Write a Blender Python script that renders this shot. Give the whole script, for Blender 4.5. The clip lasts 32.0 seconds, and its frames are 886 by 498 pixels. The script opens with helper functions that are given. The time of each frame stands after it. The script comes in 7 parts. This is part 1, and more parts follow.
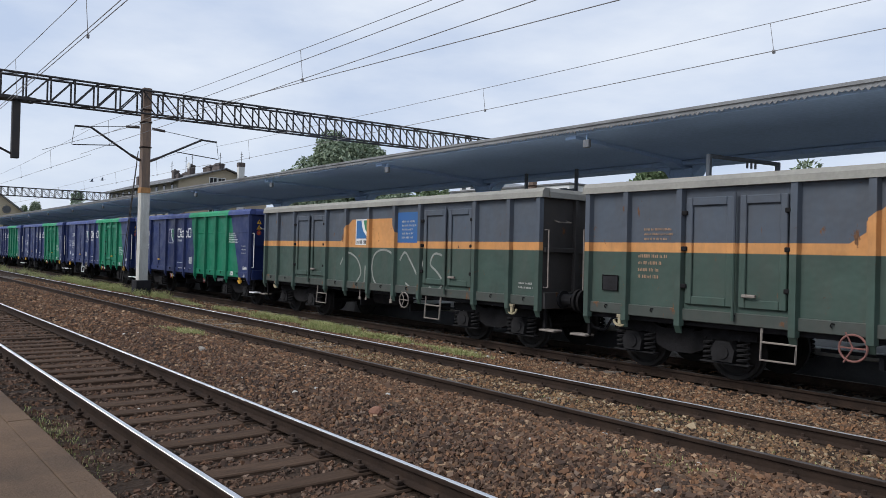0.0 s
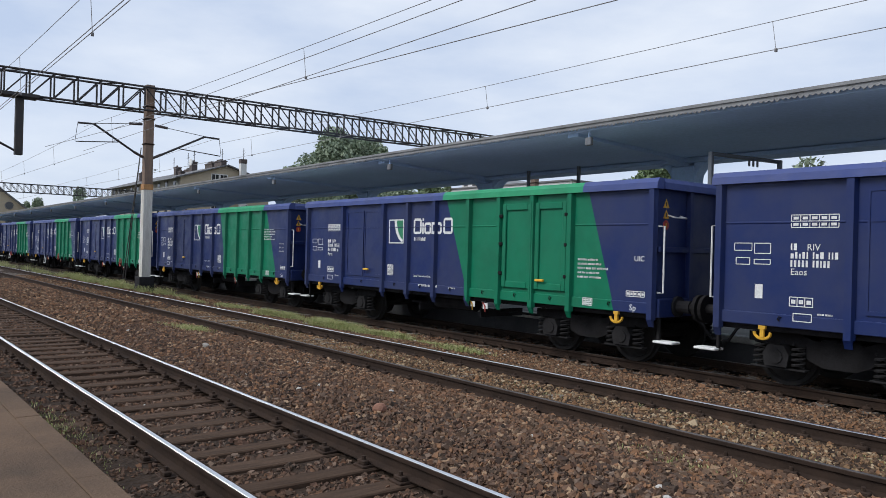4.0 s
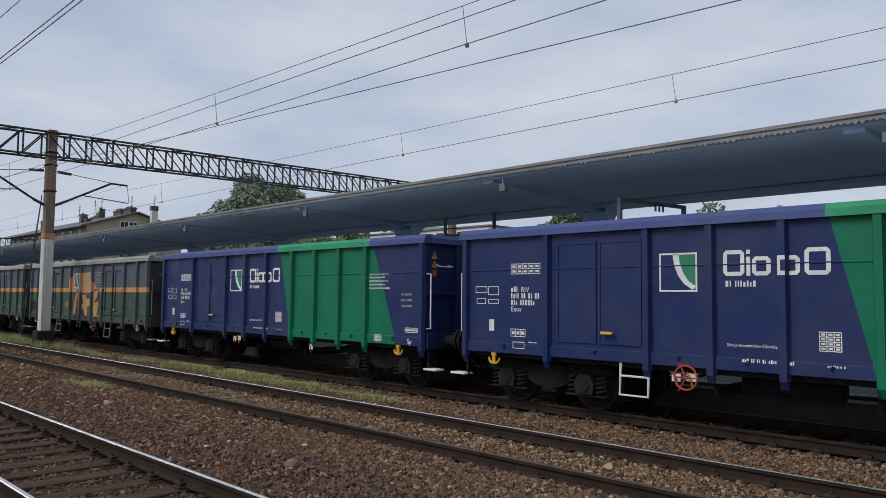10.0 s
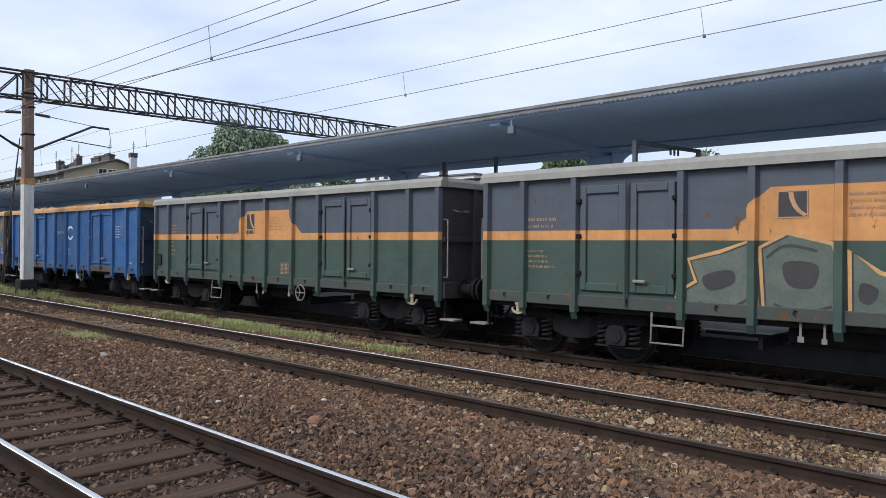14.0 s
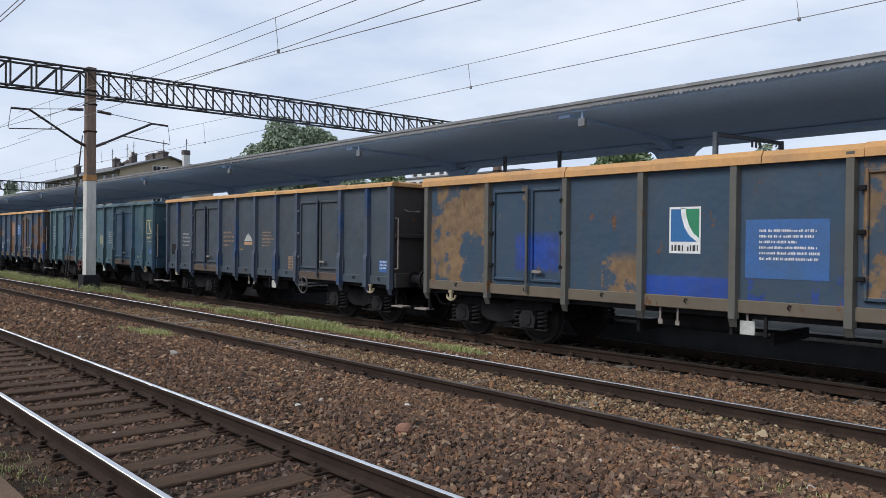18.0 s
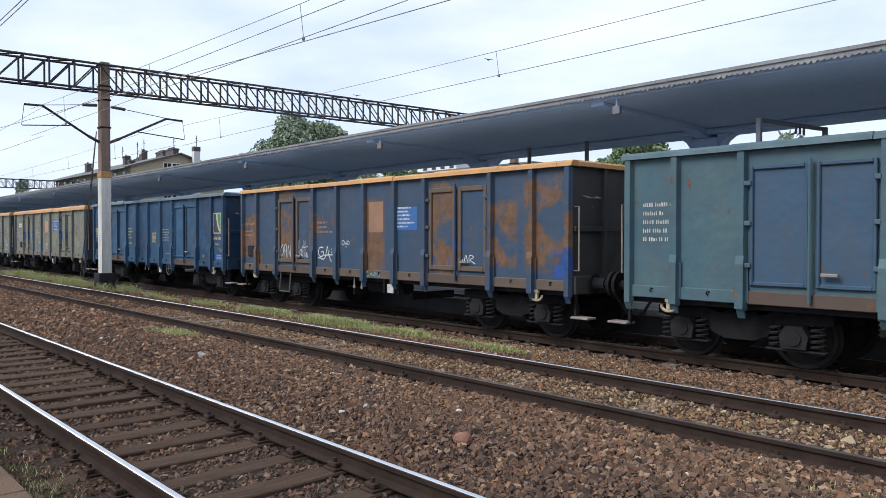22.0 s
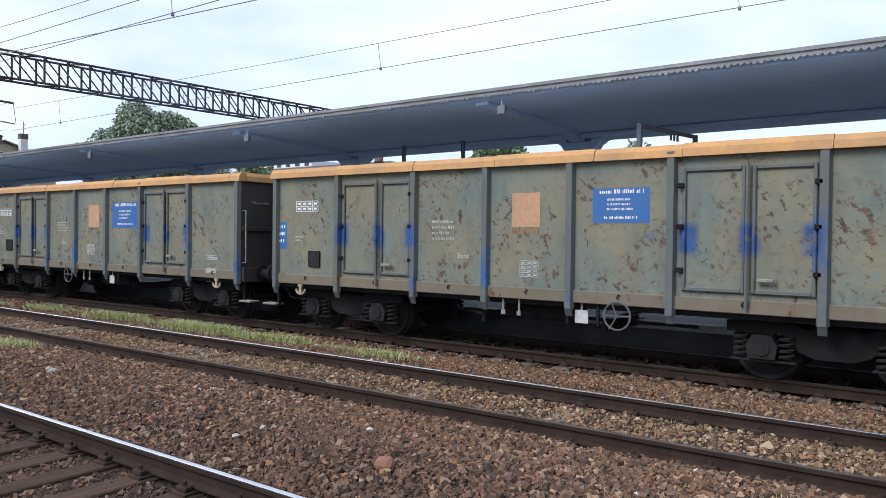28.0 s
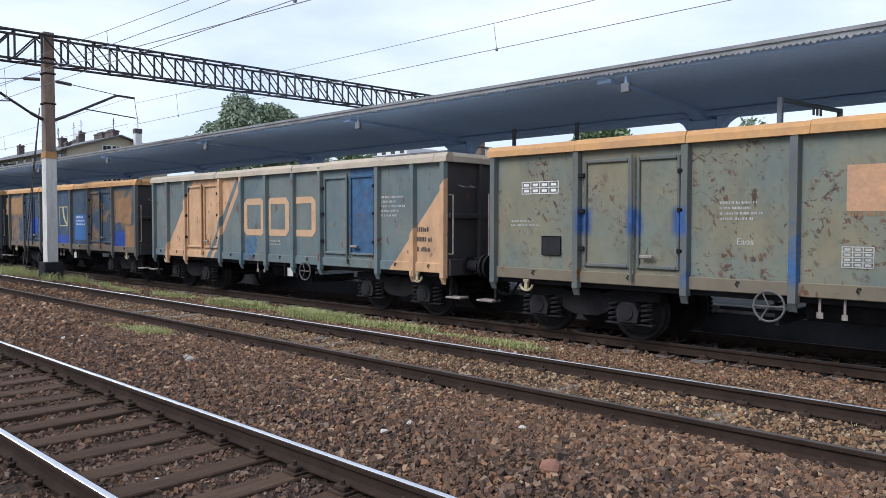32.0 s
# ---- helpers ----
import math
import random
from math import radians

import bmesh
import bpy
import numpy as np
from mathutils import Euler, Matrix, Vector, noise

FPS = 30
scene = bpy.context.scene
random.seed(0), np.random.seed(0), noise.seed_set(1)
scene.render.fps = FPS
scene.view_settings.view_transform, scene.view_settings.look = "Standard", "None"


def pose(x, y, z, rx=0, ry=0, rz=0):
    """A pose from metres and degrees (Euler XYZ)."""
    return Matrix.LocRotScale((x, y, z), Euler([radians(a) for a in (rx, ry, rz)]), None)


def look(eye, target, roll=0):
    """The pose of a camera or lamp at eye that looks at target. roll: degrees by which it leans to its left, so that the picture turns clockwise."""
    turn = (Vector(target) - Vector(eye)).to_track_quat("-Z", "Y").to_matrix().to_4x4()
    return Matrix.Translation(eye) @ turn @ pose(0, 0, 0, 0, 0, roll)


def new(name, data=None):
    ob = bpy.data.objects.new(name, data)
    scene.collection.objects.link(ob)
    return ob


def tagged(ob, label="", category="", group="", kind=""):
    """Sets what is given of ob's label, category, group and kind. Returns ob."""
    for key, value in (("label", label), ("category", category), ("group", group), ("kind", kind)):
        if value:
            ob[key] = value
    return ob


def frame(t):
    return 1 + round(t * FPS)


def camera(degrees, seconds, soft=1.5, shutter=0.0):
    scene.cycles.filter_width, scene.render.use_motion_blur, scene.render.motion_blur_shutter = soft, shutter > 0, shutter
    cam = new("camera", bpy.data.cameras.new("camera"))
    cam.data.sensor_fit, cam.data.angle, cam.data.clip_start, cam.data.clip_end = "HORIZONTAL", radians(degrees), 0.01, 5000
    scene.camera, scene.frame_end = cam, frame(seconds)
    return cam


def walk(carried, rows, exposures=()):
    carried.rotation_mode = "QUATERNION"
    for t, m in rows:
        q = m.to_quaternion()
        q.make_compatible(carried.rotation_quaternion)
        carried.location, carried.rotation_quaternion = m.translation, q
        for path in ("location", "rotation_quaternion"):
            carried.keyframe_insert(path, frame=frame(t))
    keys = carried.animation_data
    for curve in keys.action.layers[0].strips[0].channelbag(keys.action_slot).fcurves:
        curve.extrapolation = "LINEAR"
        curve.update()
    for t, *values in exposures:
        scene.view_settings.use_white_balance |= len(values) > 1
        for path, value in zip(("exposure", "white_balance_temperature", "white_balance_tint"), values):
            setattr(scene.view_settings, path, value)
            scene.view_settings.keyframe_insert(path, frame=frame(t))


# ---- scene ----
cam = camera(61.20, 32.0, 0.85)
PATH = [
    (0.0, 0.000, 0.000, 1.768, 90.39, -1.46, 50.96),
    (0.5, 0.001, -0.024, 1.770, 90.30, -1.70, 50.88),
    (1.0, 0.007, -0.041, 1.769, 90.20, -1.90, 50.85),
    (1.5, 0.005, -0.032, 1.769, 90.07, -1.93, 50.84),
    (2.0, -0.015, -0.010, 1.767, 89.99, -2.00, 50.75),
    (2.5, -0.014, 0.002, 1.775, 90.19, -1.90, 50.81),
    (3.0, 0.010, -0.021, 1.773, 90.15, -1.69, 51.01),
    (3.5, 0.022, -0.050, 1.783, 90.11, -1.58, 51.07),
    (5.5, 0.063, -0.047, 1.774, 90.34, -1.26, 50.86),
    (6.0, 0.012, 0.015, 1.770, 92.37, -0.73, 46.38),
    (6.5, -0.009, 0.046, 1.767, 93.52, -0.50, 44.52),
    (7.0, -0.017, 0.051, 1.765, 93.84, -0.43, 44.46),
    (7.5, -0.007, 0.038, 1.764, 94.07, -0.31, 44.43),
    (8.0, 0.010, 0.030, 1.775, 94.11, -0.33, 44.50),
    (8.5, 0.031, 0.027, 1.783, 94.11, -0.53, 44.65),
    (9.0, 0.038, 0.001, 1.792, 94.05, -0.65, 44.79),
    (9.5, 0.040, 0.004, 1.805, 93.94, -0.57, 44.94),
    (10.0, 0.021, 0.048, 1.805, 93.72, -0.56, 44.99),
    (10.5, -0.000, 0.075, 1.787, 93.47, -0.94, 44.94),
    (11.0, -0.112, 0.092, 1.780, 92.44, -1.22, 41.16),
    (11.5, -0.291, 0.104, 1.782, 91.68, -1.21, 39.87),
    (12.0, -0.388, 0.141, 1.777, 90.27, -1.14, 39.99),
    (12.5, -0.474, 0.235, 1.791, 90.22, -1.18, 41.66),
    (13.0, -0.569, 0.250, 1.779, 90.04, -1.09, 42.50),
    (13.5, -0.703, 0.196, 1.767, 89.92, -0.76, 42.79),
    (14.0, -0.839, 0.152, 1.757, 89.84, -0.56, 43.59),
    (14.5, -0.978, 0.172, 1.761, 89.67, -0.51, 44.62),
    (15.0, -1.150, 0.222, 1.773, 89.81, -0.74, 46.13),
    (15.5, -1.311, 0.228, 1.760, 89.81, -0.90, 46.22),
    (17.5, -1.474, 0.162, 1.764, 89.64, -0.74, 46.86),
    (18.0, -1.524, 0.148, 1.763, 89.51, -0.66, 46.98),
    (18.5, -1.610, 0.175, 1.765, 89.36, -0.58, 47.19),
    (19.0, -1.770, 0.234, 1.770, 89.50, -0.49, 47.19),
    (19.5, -1.858, 0.259, 1.770, 89.59, -0.58, 47.25),
    (20.0, -1.943, 0.222, 1.763, 89.57, -0.66, 47.34),
    (20.5, -2.070, 0.182, 1.769, 89.52, -0.41, 47.35),
    (21.0, -2.129, 0.153, 1.766, 89.43, -0.16, 47.45),
    (21.5, -2.153, 0.152, 1.763, 89.27, -0.10, 47.57),
    (22.0, -2.231, 0.193, 1.760, 89.06, -0.07, 47.63),
    (22.5, -2.345, 0.266, 1.772, 89.16, -0.13, 47.84),
    (23.0, -2.426, 0.291, 1.774, 89.11, -0.19, 48.02),
    (23.5, -2.566, 0.247, 1.772, 89.07, -0.08, 48.04),
    (24.0, -2.686, 0.200, 1.761, 89.07, 0.14, 48.15),
    (24.5, -2.811, 0.254, 1.754, 88.98, 0.17, 48.15),
    (25.0, -2.935, 0.349, 1.747, 89.19, 0.14, 47.01),
    (25.5, -3.008, 0.387, 1.726, 89.43, 0.15, 41.13),
    (27.5, -3.101, 0.319, 1.760, 89.14, -0.40, 35.86),
    (28.0, -3.128, 0.288, 1.767, 89.11, -0.70, 36.41),
    (28.5, -3.142, 0.255, 1.767, 89.05, -0.94, 38.48),
    (29.0, -3.183, 0.228, 1.764, 88.88, -0.97, 39.62),
    (29.5, -3.244, 0.234, 1.756, 88.61, -0.81, 40.90),
    (30.0, -3.356, 0.253, 1.752, 88.41, -0.81, 42.05),
    (30.5, -3.489, 0.316, 1.753, 88.26, -0.56, 42.39),
    (31.0, -3.560, 0.318, 1.760, 88.08, -0.51, 43.26),
    (31.5, -3.676, 0.296, 1.770, 87.99, -0.32, 43.40),
    (32.0, -3.806, 0.279, 1.765, 87.99, -0.10, 43.45),
]
EXPOSURES = [(0.0, 0.05, 6400, 10), (0.8, 0.28, 6300, 10), (2.0, 0.22, 6250, 10), (3.5, 0.08, 6350, 10), (5.5, 0.06, 6400, 10), (6.5, -0.4, 6450, 10), (9.0, -0.4, 6450, 10), (10.0, -0.32, 6450, 10), (10.8, 0.0, 6400, 10), (12.0, 0.54, 6000, 12), (13.0, 0.38, 6050, 10), (14.5, 0.2, 6350, 10), (15.5, 0.14, 6400, 10), (18.0, 0.12, 6400, 10), (20.0, 0.22, 6350, 10), (21.0, 0.25, 6350, 10), (22.0, 0.42, 6250, 11), (23.0, 0.2, 6400, 10), (24.0, 0.14, 6400, 10), (24.6, 0.32, 6300, 10), (25.0, 0.24, 6300, 10), (25.5, 0.28, 6200, 11), (27.5, 0.49, 6050, 12), (30.0, 0.48, 6050, 12), (32.0, 0.42, 6100, 12)]
walk(cam, [(t, pose(x, y, z, rx, ry, rz)) for t, x, y, z, rx, ry, rz in PATH], EXPOSURES)

# ---- light ----
world = bpy.data.worlds.new("overcast_sky")
scene.world = world
world.use_nodes = True
WN, WL = world.node_tree.nodes, world.node_tree.links
WN.clear()
w_out = WN.new("ShaderNodeOutputWorld")
w_bg = WN.new("ShaderNodeBackground")
w_sky = WN.new("ShaderNodeTexSky")
w_sky.sky_type, w_sky.sun_disc = "NISHITA", False
w_sky.sun_elevation, w_sky.sun_rotation = radians(43), radians(202)
w_co = WN.new("ShaderNodeTexCoord")
w_map = WN.new("ShaderNodeMapping")
w_map.inputs["Scale"].default_value = (1.0, 1.0, 3.2)
w_noise = WN.new("ShaderNodeTexNoise")
w_noise.inputs["Scale"].default_value, w_noise.inputs["Detail"].default_value, w_noise.inputs["Roughness"].default_value = 2.6, 7.0, 0.55
w_ramp = WN.new("ShaderNodeValToRGB")
w_ramp.color_ramp.elements[0].position, w_ramp.color_ramp.elements[1].position = 0.34, 0.68
w_ramp.color_ramp.elements[0].color = (6.2, 7.3, 9.4, 1)
w_ramp.color_ramp.elements[1].color = (9.4, 10.0, 11.0, 1)
w_mix = WN.new("ShaderNodeMixRGB")
w_mix.inputs[0].default_value = 0.86
WL.new(w_co.outputs["Generated"], w_map.inputs["Vector"])
WL.new(w_map.outputs["Vector"], w_noise.inputs["Vector"])
WL.new(w_noise.outputs["Fac"], w_ramp.inputs["Fac"])
WL.new(w_sky.outputs[0], w_mix.inputs[1])
WL.new(w_ramp.outputs[0], w_mix.inputs[2])
WL.new(w_mix.outputs[0], w_bg.inputs["Color"])
w_bg.inputs["Strength"].default_value = 0.09
WL.new(w_bg.outputs[0], w_out.inputs[0])
sun = new("sun", bpy.data.lights.new("sun", "SUN"))
sun.data.energy, sun.data.angle, sun.data.color = 2.4, radians(30), (1.0, 0.98, 0.95)
sun.matrix_basis = look((0, 0, 40), (16, 40, 0))

# ---- materials ----


def nodes_of(name, rough=0.6, metal=0.0):
    m = bpy.data.materials.new(name)
    m.use_nodes = True
    b = m.node_tree.nodes["Principled BSDF"]
    b.inputs["Roughness"].default_value = rough
    b.inputs["Metallic"].default_value = metal
    return m, m.node_tree.nodes, m.node_tree.links, b


def noise_fac(N, L, vec, scale, detail=4.0, lo=0.4, hi=0.6, rough=0.6, stretch=None):
    n = N.new("ShaderNodeTexNoise")
    n.inputs["Scale"].default_value, n.inputs["Detail"].default_value, n.inputs["Roughness"].default_value = scale, detail, rough
    if stretch:
        mp = N.new("ShaderNodeMapping")
        mp.inputs["Scale"].default_value = stretch
        L.new(vec, mp.inputs["Vector"])
        vec = mp.outputs["Vector"]
    L.new(vec, n.inputs["Vector"])
    r = N.new("ShaderNodeMapRange")
    r.inputs["From Min"].default_value, r.inputs["From Max"].default_value = lo, hi
    L.new(n.outputs["Fac"], r.inputs["Value"])
    return r.outputs["Result"]


def mix(N, L, fac, a, b):
    m = N.new("ShaderNodeMixRGB")
    for sock, v in ((m.inputs[0], fac), (m.inputs[1], a), (m.inputs[2], b)):
        if isinstance(v, (int, float)):
            sock.default_value = v
        elif isinstance(v, tuple):
            sock.default_value = (*v, 1)
        else:
            L.new(v, sock)
    return m.outputs[0]


def math_node(N, L, op, a, b=None):
    m = N.new("ShaderNodeMath")
    m.operation = op
    for sock, v in zip(m.inputs, (a, b)):
        if v is None:
            continue
        if isinstance(v, (int, float)):
            sock.default_value = v
        else:
            L.new(v, sock)
    return m.outputs[0]


def bump(N, L, b, height, strength=0.3, dist=0.01):
    n = N.new("ShaderNodeBump")
    n.inputs["Strength"].default_value, n.inputs["Distance"].default_value = strength, dist
    L.new(height, n.inputs["Height"])
    L.new(n.outputs[0], b.inputs["Normal"])


def simple(name, col, rough=0.6, metal=0.0, dark=None, scale=3.0, fine=30.0, relief=0.2, stretch=None, rnd=0.0):
    """A painted or raw surface: base colour, a second colour in patches, fine grain."""
    m, N, L, b = nodes_of(name, rough, metal)
    vec = N.new("ShaderNodeTexCoord").outputs["Object"]
    dark = dark or tuple(c * 0.6 for c in col)
    f = noise_fac(N, L, vec, scale, 5, 0.35, 0.7, stretch=stretch)
    c = mix(N, L, f, col, dark)
    g = noise_fac(N, L, vec, fine, 3, 0.3, 0.7)
    c = mix(N, L, math_node(N, L, "MULTIPLY", g, 0.25), c, tuple(x * 0.5 for x in dark))
    if rnd:
        o = N.new("ShaderNodeObjectInfo")
        c = mix(N, L, math_node(N, L, "MULTIPLY", o.outputs["Random"], rnd), c, tuple(x * 0.35 for x in col))
    L.new(c, b.inputs["Base Color"])
    if relief:
        bump(N, L, b, g, relief, 0.004)
    return m


M = {}
M["rail_top"] = simple("rail_running_steel", (0.84, 0.84, 0.84), 0.30, 1.0, (0.70, 0.70, 0.69), 2.0, 60, 0.05)
M["rail_side"] = simple("rail_rust", (0.046, 0.030, 0.022), 0.95, 0.0, (0.024, 0.017, 0.014), 3.0, 40, 0.3)
M["rail_dull"] = simple("rail_dull_top", (0.16, 0.14, 0.13), 0.5, 0.6, (0.08, 0.07, 0.065), 3.0, 40, 0.2)
M["sleeper"] = simple("sleeper_timber", (0.112, 0.070, 0.047), 0.95, 0, (0.044, 0.030, 0.022), 3.0, 25, 1.0, stretch=(7, 0.7, 7), rnd=0.55)
M["sleeper_concrete"] = simple("sleeper_concrete", (0.24, 0.21, 0.18), 0.9, 0, (0.12, 0.10, 0.085), 3.0, 30, 0.5, rnd=0.3)
M["plate"] = simple("rusty_plate", (0.07, 0.045, 0.033), 0.8, 0.2, (0.035, 0.025, 0.02), 8, 60, 0.4)
M["black_iron"] = simple("dark_dirty_iron", (0.032, 0.031, 0.034), 0.85, 0.0, (0.020, 0.019, 0.020), 4, 40, 0.3)
# springs, bogies and wheels darkened to stand for shade under the wagons
M["spring"] = simple("dusty_shaded_spring_steel", (0.028, 0.027, 0.028), 0.95, 0.0, (0.017, 0.016, 0.016), 5, 40, 0.3)
M["bogie"] = simple("bogie_grime_and_shade", (0.021, 0.020, 0.021), 0.95, 0.0, (0.012, 0.011, 0.011), 5, 40, 0.4)
M["wheel_tread"] = simple("wheel_steel", (0.022, 0.021, 0.021), 0.9, 0.0, (0.036, 0.033, 0.031), 4, 40, 0.2)
M["concrete_pale"] = simple("painted_white_concrete", (0.66, 0.65, 0.60), 0.85, 0, (0.45, 0.43, 0.38), 2.5, 25, 0.4, stretch=(3, 3, 0.5))
M["concrete_dirty"] = simple("weathered_brown_concrete", (0.25, 0.165, 0.115), 0.9, 0, (0.115, 0.092, 0.080), 1.6, 18, 0.6, stretch=(3, 3, 0.4))
M["concrete_grey"] = simple("grey_concrete", (0.30, 0.285, 0.26), 0.9, 0, (0.19, 0.18, 0.165), 1.2, 20, 0.5)
M["asphalt"] = simple("worn_platform_asphalt", (0.145, 0.096, 0.064), 0.95, 0, (0.078, 0.056, 0.042), 1.3, 45, 0.9)
M["steel_dark"] = simple("dark_painted_steel", (0.025, 0.025, 0.027), 0.6, 0.2, (0.045, 0.035, 0.030), 3, 30, 0.2)
M["steel_grey"] = simple("galvanised_steel", (0.30, 0.31, 0.32), 0.5, 0.4, (0.2, 0.2, 0.21), 4, 40, 0.2)
M["wire"] = simple("weathered_copper_wire", (0.26, 0.25, 0.25), 0.7, 0.0, (0.19, 0.18, 0.18), 1, 10, 0)
M["insulator"] = simple("brown_insulator", (0.05, 0.03, 0.025), 0.3, 0, (0.03, 0.02, 0.02), 8, 40, 0)
# canopy colour paled and blued to stand for haze and bounced light
M["canopy"] = simple("haze_lifted_canopy_soffit", (0.40, 0.54, 0.76), 0.85, 0, (0.355, 0.48, 0.69), 0.6, 12, 0.3)
M["canopy_edge"] = simple("weathered_zinc_edge", (0.26, 0.265, 0.27), 0.7, 0.2, (0.17, 0.17, 0.175), 2.0, 25, 0.3)
M["plaster"] = simple("ochre_plaster", (0.50, 0.42, 0.30), 0.9, 0, (0.42, 0.36, 0.27), 0.4, 10, 0.2)
M["plaster_grey"] = simple("grey_plaster", (0.32, 0.30, 0.25), 0.9, 0, (0.25, 0.23, 0.2), 0.4, 10, 0.2)
M["white_wall"] = simple("white_render", (0.72, 0.72, 0.70), 0.9, 0, (0.62, 0.62, 0.6), 0.2, 8, 0.1)
M["roof_grey"] = simple("grey_roofing", (0.16, 0.16, 0.165), 0.85, 0, (0.11, 0.11, 0.115), 0.6, 10, 0.2)
M["glass_dark"] = simple("dark_window_glass", (0.03, 0.035, 0.04), 0.1, 0, (0.05, 0.05, 0.055), 1, 5, 0)
M["bark"] = simple("tree_bark", (0.09, 0.07, 0.055), 0.95, 0, (0.05, 0.04, 0.03), 3, 20, 0.8)
M["yellow"] = simple("yellow_paint", (0.75, 0.42, 0.03), 0.5, 0, (0.55, 0.30, 0.03), 4, 40, 0.1)
M["pale_hook"] = simple("worn_pale_yellow_paint", (0.42, 0.36, 0.22), 0.7, 0, (0.25, 0.2, 0.13), 8, 40, 0.2)
M["white_paint"] = simple("white_paint", (0.80, 0.80, 0.78), 0.6, 0, (0.62, 0.62, 0.6), 5, 40, 0.1)
M["worn_white"] = simple("worn_white_stencil", (0.50, 0.50, 0.46), 0.7, 0, (0.28, 0.28, 0.26), 6, 30, 0.1)
M["worn_orange"] = simple("worn_orange_stencil", (0.42, 0.25, 0.15), 0.7, 0, (0.24, 0.17, 0.11), 6, 30, 0.1)
M["red_paint"] = simple("red_paint", (0.50, 0.06, 0.04), 0.5, 0, (0.32, 0.05, 0.04), 4, 40, 0.1)
M["blue_plate"] = simple("bright_blue_plate", (0.020, 0.108, 0.33), 0.6, 0, (0.03, 0.115, 0.29), 2, 30, 0.05)
M["handrail"] = simple("worn_handrail", (0.27, 0.235, 0.20), 0.7, 0.0, (0.15, 0.125, 0.11), 6, 40, 0.1)
M["cargo"] = simple("pale_limestone_load", (0.50, 0.47, 0.42), 0.95, 0, (0.38, 0.36, 0.32), 4, 20, 0.6)


def leafy(name, a, b_, c_):
    m, N, L, b = nodes_of(name, 0.6)
    g = N.new("ShaderNodeNewGeometry")
    r = N.new("ShaderNodeValToRGB")
    r.color_ramp.elements[0].color, r.color_ramp.elements[1].color = (*a, 1), (*c_, 1)
    e = r.color_ramp.elements.new(0.5)
    e.color = (*b_, 1)
    L.new(g.outputs["Random Per Island"], r.inputs["Fac"])
    L.new(r.outputs[0], b.inputs["Base Color"])
    return m


# tree leaf tones paled to stand for distance haze
M["leaf"] = leafy("tree_leaves", (0.13, 0.17, 0.11), (0.19, 0.24, 0.155), (0.25, 0.30, 0.20))
M["leaf_light"] = leafy("light_leaves", (0.085, 0.13, 0.055), (0.13, 0.185, 0.085), (0.18, 0.235, 0.115))
M["grass"] = leafy("verge_grass", (0.175, 0.222, 0.062), (0.290, 0.318, 0.108), (0.46, 0.405, 0.200))


def stones_material(name, cols, relief=0.5):
    m, N, L, b = nodes_of(name, 0.95)
    b.inputs["Specular IOR Level"].default_value = 0.15
    g = N.new("ShaderNodeNewGeometry")
    r = N.new("ShaderNodeValToRGB")
    r.color_ramp.interpolation = "CONSTANT"
    els = r.color_ramp.elements
    while len(els) < len(cols):
        els.new(0.5)
    for i, c in enumerate(cols):
        els[i].position, els[i].color = i / len(cols), (*c, 1)
    L.new(g.outputs["Random Per Island"], r.inputs["Fac"])
    vec = N.new("ShaderNodeTexCoord").outputs["Object"]
    f = noise_fac(N, L, vec, 0.55, 4, 0.42, 0.62)
    c = mix(N, L, math_node(N, L, "MULTIPLY", f, 0.32), r.outputs[0], (0.165, 0.092, 0.055))
    f2 = noise_fac(N, L, vec, 50, 2, 0.3, 0.7)
    c = mix(N, L, math_node(N, L, "MULTIPLY", f2, 0.30), c, (0.050, 0.038, 0.032))
    L.new(c, b.inputs["Base Color"])
    return m


M["stones"] = stones_material("ballast_stones", [(0.145, 0.086, 0.055), (0.216, 0.116, 0.065), (0.063, 0.044, 0.033), (0.255, 0.136, 0.074), (0.132, 0.090, 0.063), (0.352, 0.238, 0.150), (0.084, 0.054, 0.038), (0.189, 0.118, 0.076), (0.167, 0.093, 0.058), (0.110, 0.070, 0.048)])
M["stones_dark"] = stones_material("dark_ballast_stones", [(0.083, 0.055, 0.040), (0.126, 0.074, 0.049), (0.040, 0.032, 0.026), (0.155, 0.084, 0.051), (0.097, 0.065, 0.049), (0.063, 0.042, 0.033), (0.121, 0.069, 0.048), (0.073, 0.049, 0.038), (0.194, 0.138, 0.104)])
M["stones_rust"] = stones_material("rust_brown_ballast_stones", [(0.165, 0.095, 0.056), (0.215, 0.118, 0.064), (0.085, 0.056, 0.038), (0.245, 0.125, 0.062), (0.335, 0.235, 0.145), (0.100, 0.064, 0.043), (0.150, 0.092, 0.058)])
M["stones_pale"] = stones_material("pale_ballast_stones", [(0.224, 0.141, 0.077), (0.282, 0.180, 0.099), (0.114, 0.076, 0.048), (0.264, 0.139, 0.070), (0.396, 0.304, 0.194), (0.101, 0.066, 0.044), (0.180, 0.111, 0.065), (0.151, 0.095, 0.058)])


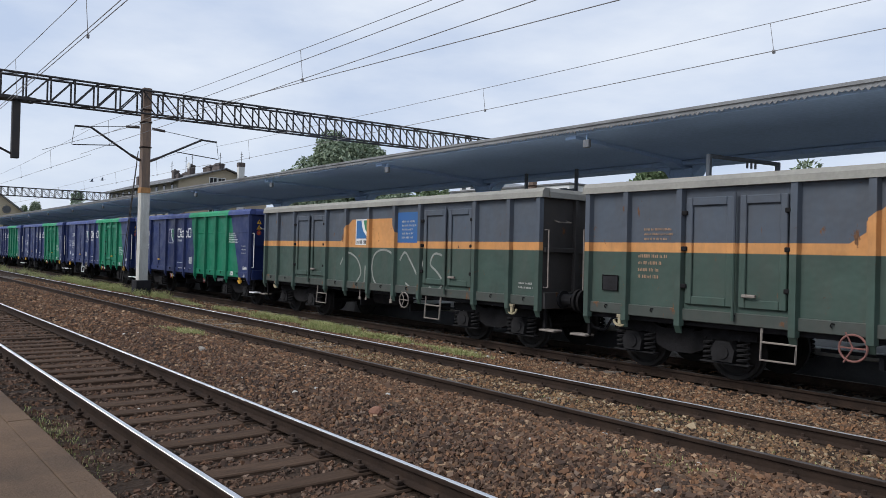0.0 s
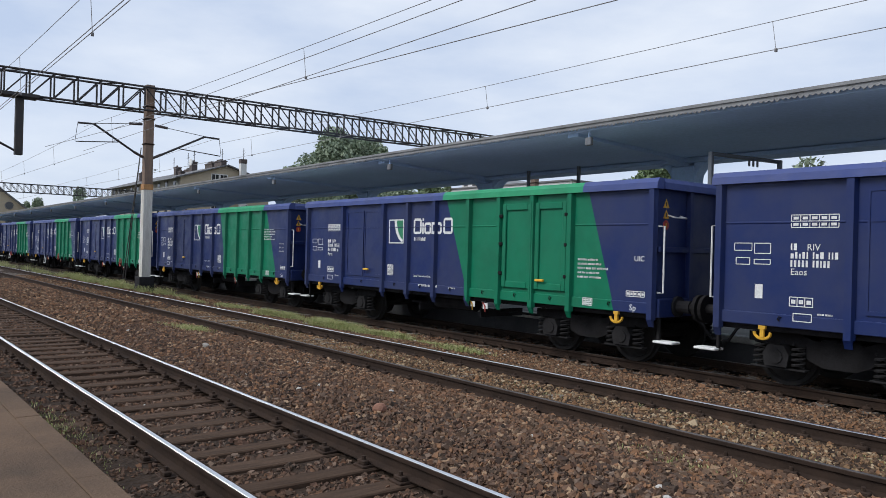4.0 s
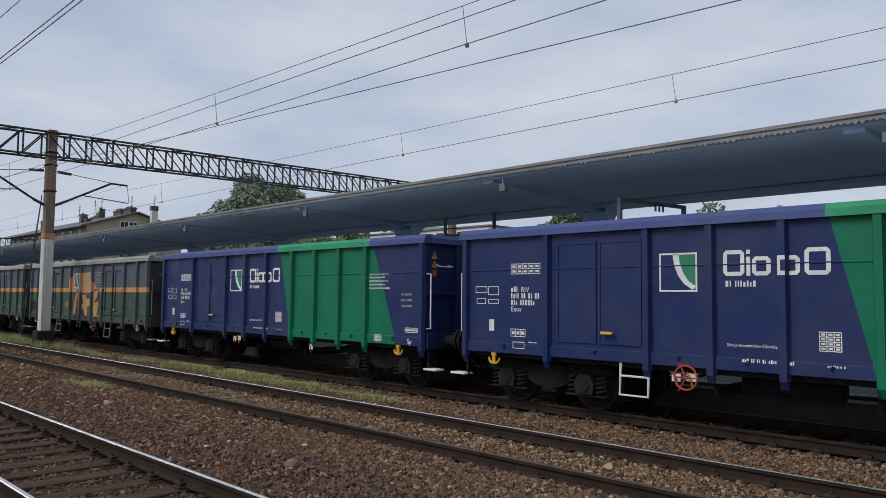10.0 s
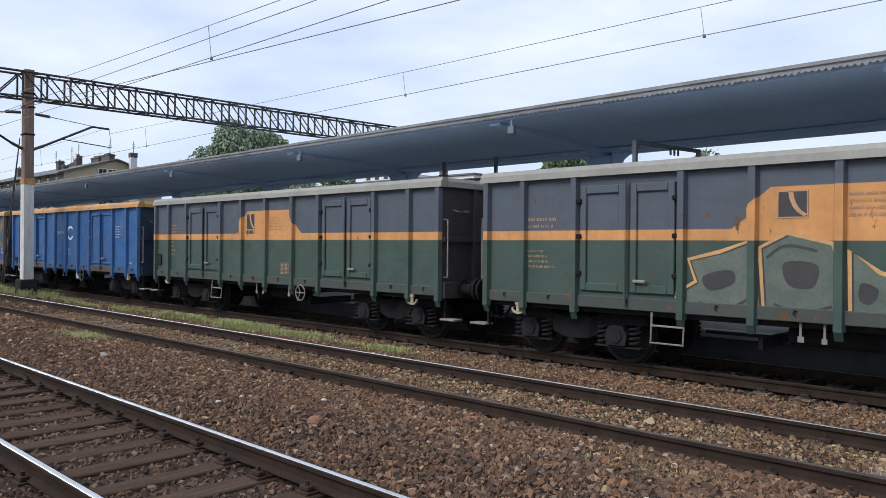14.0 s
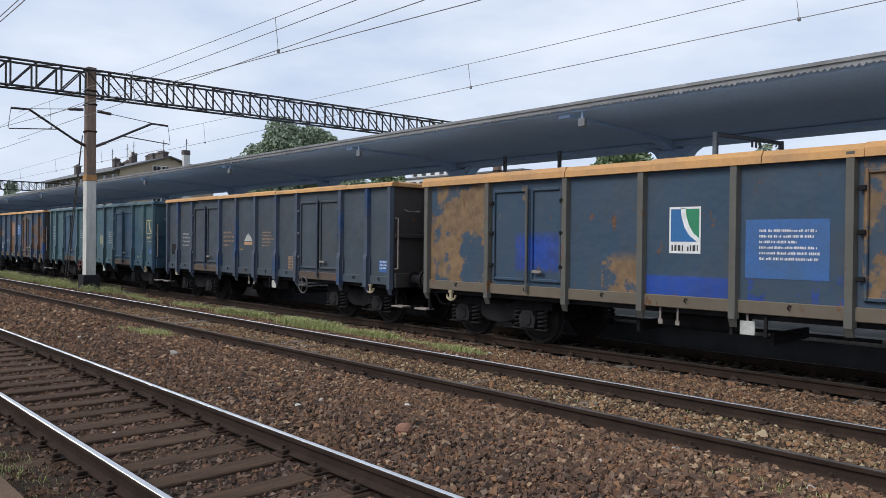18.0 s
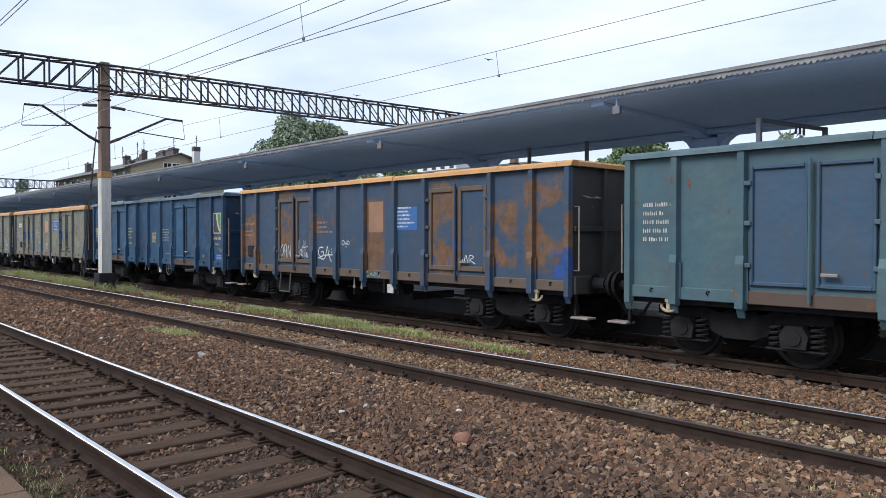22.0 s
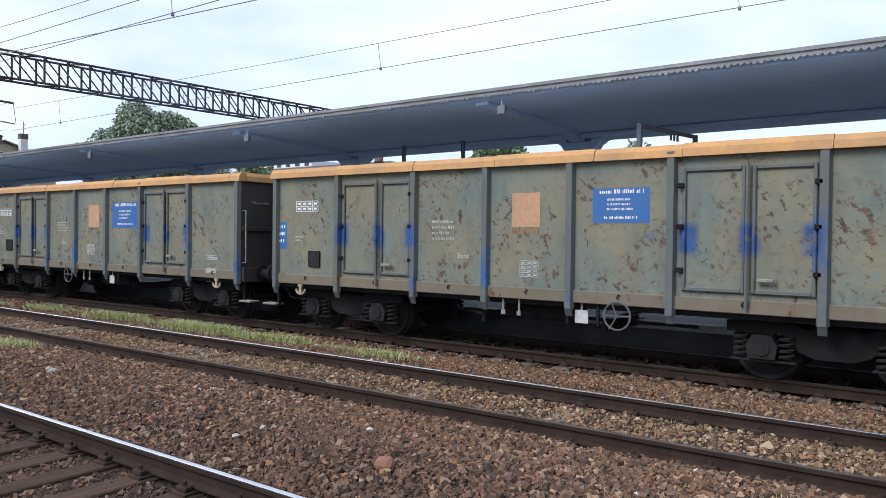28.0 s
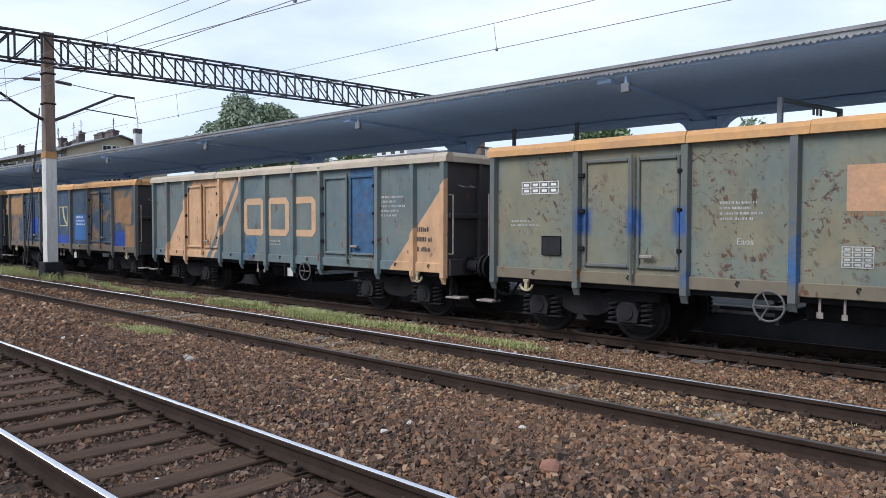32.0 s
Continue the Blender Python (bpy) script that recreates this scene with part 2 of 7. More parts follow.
def ballast_material():
    m, N, L, b = nodes_of("ballast_bed", 0.95)
    vec = N.new("ShaderNodeTexCoord").outputs["Object"]
    v = N.new("ShaderNodeTexVoronoi")
    v.inputs["Scale"].default_value = 20
    L.new(vec, v.inputs["Vector"])
    f = noise_fac(N, L, vec, 0.5, 4, 0.4, 0.62)
    c = mix(N, L, f, (0.040, 0.029, 0.022), (0.062, 0.039, 0.026))
    hue = N.new("ShaderNodeHueSaturation")
    hue.inputs["Saturation"].default_value, hue.inputs["Value"].default_value = 1.0, 0.9
    L.new(c, hue.inputs["Color"])
    c = mix(N, L, 0.55, hue.outputs[0], (0.036, 0.026, 0.020))
    L.new(c, b.inputs["Base Color"])
    bump(N, L, b, v.outputs["Distance"], 0.9, 0.03)
    return m


M["ballast"] = ballast_material()
M["earth"] = simple("grassy_earth", (0.10, 0.115, 0.045), 0.95, 0, (0.14, 0.11, 0.075), 0.25, 3, 0.4)

# ---- mesh helpers ----


class Geo:
    """Vertices and faces collected for one mesh."""

    def __init__(self):
        self.v, self.f = [], []

    def add(self, verts, faces):
        o = len(self.v)
        self.v.extend(tuple(p) for p in verts)
        self.f.extend(tuple(i + o for i in q) for q in faces)
        return self

    def box(self, x0, x1, y0, y1, z0, z1, b=0.0):
        if b <= 0:
            return self.add([(x0, y0, z0), (x1, y0, z0), (x1, y1, z0), (x0, y1, z0), (x0, y0, z1), (x1, y0, z1), (x1, y1, z1), (x0, y1, z1)],
                            [(0, 3, 2, 1), (4, 5, 6, 7), (0, 1, 5, 4), (1, 2, 6, 5), (2, 3, 7, 6), (3, 0, 4, 7)])
        lo, hi = (x0, y0, z0), (x1, y1, z1)
        mid = Vector([(p + q) / 2 for p, q in zip(lo, hi)])
        idx, verts = {}, []
        for a in range(3):
            for s in np.ndindex(2, 2, 2):
                idx[a, s] = len(verts)
                verts.append([(hi[k] if s[k] else lo[k]) + (0 if k == a else (-b if s[k] else b)) for k in range(3)])
        faces = []
        for a in range(3):
            p, q = (a + 1) % 3, (a + 2) % 3
            for sa in (0, 1):
                loop = []
                for sp, sq in ((0, 0), (1, 0), (1, 1), (0, 1)):
                    s = [0, 0, 0]
                    s[a], s[p], s[q] = sa, sp, sq
                    loop.append(idx[a, tuple(s)])
                faces.append(loop)
            for sa in (0, 1):
                for sp in (0, 1):
                    s0, s1 = [0, 0, 0], [0, 0, 0]
                    for s, c in ((s0, 0), (s1, 1)):
                        s[a], s[p], s[q] = sa, sp, c
                    faces.append([idx[a, tuple(s0)], idx[a, tuple(s1)], idx[p, tuple(s1)], idx[p, tuple(s0)]])
        for s in np.ndindex(2, 2, 2):
            faces.append([idx[0, s], idx[1, s], idx[2, s]])
        out = []
        for fc in faces:
            pts = [Vector(verts[i]) for i in fc]
            nrm = (pts[1] - pts[0]).cross(pts[2] - pts[0])
            out.append(fc if nrm.dot(sum(pts, Vector()) / len(pts) - mid) > 0 else fc[::-1])
        return self.add(verts, out)

    def tube(self, path, r, n=8, closed=False, r2=None):
        """A round bar along a path."""
        pts = [Vector(p) for p in path]
        k = len(pts)
        rings = []
        up = Vector((0.13, 0.37, 0.92))
        for i, p in enumerate(pts):
            if closed:
                d = (pts[(i + 1) % k] - pts[i - 1])
            else:
                d = pts[min(i + 1, k - 1)] - pts[max(i - 1, 0)]
            d = d.normalized()
            a = d.cross(up)
            if a.length < 0.05:
                a = d.cross(Vector((1, 0, 0)))
            a.normalize()
            c = d.cross(a)
            rr = r if r2 is None else r + (r2 - r) * i / (k - 1)
            rings.append([p + a * (rr * math.cos(t)) + c * (rr * math.sin(t)) for t in [2 * math.pi * j / n for j in range(n)]])
        verts = [q for ring in rings for q in ring]
        faces = []
        for i in range(k if closed else k - 1):
            i2 = (i + 1) % k
            for j in range(n):
                faces.append((i * n + j, i * n + (j + 1) % n, i2 * n + (j + 1) % n, i2 * n + j))
        if not closed:
            faces.append(tuple(range(n))[::-1])
            faces.append(tuple((k - 1) * n + j for j in range(n)))
        return self.add(verts, faces)

    def prism(self, poly, axis, a0, a1):
        """A polygon pushed from a0 to a1 along an axis; poly in the two other axes, in order."""
        k = len(poly)
        area = sum(poly[i][0] * poly[(i + 1) % k][1] - poly[(i + 1) % k][0] * poly[i][1] for i in range(k))
        if (area < 0) != (axis == 1):
            poly = poly[::-1]

        def at(p, a):
            q = list(p)
            q.insert(axis, a)
            return q
        verts = [at(p, a0) for p in poly] + [at(p, a1) for p in poly]
        faces = [tuple(range(k))[::-1], tuple(range(k, 2 * k))]
        faces += [(i, (i + 1) % k, k + (i + 1) % k, k + i) for i in range(k)]
        return self.add(verts, faces)

    def mesh(self, name, material):
        me = bpy.data.meshes.new(name)
        me.from_pydata(self.v, [], self.f)
        me.materials.append(material)
        me.update()
        return me


def arc(cx, cy, r, a0, a1, n=12):
    return [(cx + r * math.cos(radians(a0 + (a1 - a0) * i / n)), cy + r * math.sin(radians(a0 + (a1 - a0) * i / n))) for i in range(n + 1)]


def part(name, geo, material, parent, label=""):
    """One mesh under a thing or a part; geo may be a ready mesh that others share."""
    me = geo.mesh(name, material) if isinstance(geo, Geo) else geo
    ob = new(name, me)
    if not isinstance(geo, Geo):
        ob.material_slots[0].link = "OBJECT"
        ob.material_slots[0].material = material
    ob.parent = parent
    return tagged(ob, label)


def thing(name, label, category, group="", kind="", at=(0, 0, 0), geo=None, material=None):
    ob = new(name, geo.mesh(name, material) if geo else None)
    ob.location = at
    return tagged(ob, label, category, group, kind)


for key in ("rail_side", "sleeper", "sleeper_concrete", "asphalt", "ballast", "bogie", "spring", "wheel_tread", "black_iron", "plate", "canopy"):
    M[key].node_tree.nodes["Principled BSDF"].inputs["Specular IOR Level"].default_value = 0.12

# ---- ground, tracks ----
TRACKS = {"near": (3.02, 0.0), "middle": (7.32, 0.04), "train": (12.07, -0.13)}
ground = Geo()
ground.add([(-900, -300, -0.45), (500, -300, -0.45), (500, 900, -0.45), (-900, 900, -0.45)], [(0, 1, 2, 3)])
tagged(new("ground", ground.mesh("ground", M["earth"])), "flat grassy earth reaching the horizon", "ground", kind="structure")

PROFILE = [(1.2, -0.20), (1.7, -0.165), (2.1, -0.165), (2.4, -0.208), (3.7, -0.208), (4.2, -0.16), (4.7, -0.05), (5.4, -0.03), (6.1, -0.08), (6.5, -0.13), (8.1, -0.12), (8.5, -0.11), (9.3, -0.14), (10.4, -0.26),
           (11.2, -0.33), (12.8, -0.33), (13.3, -0.35), (13.9, -0.36)]


def ballast_z(x, y):
    z = float(np.interp(y, [p[0] for p in PROFILE], [p[1] for p in PROFILE]))
    return z + 0.03 * noise.noise((x * 0.35, y * 0.8, 3.1))


def ballast_bed():
    g = Geo()
    xs = [-420, -260, -160, -110, -80] + [-60 + 0.5 * i for i in range(141)] + [20, 40, 90]
    ys = [1.2 + 12.7 * j / 60 for j in range(61)]
    verts = [(x, y, ballast_z(x, y)) for x in xs for y in ys]
    n = len(ys)
    faces = [(i * n + j, (i + 1) * n + j, (i + 1) * n + j + 1, i * n + j + 1) for i in range(len(xs) - 1) for j in range(n - 1)]
    g.add(verts, faces)
    ob = tagged(new("ballast_bed", g.mesh("ballast_bed", M["ballast"])), "brown ballast bed under three railway tracks", "ballast", kind="structure")
    for p in ob.data.polygons:
        p.use_smooth = True


ballast_bed()


def rail_mesh(x0, x1):
    prof = [(-0.07, -0.15), (0.07, -0.15), (0.07, -0.138), (0.012, -0.118), (0.010, -0.045), (0.035, -0.036), (0.037, -0.004), (0.030, -0.0005), (-0.030, -0.0005), (-0.037, -0.004), (-0.035, -0.036), (-0.010, -0.045), (-0.012, -0.118), (-0.07, -0.138)]
    return Geo().prism(prof, 0, x0, x1)


def railway_track(name, y, z, top, label):
    t = thing(name, label, "railway track", kind="structure", at=(0, y, z))
    for side in (-0.7525, 0.7525):
        r = part("rail", rail_mesh(-420, 90), M["rail_side"], t)
        r.location = (0, side, 0)
        head = [(-0.027, -0.004), (0.027, -0.004)] + [(0.027 * math.cos(a), -0.003 + 0.008 * math.sin(a)) for a in [math.pi * i / 8 for i in range(9)]]
        hd = part("running_surface", Geo().prism(head, 0, -420, 90), M[top[0 if side < 0 else 1]], r, "polished rail head")
        for q in hd.data.polygons:
            q.use_smooth = len(q.vertices) == 4
    return t


track_near = railway_track("track_1", *TRACKS["near"], ("rail_top", "rail_top"), "railway track with bright rails on timber sleepers")
track_middle = railway_track("track_2", *TRACKS["middle"], ("rail_dull", "rail_top"), "railway track half buried in pale ballast")
track_train = railway_track("track_3", *TRACKS["train"], ("rail_dull", "rail_dull"), "railway track under the passing train")

# ---- platforms ----
M["dark_concrete"] = simple("dark_concrete", (0.13, 0.13, 0.135), 0.95, 0, (0.07, 0.07, 0.072), 1.2, 20, 0.4)
plat = thing("platform_1", "worn brown asphalt platform beside the track", "platform", kind="structure")
part("platform_surface", Geo().box(-420, 90, -14, 1.12, -0.4, 0.298), M["asphalt"], plat)
for i in range(40):
    x = -28 + i * 1.0
    part("edge_slab", Geo().box(x, x + 0.997, 1.125, 1.31, 0.14, 0.302 + 0.002 * (i % 3), 0.006), M["asphalt"], plat)
part("edge_slab", Geo().box(-420, -28.02, 1.125, 1.31, 0.14, 0.302), M["asphalt"], plat)
part("edge_slab", Geo().box(12.02, 90, 1.125, 1.31, 0.14, 0.302), M["asphalt"], plat)
part("platform_wall", Geo().box(-420, 90, 1.13, 1.25, -0.4, 0.139), M["concrete_grey"], plat)
isl = thing("platform_2", "pale concrete island platform under the canopy", "platform", kind="structure")
part("platform_surface", Geo().box(-120, 60, 14.02, 22.4, -0.5, 0.25), M["concrete_grey"], isl)
part("platform_edge", Geo().box(-120, 60, 13.75, 14.015, 0.12, 0.26, 0.02), M["concrete_pale"], isl)
# wall below the edge in a darker concrete than the surface
part("platform_wall", Geo().box(-120, 60, 13.85, 14.015, -0.5, 0.118), M["dark_concrete"], isl, "dark side wall")

# ---- station canopy ----
M["frame_steel"] = simple("grey_painted_steel", (0.17, 0.18, 0.20), 0.7, 0.0, (0.11, 0.115, 0.125), 3, 30, 0.2)
can = thing("station_canopy", "long dark platform canopy with a scalloped zinc edge", "canopy", kind="structure")
CX0, CX1, BAY, COL0 = -112.0, 38.0, 7.98, -11.75


def canopy_roof():
    prof = [(13.20, 4.60), (13.20, 4.72), (18.0, 4.56), (20.4, 4.86), (20.4, 4.74), (18.0, 4.44)]
    part("roof_slab", Geo().prism(prof, 0, CX0, CX1), M["canopy"], can, "dark sloping roof underside")
    part("spine_beam", Geo().box(CX0, CX1, 17.6, 18.4, 4.32, 4.445, 0.02), M["canopy"], can)
    lip = [(13.07, 4.73), (13.07, 4.79), (13.22, 4.81), (15.5, 4.68), (15.5, 4.62), (13.3, 4.73)]
    part("roof_edge", Geo().prism(lip, 0, CX0, CX1), M["canopy_edge"], can, "grey zinc roof edge")
    n = int((CX1 - CX0) / 0.105)
    g = Geo()
    for i in range(n):
        x = CX0 + i * 0.105
        drop = (0.040, 0.030, 0.048, 0.036, 0.055)[i * 7 % 5]
        pts = [(x, 4.73)] + [(x + 0.105 * j / 4, 4.668 - drop * math.sin(math.pi * j / 4)) for j in range(5)] + [(x + 0.105, 4.73)]
        g.prism(pts, 1, 13.10, 13.112)
    tagged(part("valance", g, M["canopy_edge"], can, "scalloped zinc valance"), kind="stuff")
    beam = Geo().prism([(13.3, 4.60), (13.3, 4.52), (17.2, 4.36), (17.6, 4.24), (18.4, 4.24), (18.8, 4.40), (20.3, 4.66), (20.3, 4.73), (18.0, 4.44)], 0, -0.16, 0.16).mesh("cross_beam", M["canopy"])
    col = Geo().box(-0.36, 0.36, 17.76, 18.24, 0.0, 4.25, 0.03).mesh("column", M["canopy"])
    r = 0.55
    haunch = Geo()
    for sgn in (-1, 1):
        pts = [(sgn * 0.34, 4.33), (sgn * (0.34 + r), 4.33)] + [(sgn * (0.34 + r - r * math.sin(radians(q))), 4.33 - r * (1 - math.cos(radians(q)))) for q in (25, 45, 65, 90)]
        haunch.prism(pts, 1, 17.8, 18.2)
    haunch = haunch.mesh("haunch", M["canopy"])
    lamp = Geo().box(-0.09, 0.09, 13.24, 13.34, 4.28, 4.46, 0.015).mesh("beam_end_box", M["canopy_edge"])
    hang = Geo().box(-0.02, 0.02, 13.27, 13.31, 4.45, 4.61).mesh("hanger", M["canopy"])
    for i in range(-12, 7):
        x = COL0 + i * BAY
        if not CX0 < x < CX1:
            continue
        for nm, me, mt in (("cross_beam", beam, "canopy"), ("column", col, "canopy"), ("haunch", haunch, "canopy")):
            part(nm, me, M[mt], can).location = (x, 0, 0)
        part("beam_end_box", lamp, M["frame_steel"], can, "small grey box under the canopy edge").location = (x + 0.5, 0, 0)
        part("hanger", hang, M["canopy"], can).location = (x + 0.5, 0, 0)


canopy_roof()
can.location, can.rotation_euler = (0, 0, 0.045), (0, -0.0035, 0)


def portal(x0, y0, x1, y1, top, bar, label, teeth=()):
    """A slim frame of two posts and a bar standing on the platform under the canopy."""
    f = thing("steel_portal", label, "steel frame", "steel portals on the platform", at=(x0, y0, 0.25))
    dx, dy = x1 - x0, y1 - y0
    for px_, py_ in ((0, 0), (dx, dy)):
        p = part("post", Geo().box(px_ - 0.045, px_ + 0.045, py_ - 0.045, py_ + 0.045, 0.0, top - 0.25, 0.008), M["portal_steel"], f)
        part("base", Geo().box(px_ - 0.12, px_ + 0.12, py_ - 0.12, py_ + 0.12, 0.0, 0.04, 0.008), M["steel_dark"], p)
    part("crossbar", Geo().tube([(0, 0, bar - 0.25), (dx, dy, bar - 0.25)], 0.045, 8), M["portal_steel"], f)
    for u in teeth:
        part("bracket", Geo().box(dx * u - 0.02, dx * u + 0.02, dy * u - 0.02, dy * u + 0.02, bar - 0.42, bar - 0.29, 0.006), M["frame_steel"], f)


M["portal_steel"] = simple("blue_grey_steel", (0.135, 0.155, 0.185), 0.6, 0, (0.085, 0.095, 0.11), 3, 30, 0.2)
portal(-8.66, 14.1, -8.30, 16.28, 4.0, 3.96, "slim blue-grey steel portal across the platform", (0.54, 0.60, 0.66))
portal(-17.05, 17.2, -14.95, 17.2, 4.42, 3.80, "slim blue-grey steel frame under the canopy")

# ---- catenary gantry ----


def gantry(x, skew, y0, y1, zb, label, bays, detail=True):
    """A lattice beam across the tracks; skew: metres along the track for each metre across."""
    t = thing("catenary_gantry", label, "gantry", "catenary gantries", at=(x, 9.55, 0))
    deep, wide = 0.92, 0.62
    for dx in (-wide / 2, wide / 2):
        for z in (zb, zb + deep):
            g = Geo().tube([(dx + skew * (y - 9.55), y - 9.55, z) for y in (y0, y1)], 0.046, 6)
            part("chord", g, M["steel_dark"], t)
    dy = (y1 - y0) / bays
    vert = Geo().box(-0.028, 0.028, -0.028, 0.028, zb, zb + deep).mesh("upright", M["steel_dark"])
    diag = Geo().tube([(0, 0, zb), (skew * dy, dy, zb + deep)], 0.027, 5).mesh("diagonal", M["steel_dark"])
    diag2 = Geo().tube([(0, 0, zb + deep), (skew * dy, dy, zb)], 0.027, 5).mesh("diagonal", M["steel_dark"])
    lace = Geo().tube([(-wide / 2, 0, 0), (wide / 2 + skew * dy, dy, 0)], 0.022, 4).mesh("lacing", M["steel_dark"])
    for i in range(bays):
        y = y0 + dy * i - 9.55
        for dx in (-wide / 2, wide / 2):
            part("upright", vert, M["steel_dark"], t).location = (dx + skew * y, y, 0)
            d = diag if (y0 + dy * (i + 0.5)) < 9.55 else diag2
            part("diagonal", d, M["steel_dark"], t).location = (dx + skew * y, y, 0)
        part("lacing", lace, M["steel_dark"], t).location = (skew * y, y, zb + (deep if i % 2 else 0))
    return t


SKEW = 0.06
GX = -30.9
gan = gantry(GX, SKEW, -6.0, 31.0, 7.05, "black lattice steel gantry beam across the tracks", 46)
far_gan = gantry(-93.0, SKEW, -4.0, 34.0, 6.93, "distant black lattice gantry beam across the tracks", 58)


def catenary_pole(x, y, label, h=8.1):
    p = thing("catenary_pole", label, "pole", "catenary poles", at=(x, y, 0))
    part("foundation", Geo().box(-0.30, 0.30, -0.30, 0.30, -0.4, 0.42, 0.03), M["black_iron"], p, "dark concrete foundation")
    lower = [(-0.20, 0.42), (0.20, 0.42), (0.19, 4.0), (-0.19, 4.0)]
    part("lower_shaft", Geo().prism(lower, 1, -0.17, 0.17), M["concrete_pale"], p, "white painted lower shaft")
    upper = [(-0.19, 4.0), (0.19, 4.0), (0.17, h), (-0.17, h)]
    part("upper_shaft", Geo().prism(upper, 1, -0.155, 0.155), M["concrete_dirty"], p, "rust-stained upper shaft")
    part("paint_band", Geo().box(-0.215, 0.215, -0.185, 0.185, 3.9, 4.12, 0.01), simple("ochre_band", (0.5, 0.26, 0.10), 0.8), p, "ochre band")
    for z in (5.7, 6.7, 7.2):
        part("clamp", Geo().box(-0.205, 0.205, -0.19, 0.19, z, z + 0.06, 0.01), M["rail_side"], p)
    part("cable_duct", Geo().box(-0.27, -0.215, -0.03, 0.03, 0.42, 6.2), M["concrete_pale"], p)
    part("stay_rod", Geo().tube([(-0.5, -0.6, 0.3), (-0.22, -0.2, 5.6)], 0.018, 5), M["steel_dark"], p)
    part("stay_rod", Geo().tube([(-0.8, -0.6, 0.3), (-0.22, -0.2, 5.6)], 0.018, 5), M["steel_dark"], p)
    return p


pole = catenary_pole(GX, 9.55, "concrete catenary pole, white below and rust-stained above")
far_pole = catenary_pole(-93.0, 9.55, "distant concrete catenary pole beside the track")
for gx, gy in ((GX + SKEW * 21, 30.4), (GX - SKEW * 15, -5.4), (-93 + SKEW * 24, 33.0), (-93 - SKEW * 13, -3.5)):
    catenary_pole(gx, gy, "concrete catenary pole holding the end of the beam")


def cantilever(p, side, reach):
    """The bracket arm that holds the wires over one track; side +1 or -1 across the tracks."""
    arm = part("bracket_arm", Geo().tube([(0, side * 0.55, 5.38), (0, side * reach * 0.72, 6.30), (0, side * reach * 0.92, 6.28)], 0.045, 6), M["steel_dark"], p)
    part("insulator", Geo().tube([(0, side * 0.18, 5.20), (0, side * 0.55, 5.38)], 0.055, 8), M["insulator"], arm)
    part("tie_rod", Geo().tube([(0, side * 0.75, 6.48), (0, side * reach * 0.72, 6.32)], 0.013, 5), M["steel_dark"], arm)
    part("insulator", Geo().tube([(0, side * 0.25, 6.52), (0, side * 0.75, 6.48)], 0.055, 8), M["insulator"], arm)
    part("registration_arm", Geo().tube([(0, side * 1.15, 5.70), (0, side * reach * 0.94, 5.56)], 0.020, 5), M["steel_dark"], arm)
    part("steady_rod", Geo().tube([(0, side * reach * 0.92, 6.28), (0, side * reach * 0.95, 5.56)], 0.010, 5), M["steel_dark"], arm)


cantilever(pole, 1, 3.2)
cantilever(pole, -1, 2.85)
cantilever(far_pole, 1, 3.2)
cantilever(far_pole, -1, 2.85)
# drop post for the near track
dp = part("drop_post", Geo().box(-0.13, 0.13, -4.72, -4.46, 4.85, 7.05, 0.02), M["steel_dark"], gan)
part("bracket_arm", Geo().tube([(0, -4.7, 5.0), (0, -5.6, 5.45), (0, -6.4, 5.75)], 0.045, 6), M["steel_dark"], dp)
part("foot_plate", Geo().box(-0.35, 0.35, -5.2, -4.0, 6.94, 7.07, 0.01), M["steel_dark"], dp)

# ---- overhead wires ----


def wire(label, pts, r=0.012):
    thing("overhead_wire", label, "wire", "overhead wires", geo=Geo().tube(pts, r, 5), material=M["wire"])


def sag(x0, x1, y0, y1, zs, zm, n=20):
    out = []
    for i in range(n + 1):
        u = i / n
        out.append((x0 + (x1 - x0) * u, y0 + (y1 - y0) * u, zm + (zs - zm) * (2 * u - 1) ** 2))
    return out


def catenary(y0, y1, zc, zs, zm, label, drops=(), x0=GX, x1=33.0, pairs=()):
    """Contact wire, messenger wire and droppers over one track, from pole to pole."""
    wire("contact wire over the " + label, [(x0, y0, zc), (x1, y1, zc)], 0.0075)
    for off in pairs:
        wire("second contact wire over the " + label, [(x0, y0 + off, zc), (x1, y1 + off, zc)], 0.0075)
    wire("sagging messenger wire over the " + label, sag(x0, x1, y0, y1, zs, zm), 0.0065)
    for x in drops:
        u = (x - x0) / (x1 - x0)
        y = y0 + (y1 - y0) * u
        z = zm + (zs - zm) * (2 * u - 1) ** 2
        thing("dropper", "thin dropper wire between messenger and contact wire", "wire", "droppers", geo=Geo().tube([(x, y + 0.04, zc), (x - 0.05, y, z)], 0.006, 4).box(x - 0.02, x + 0.02, y + 0.02, y + 0.06, zc - 0.03, zc + 0.03), material=M["wire"])


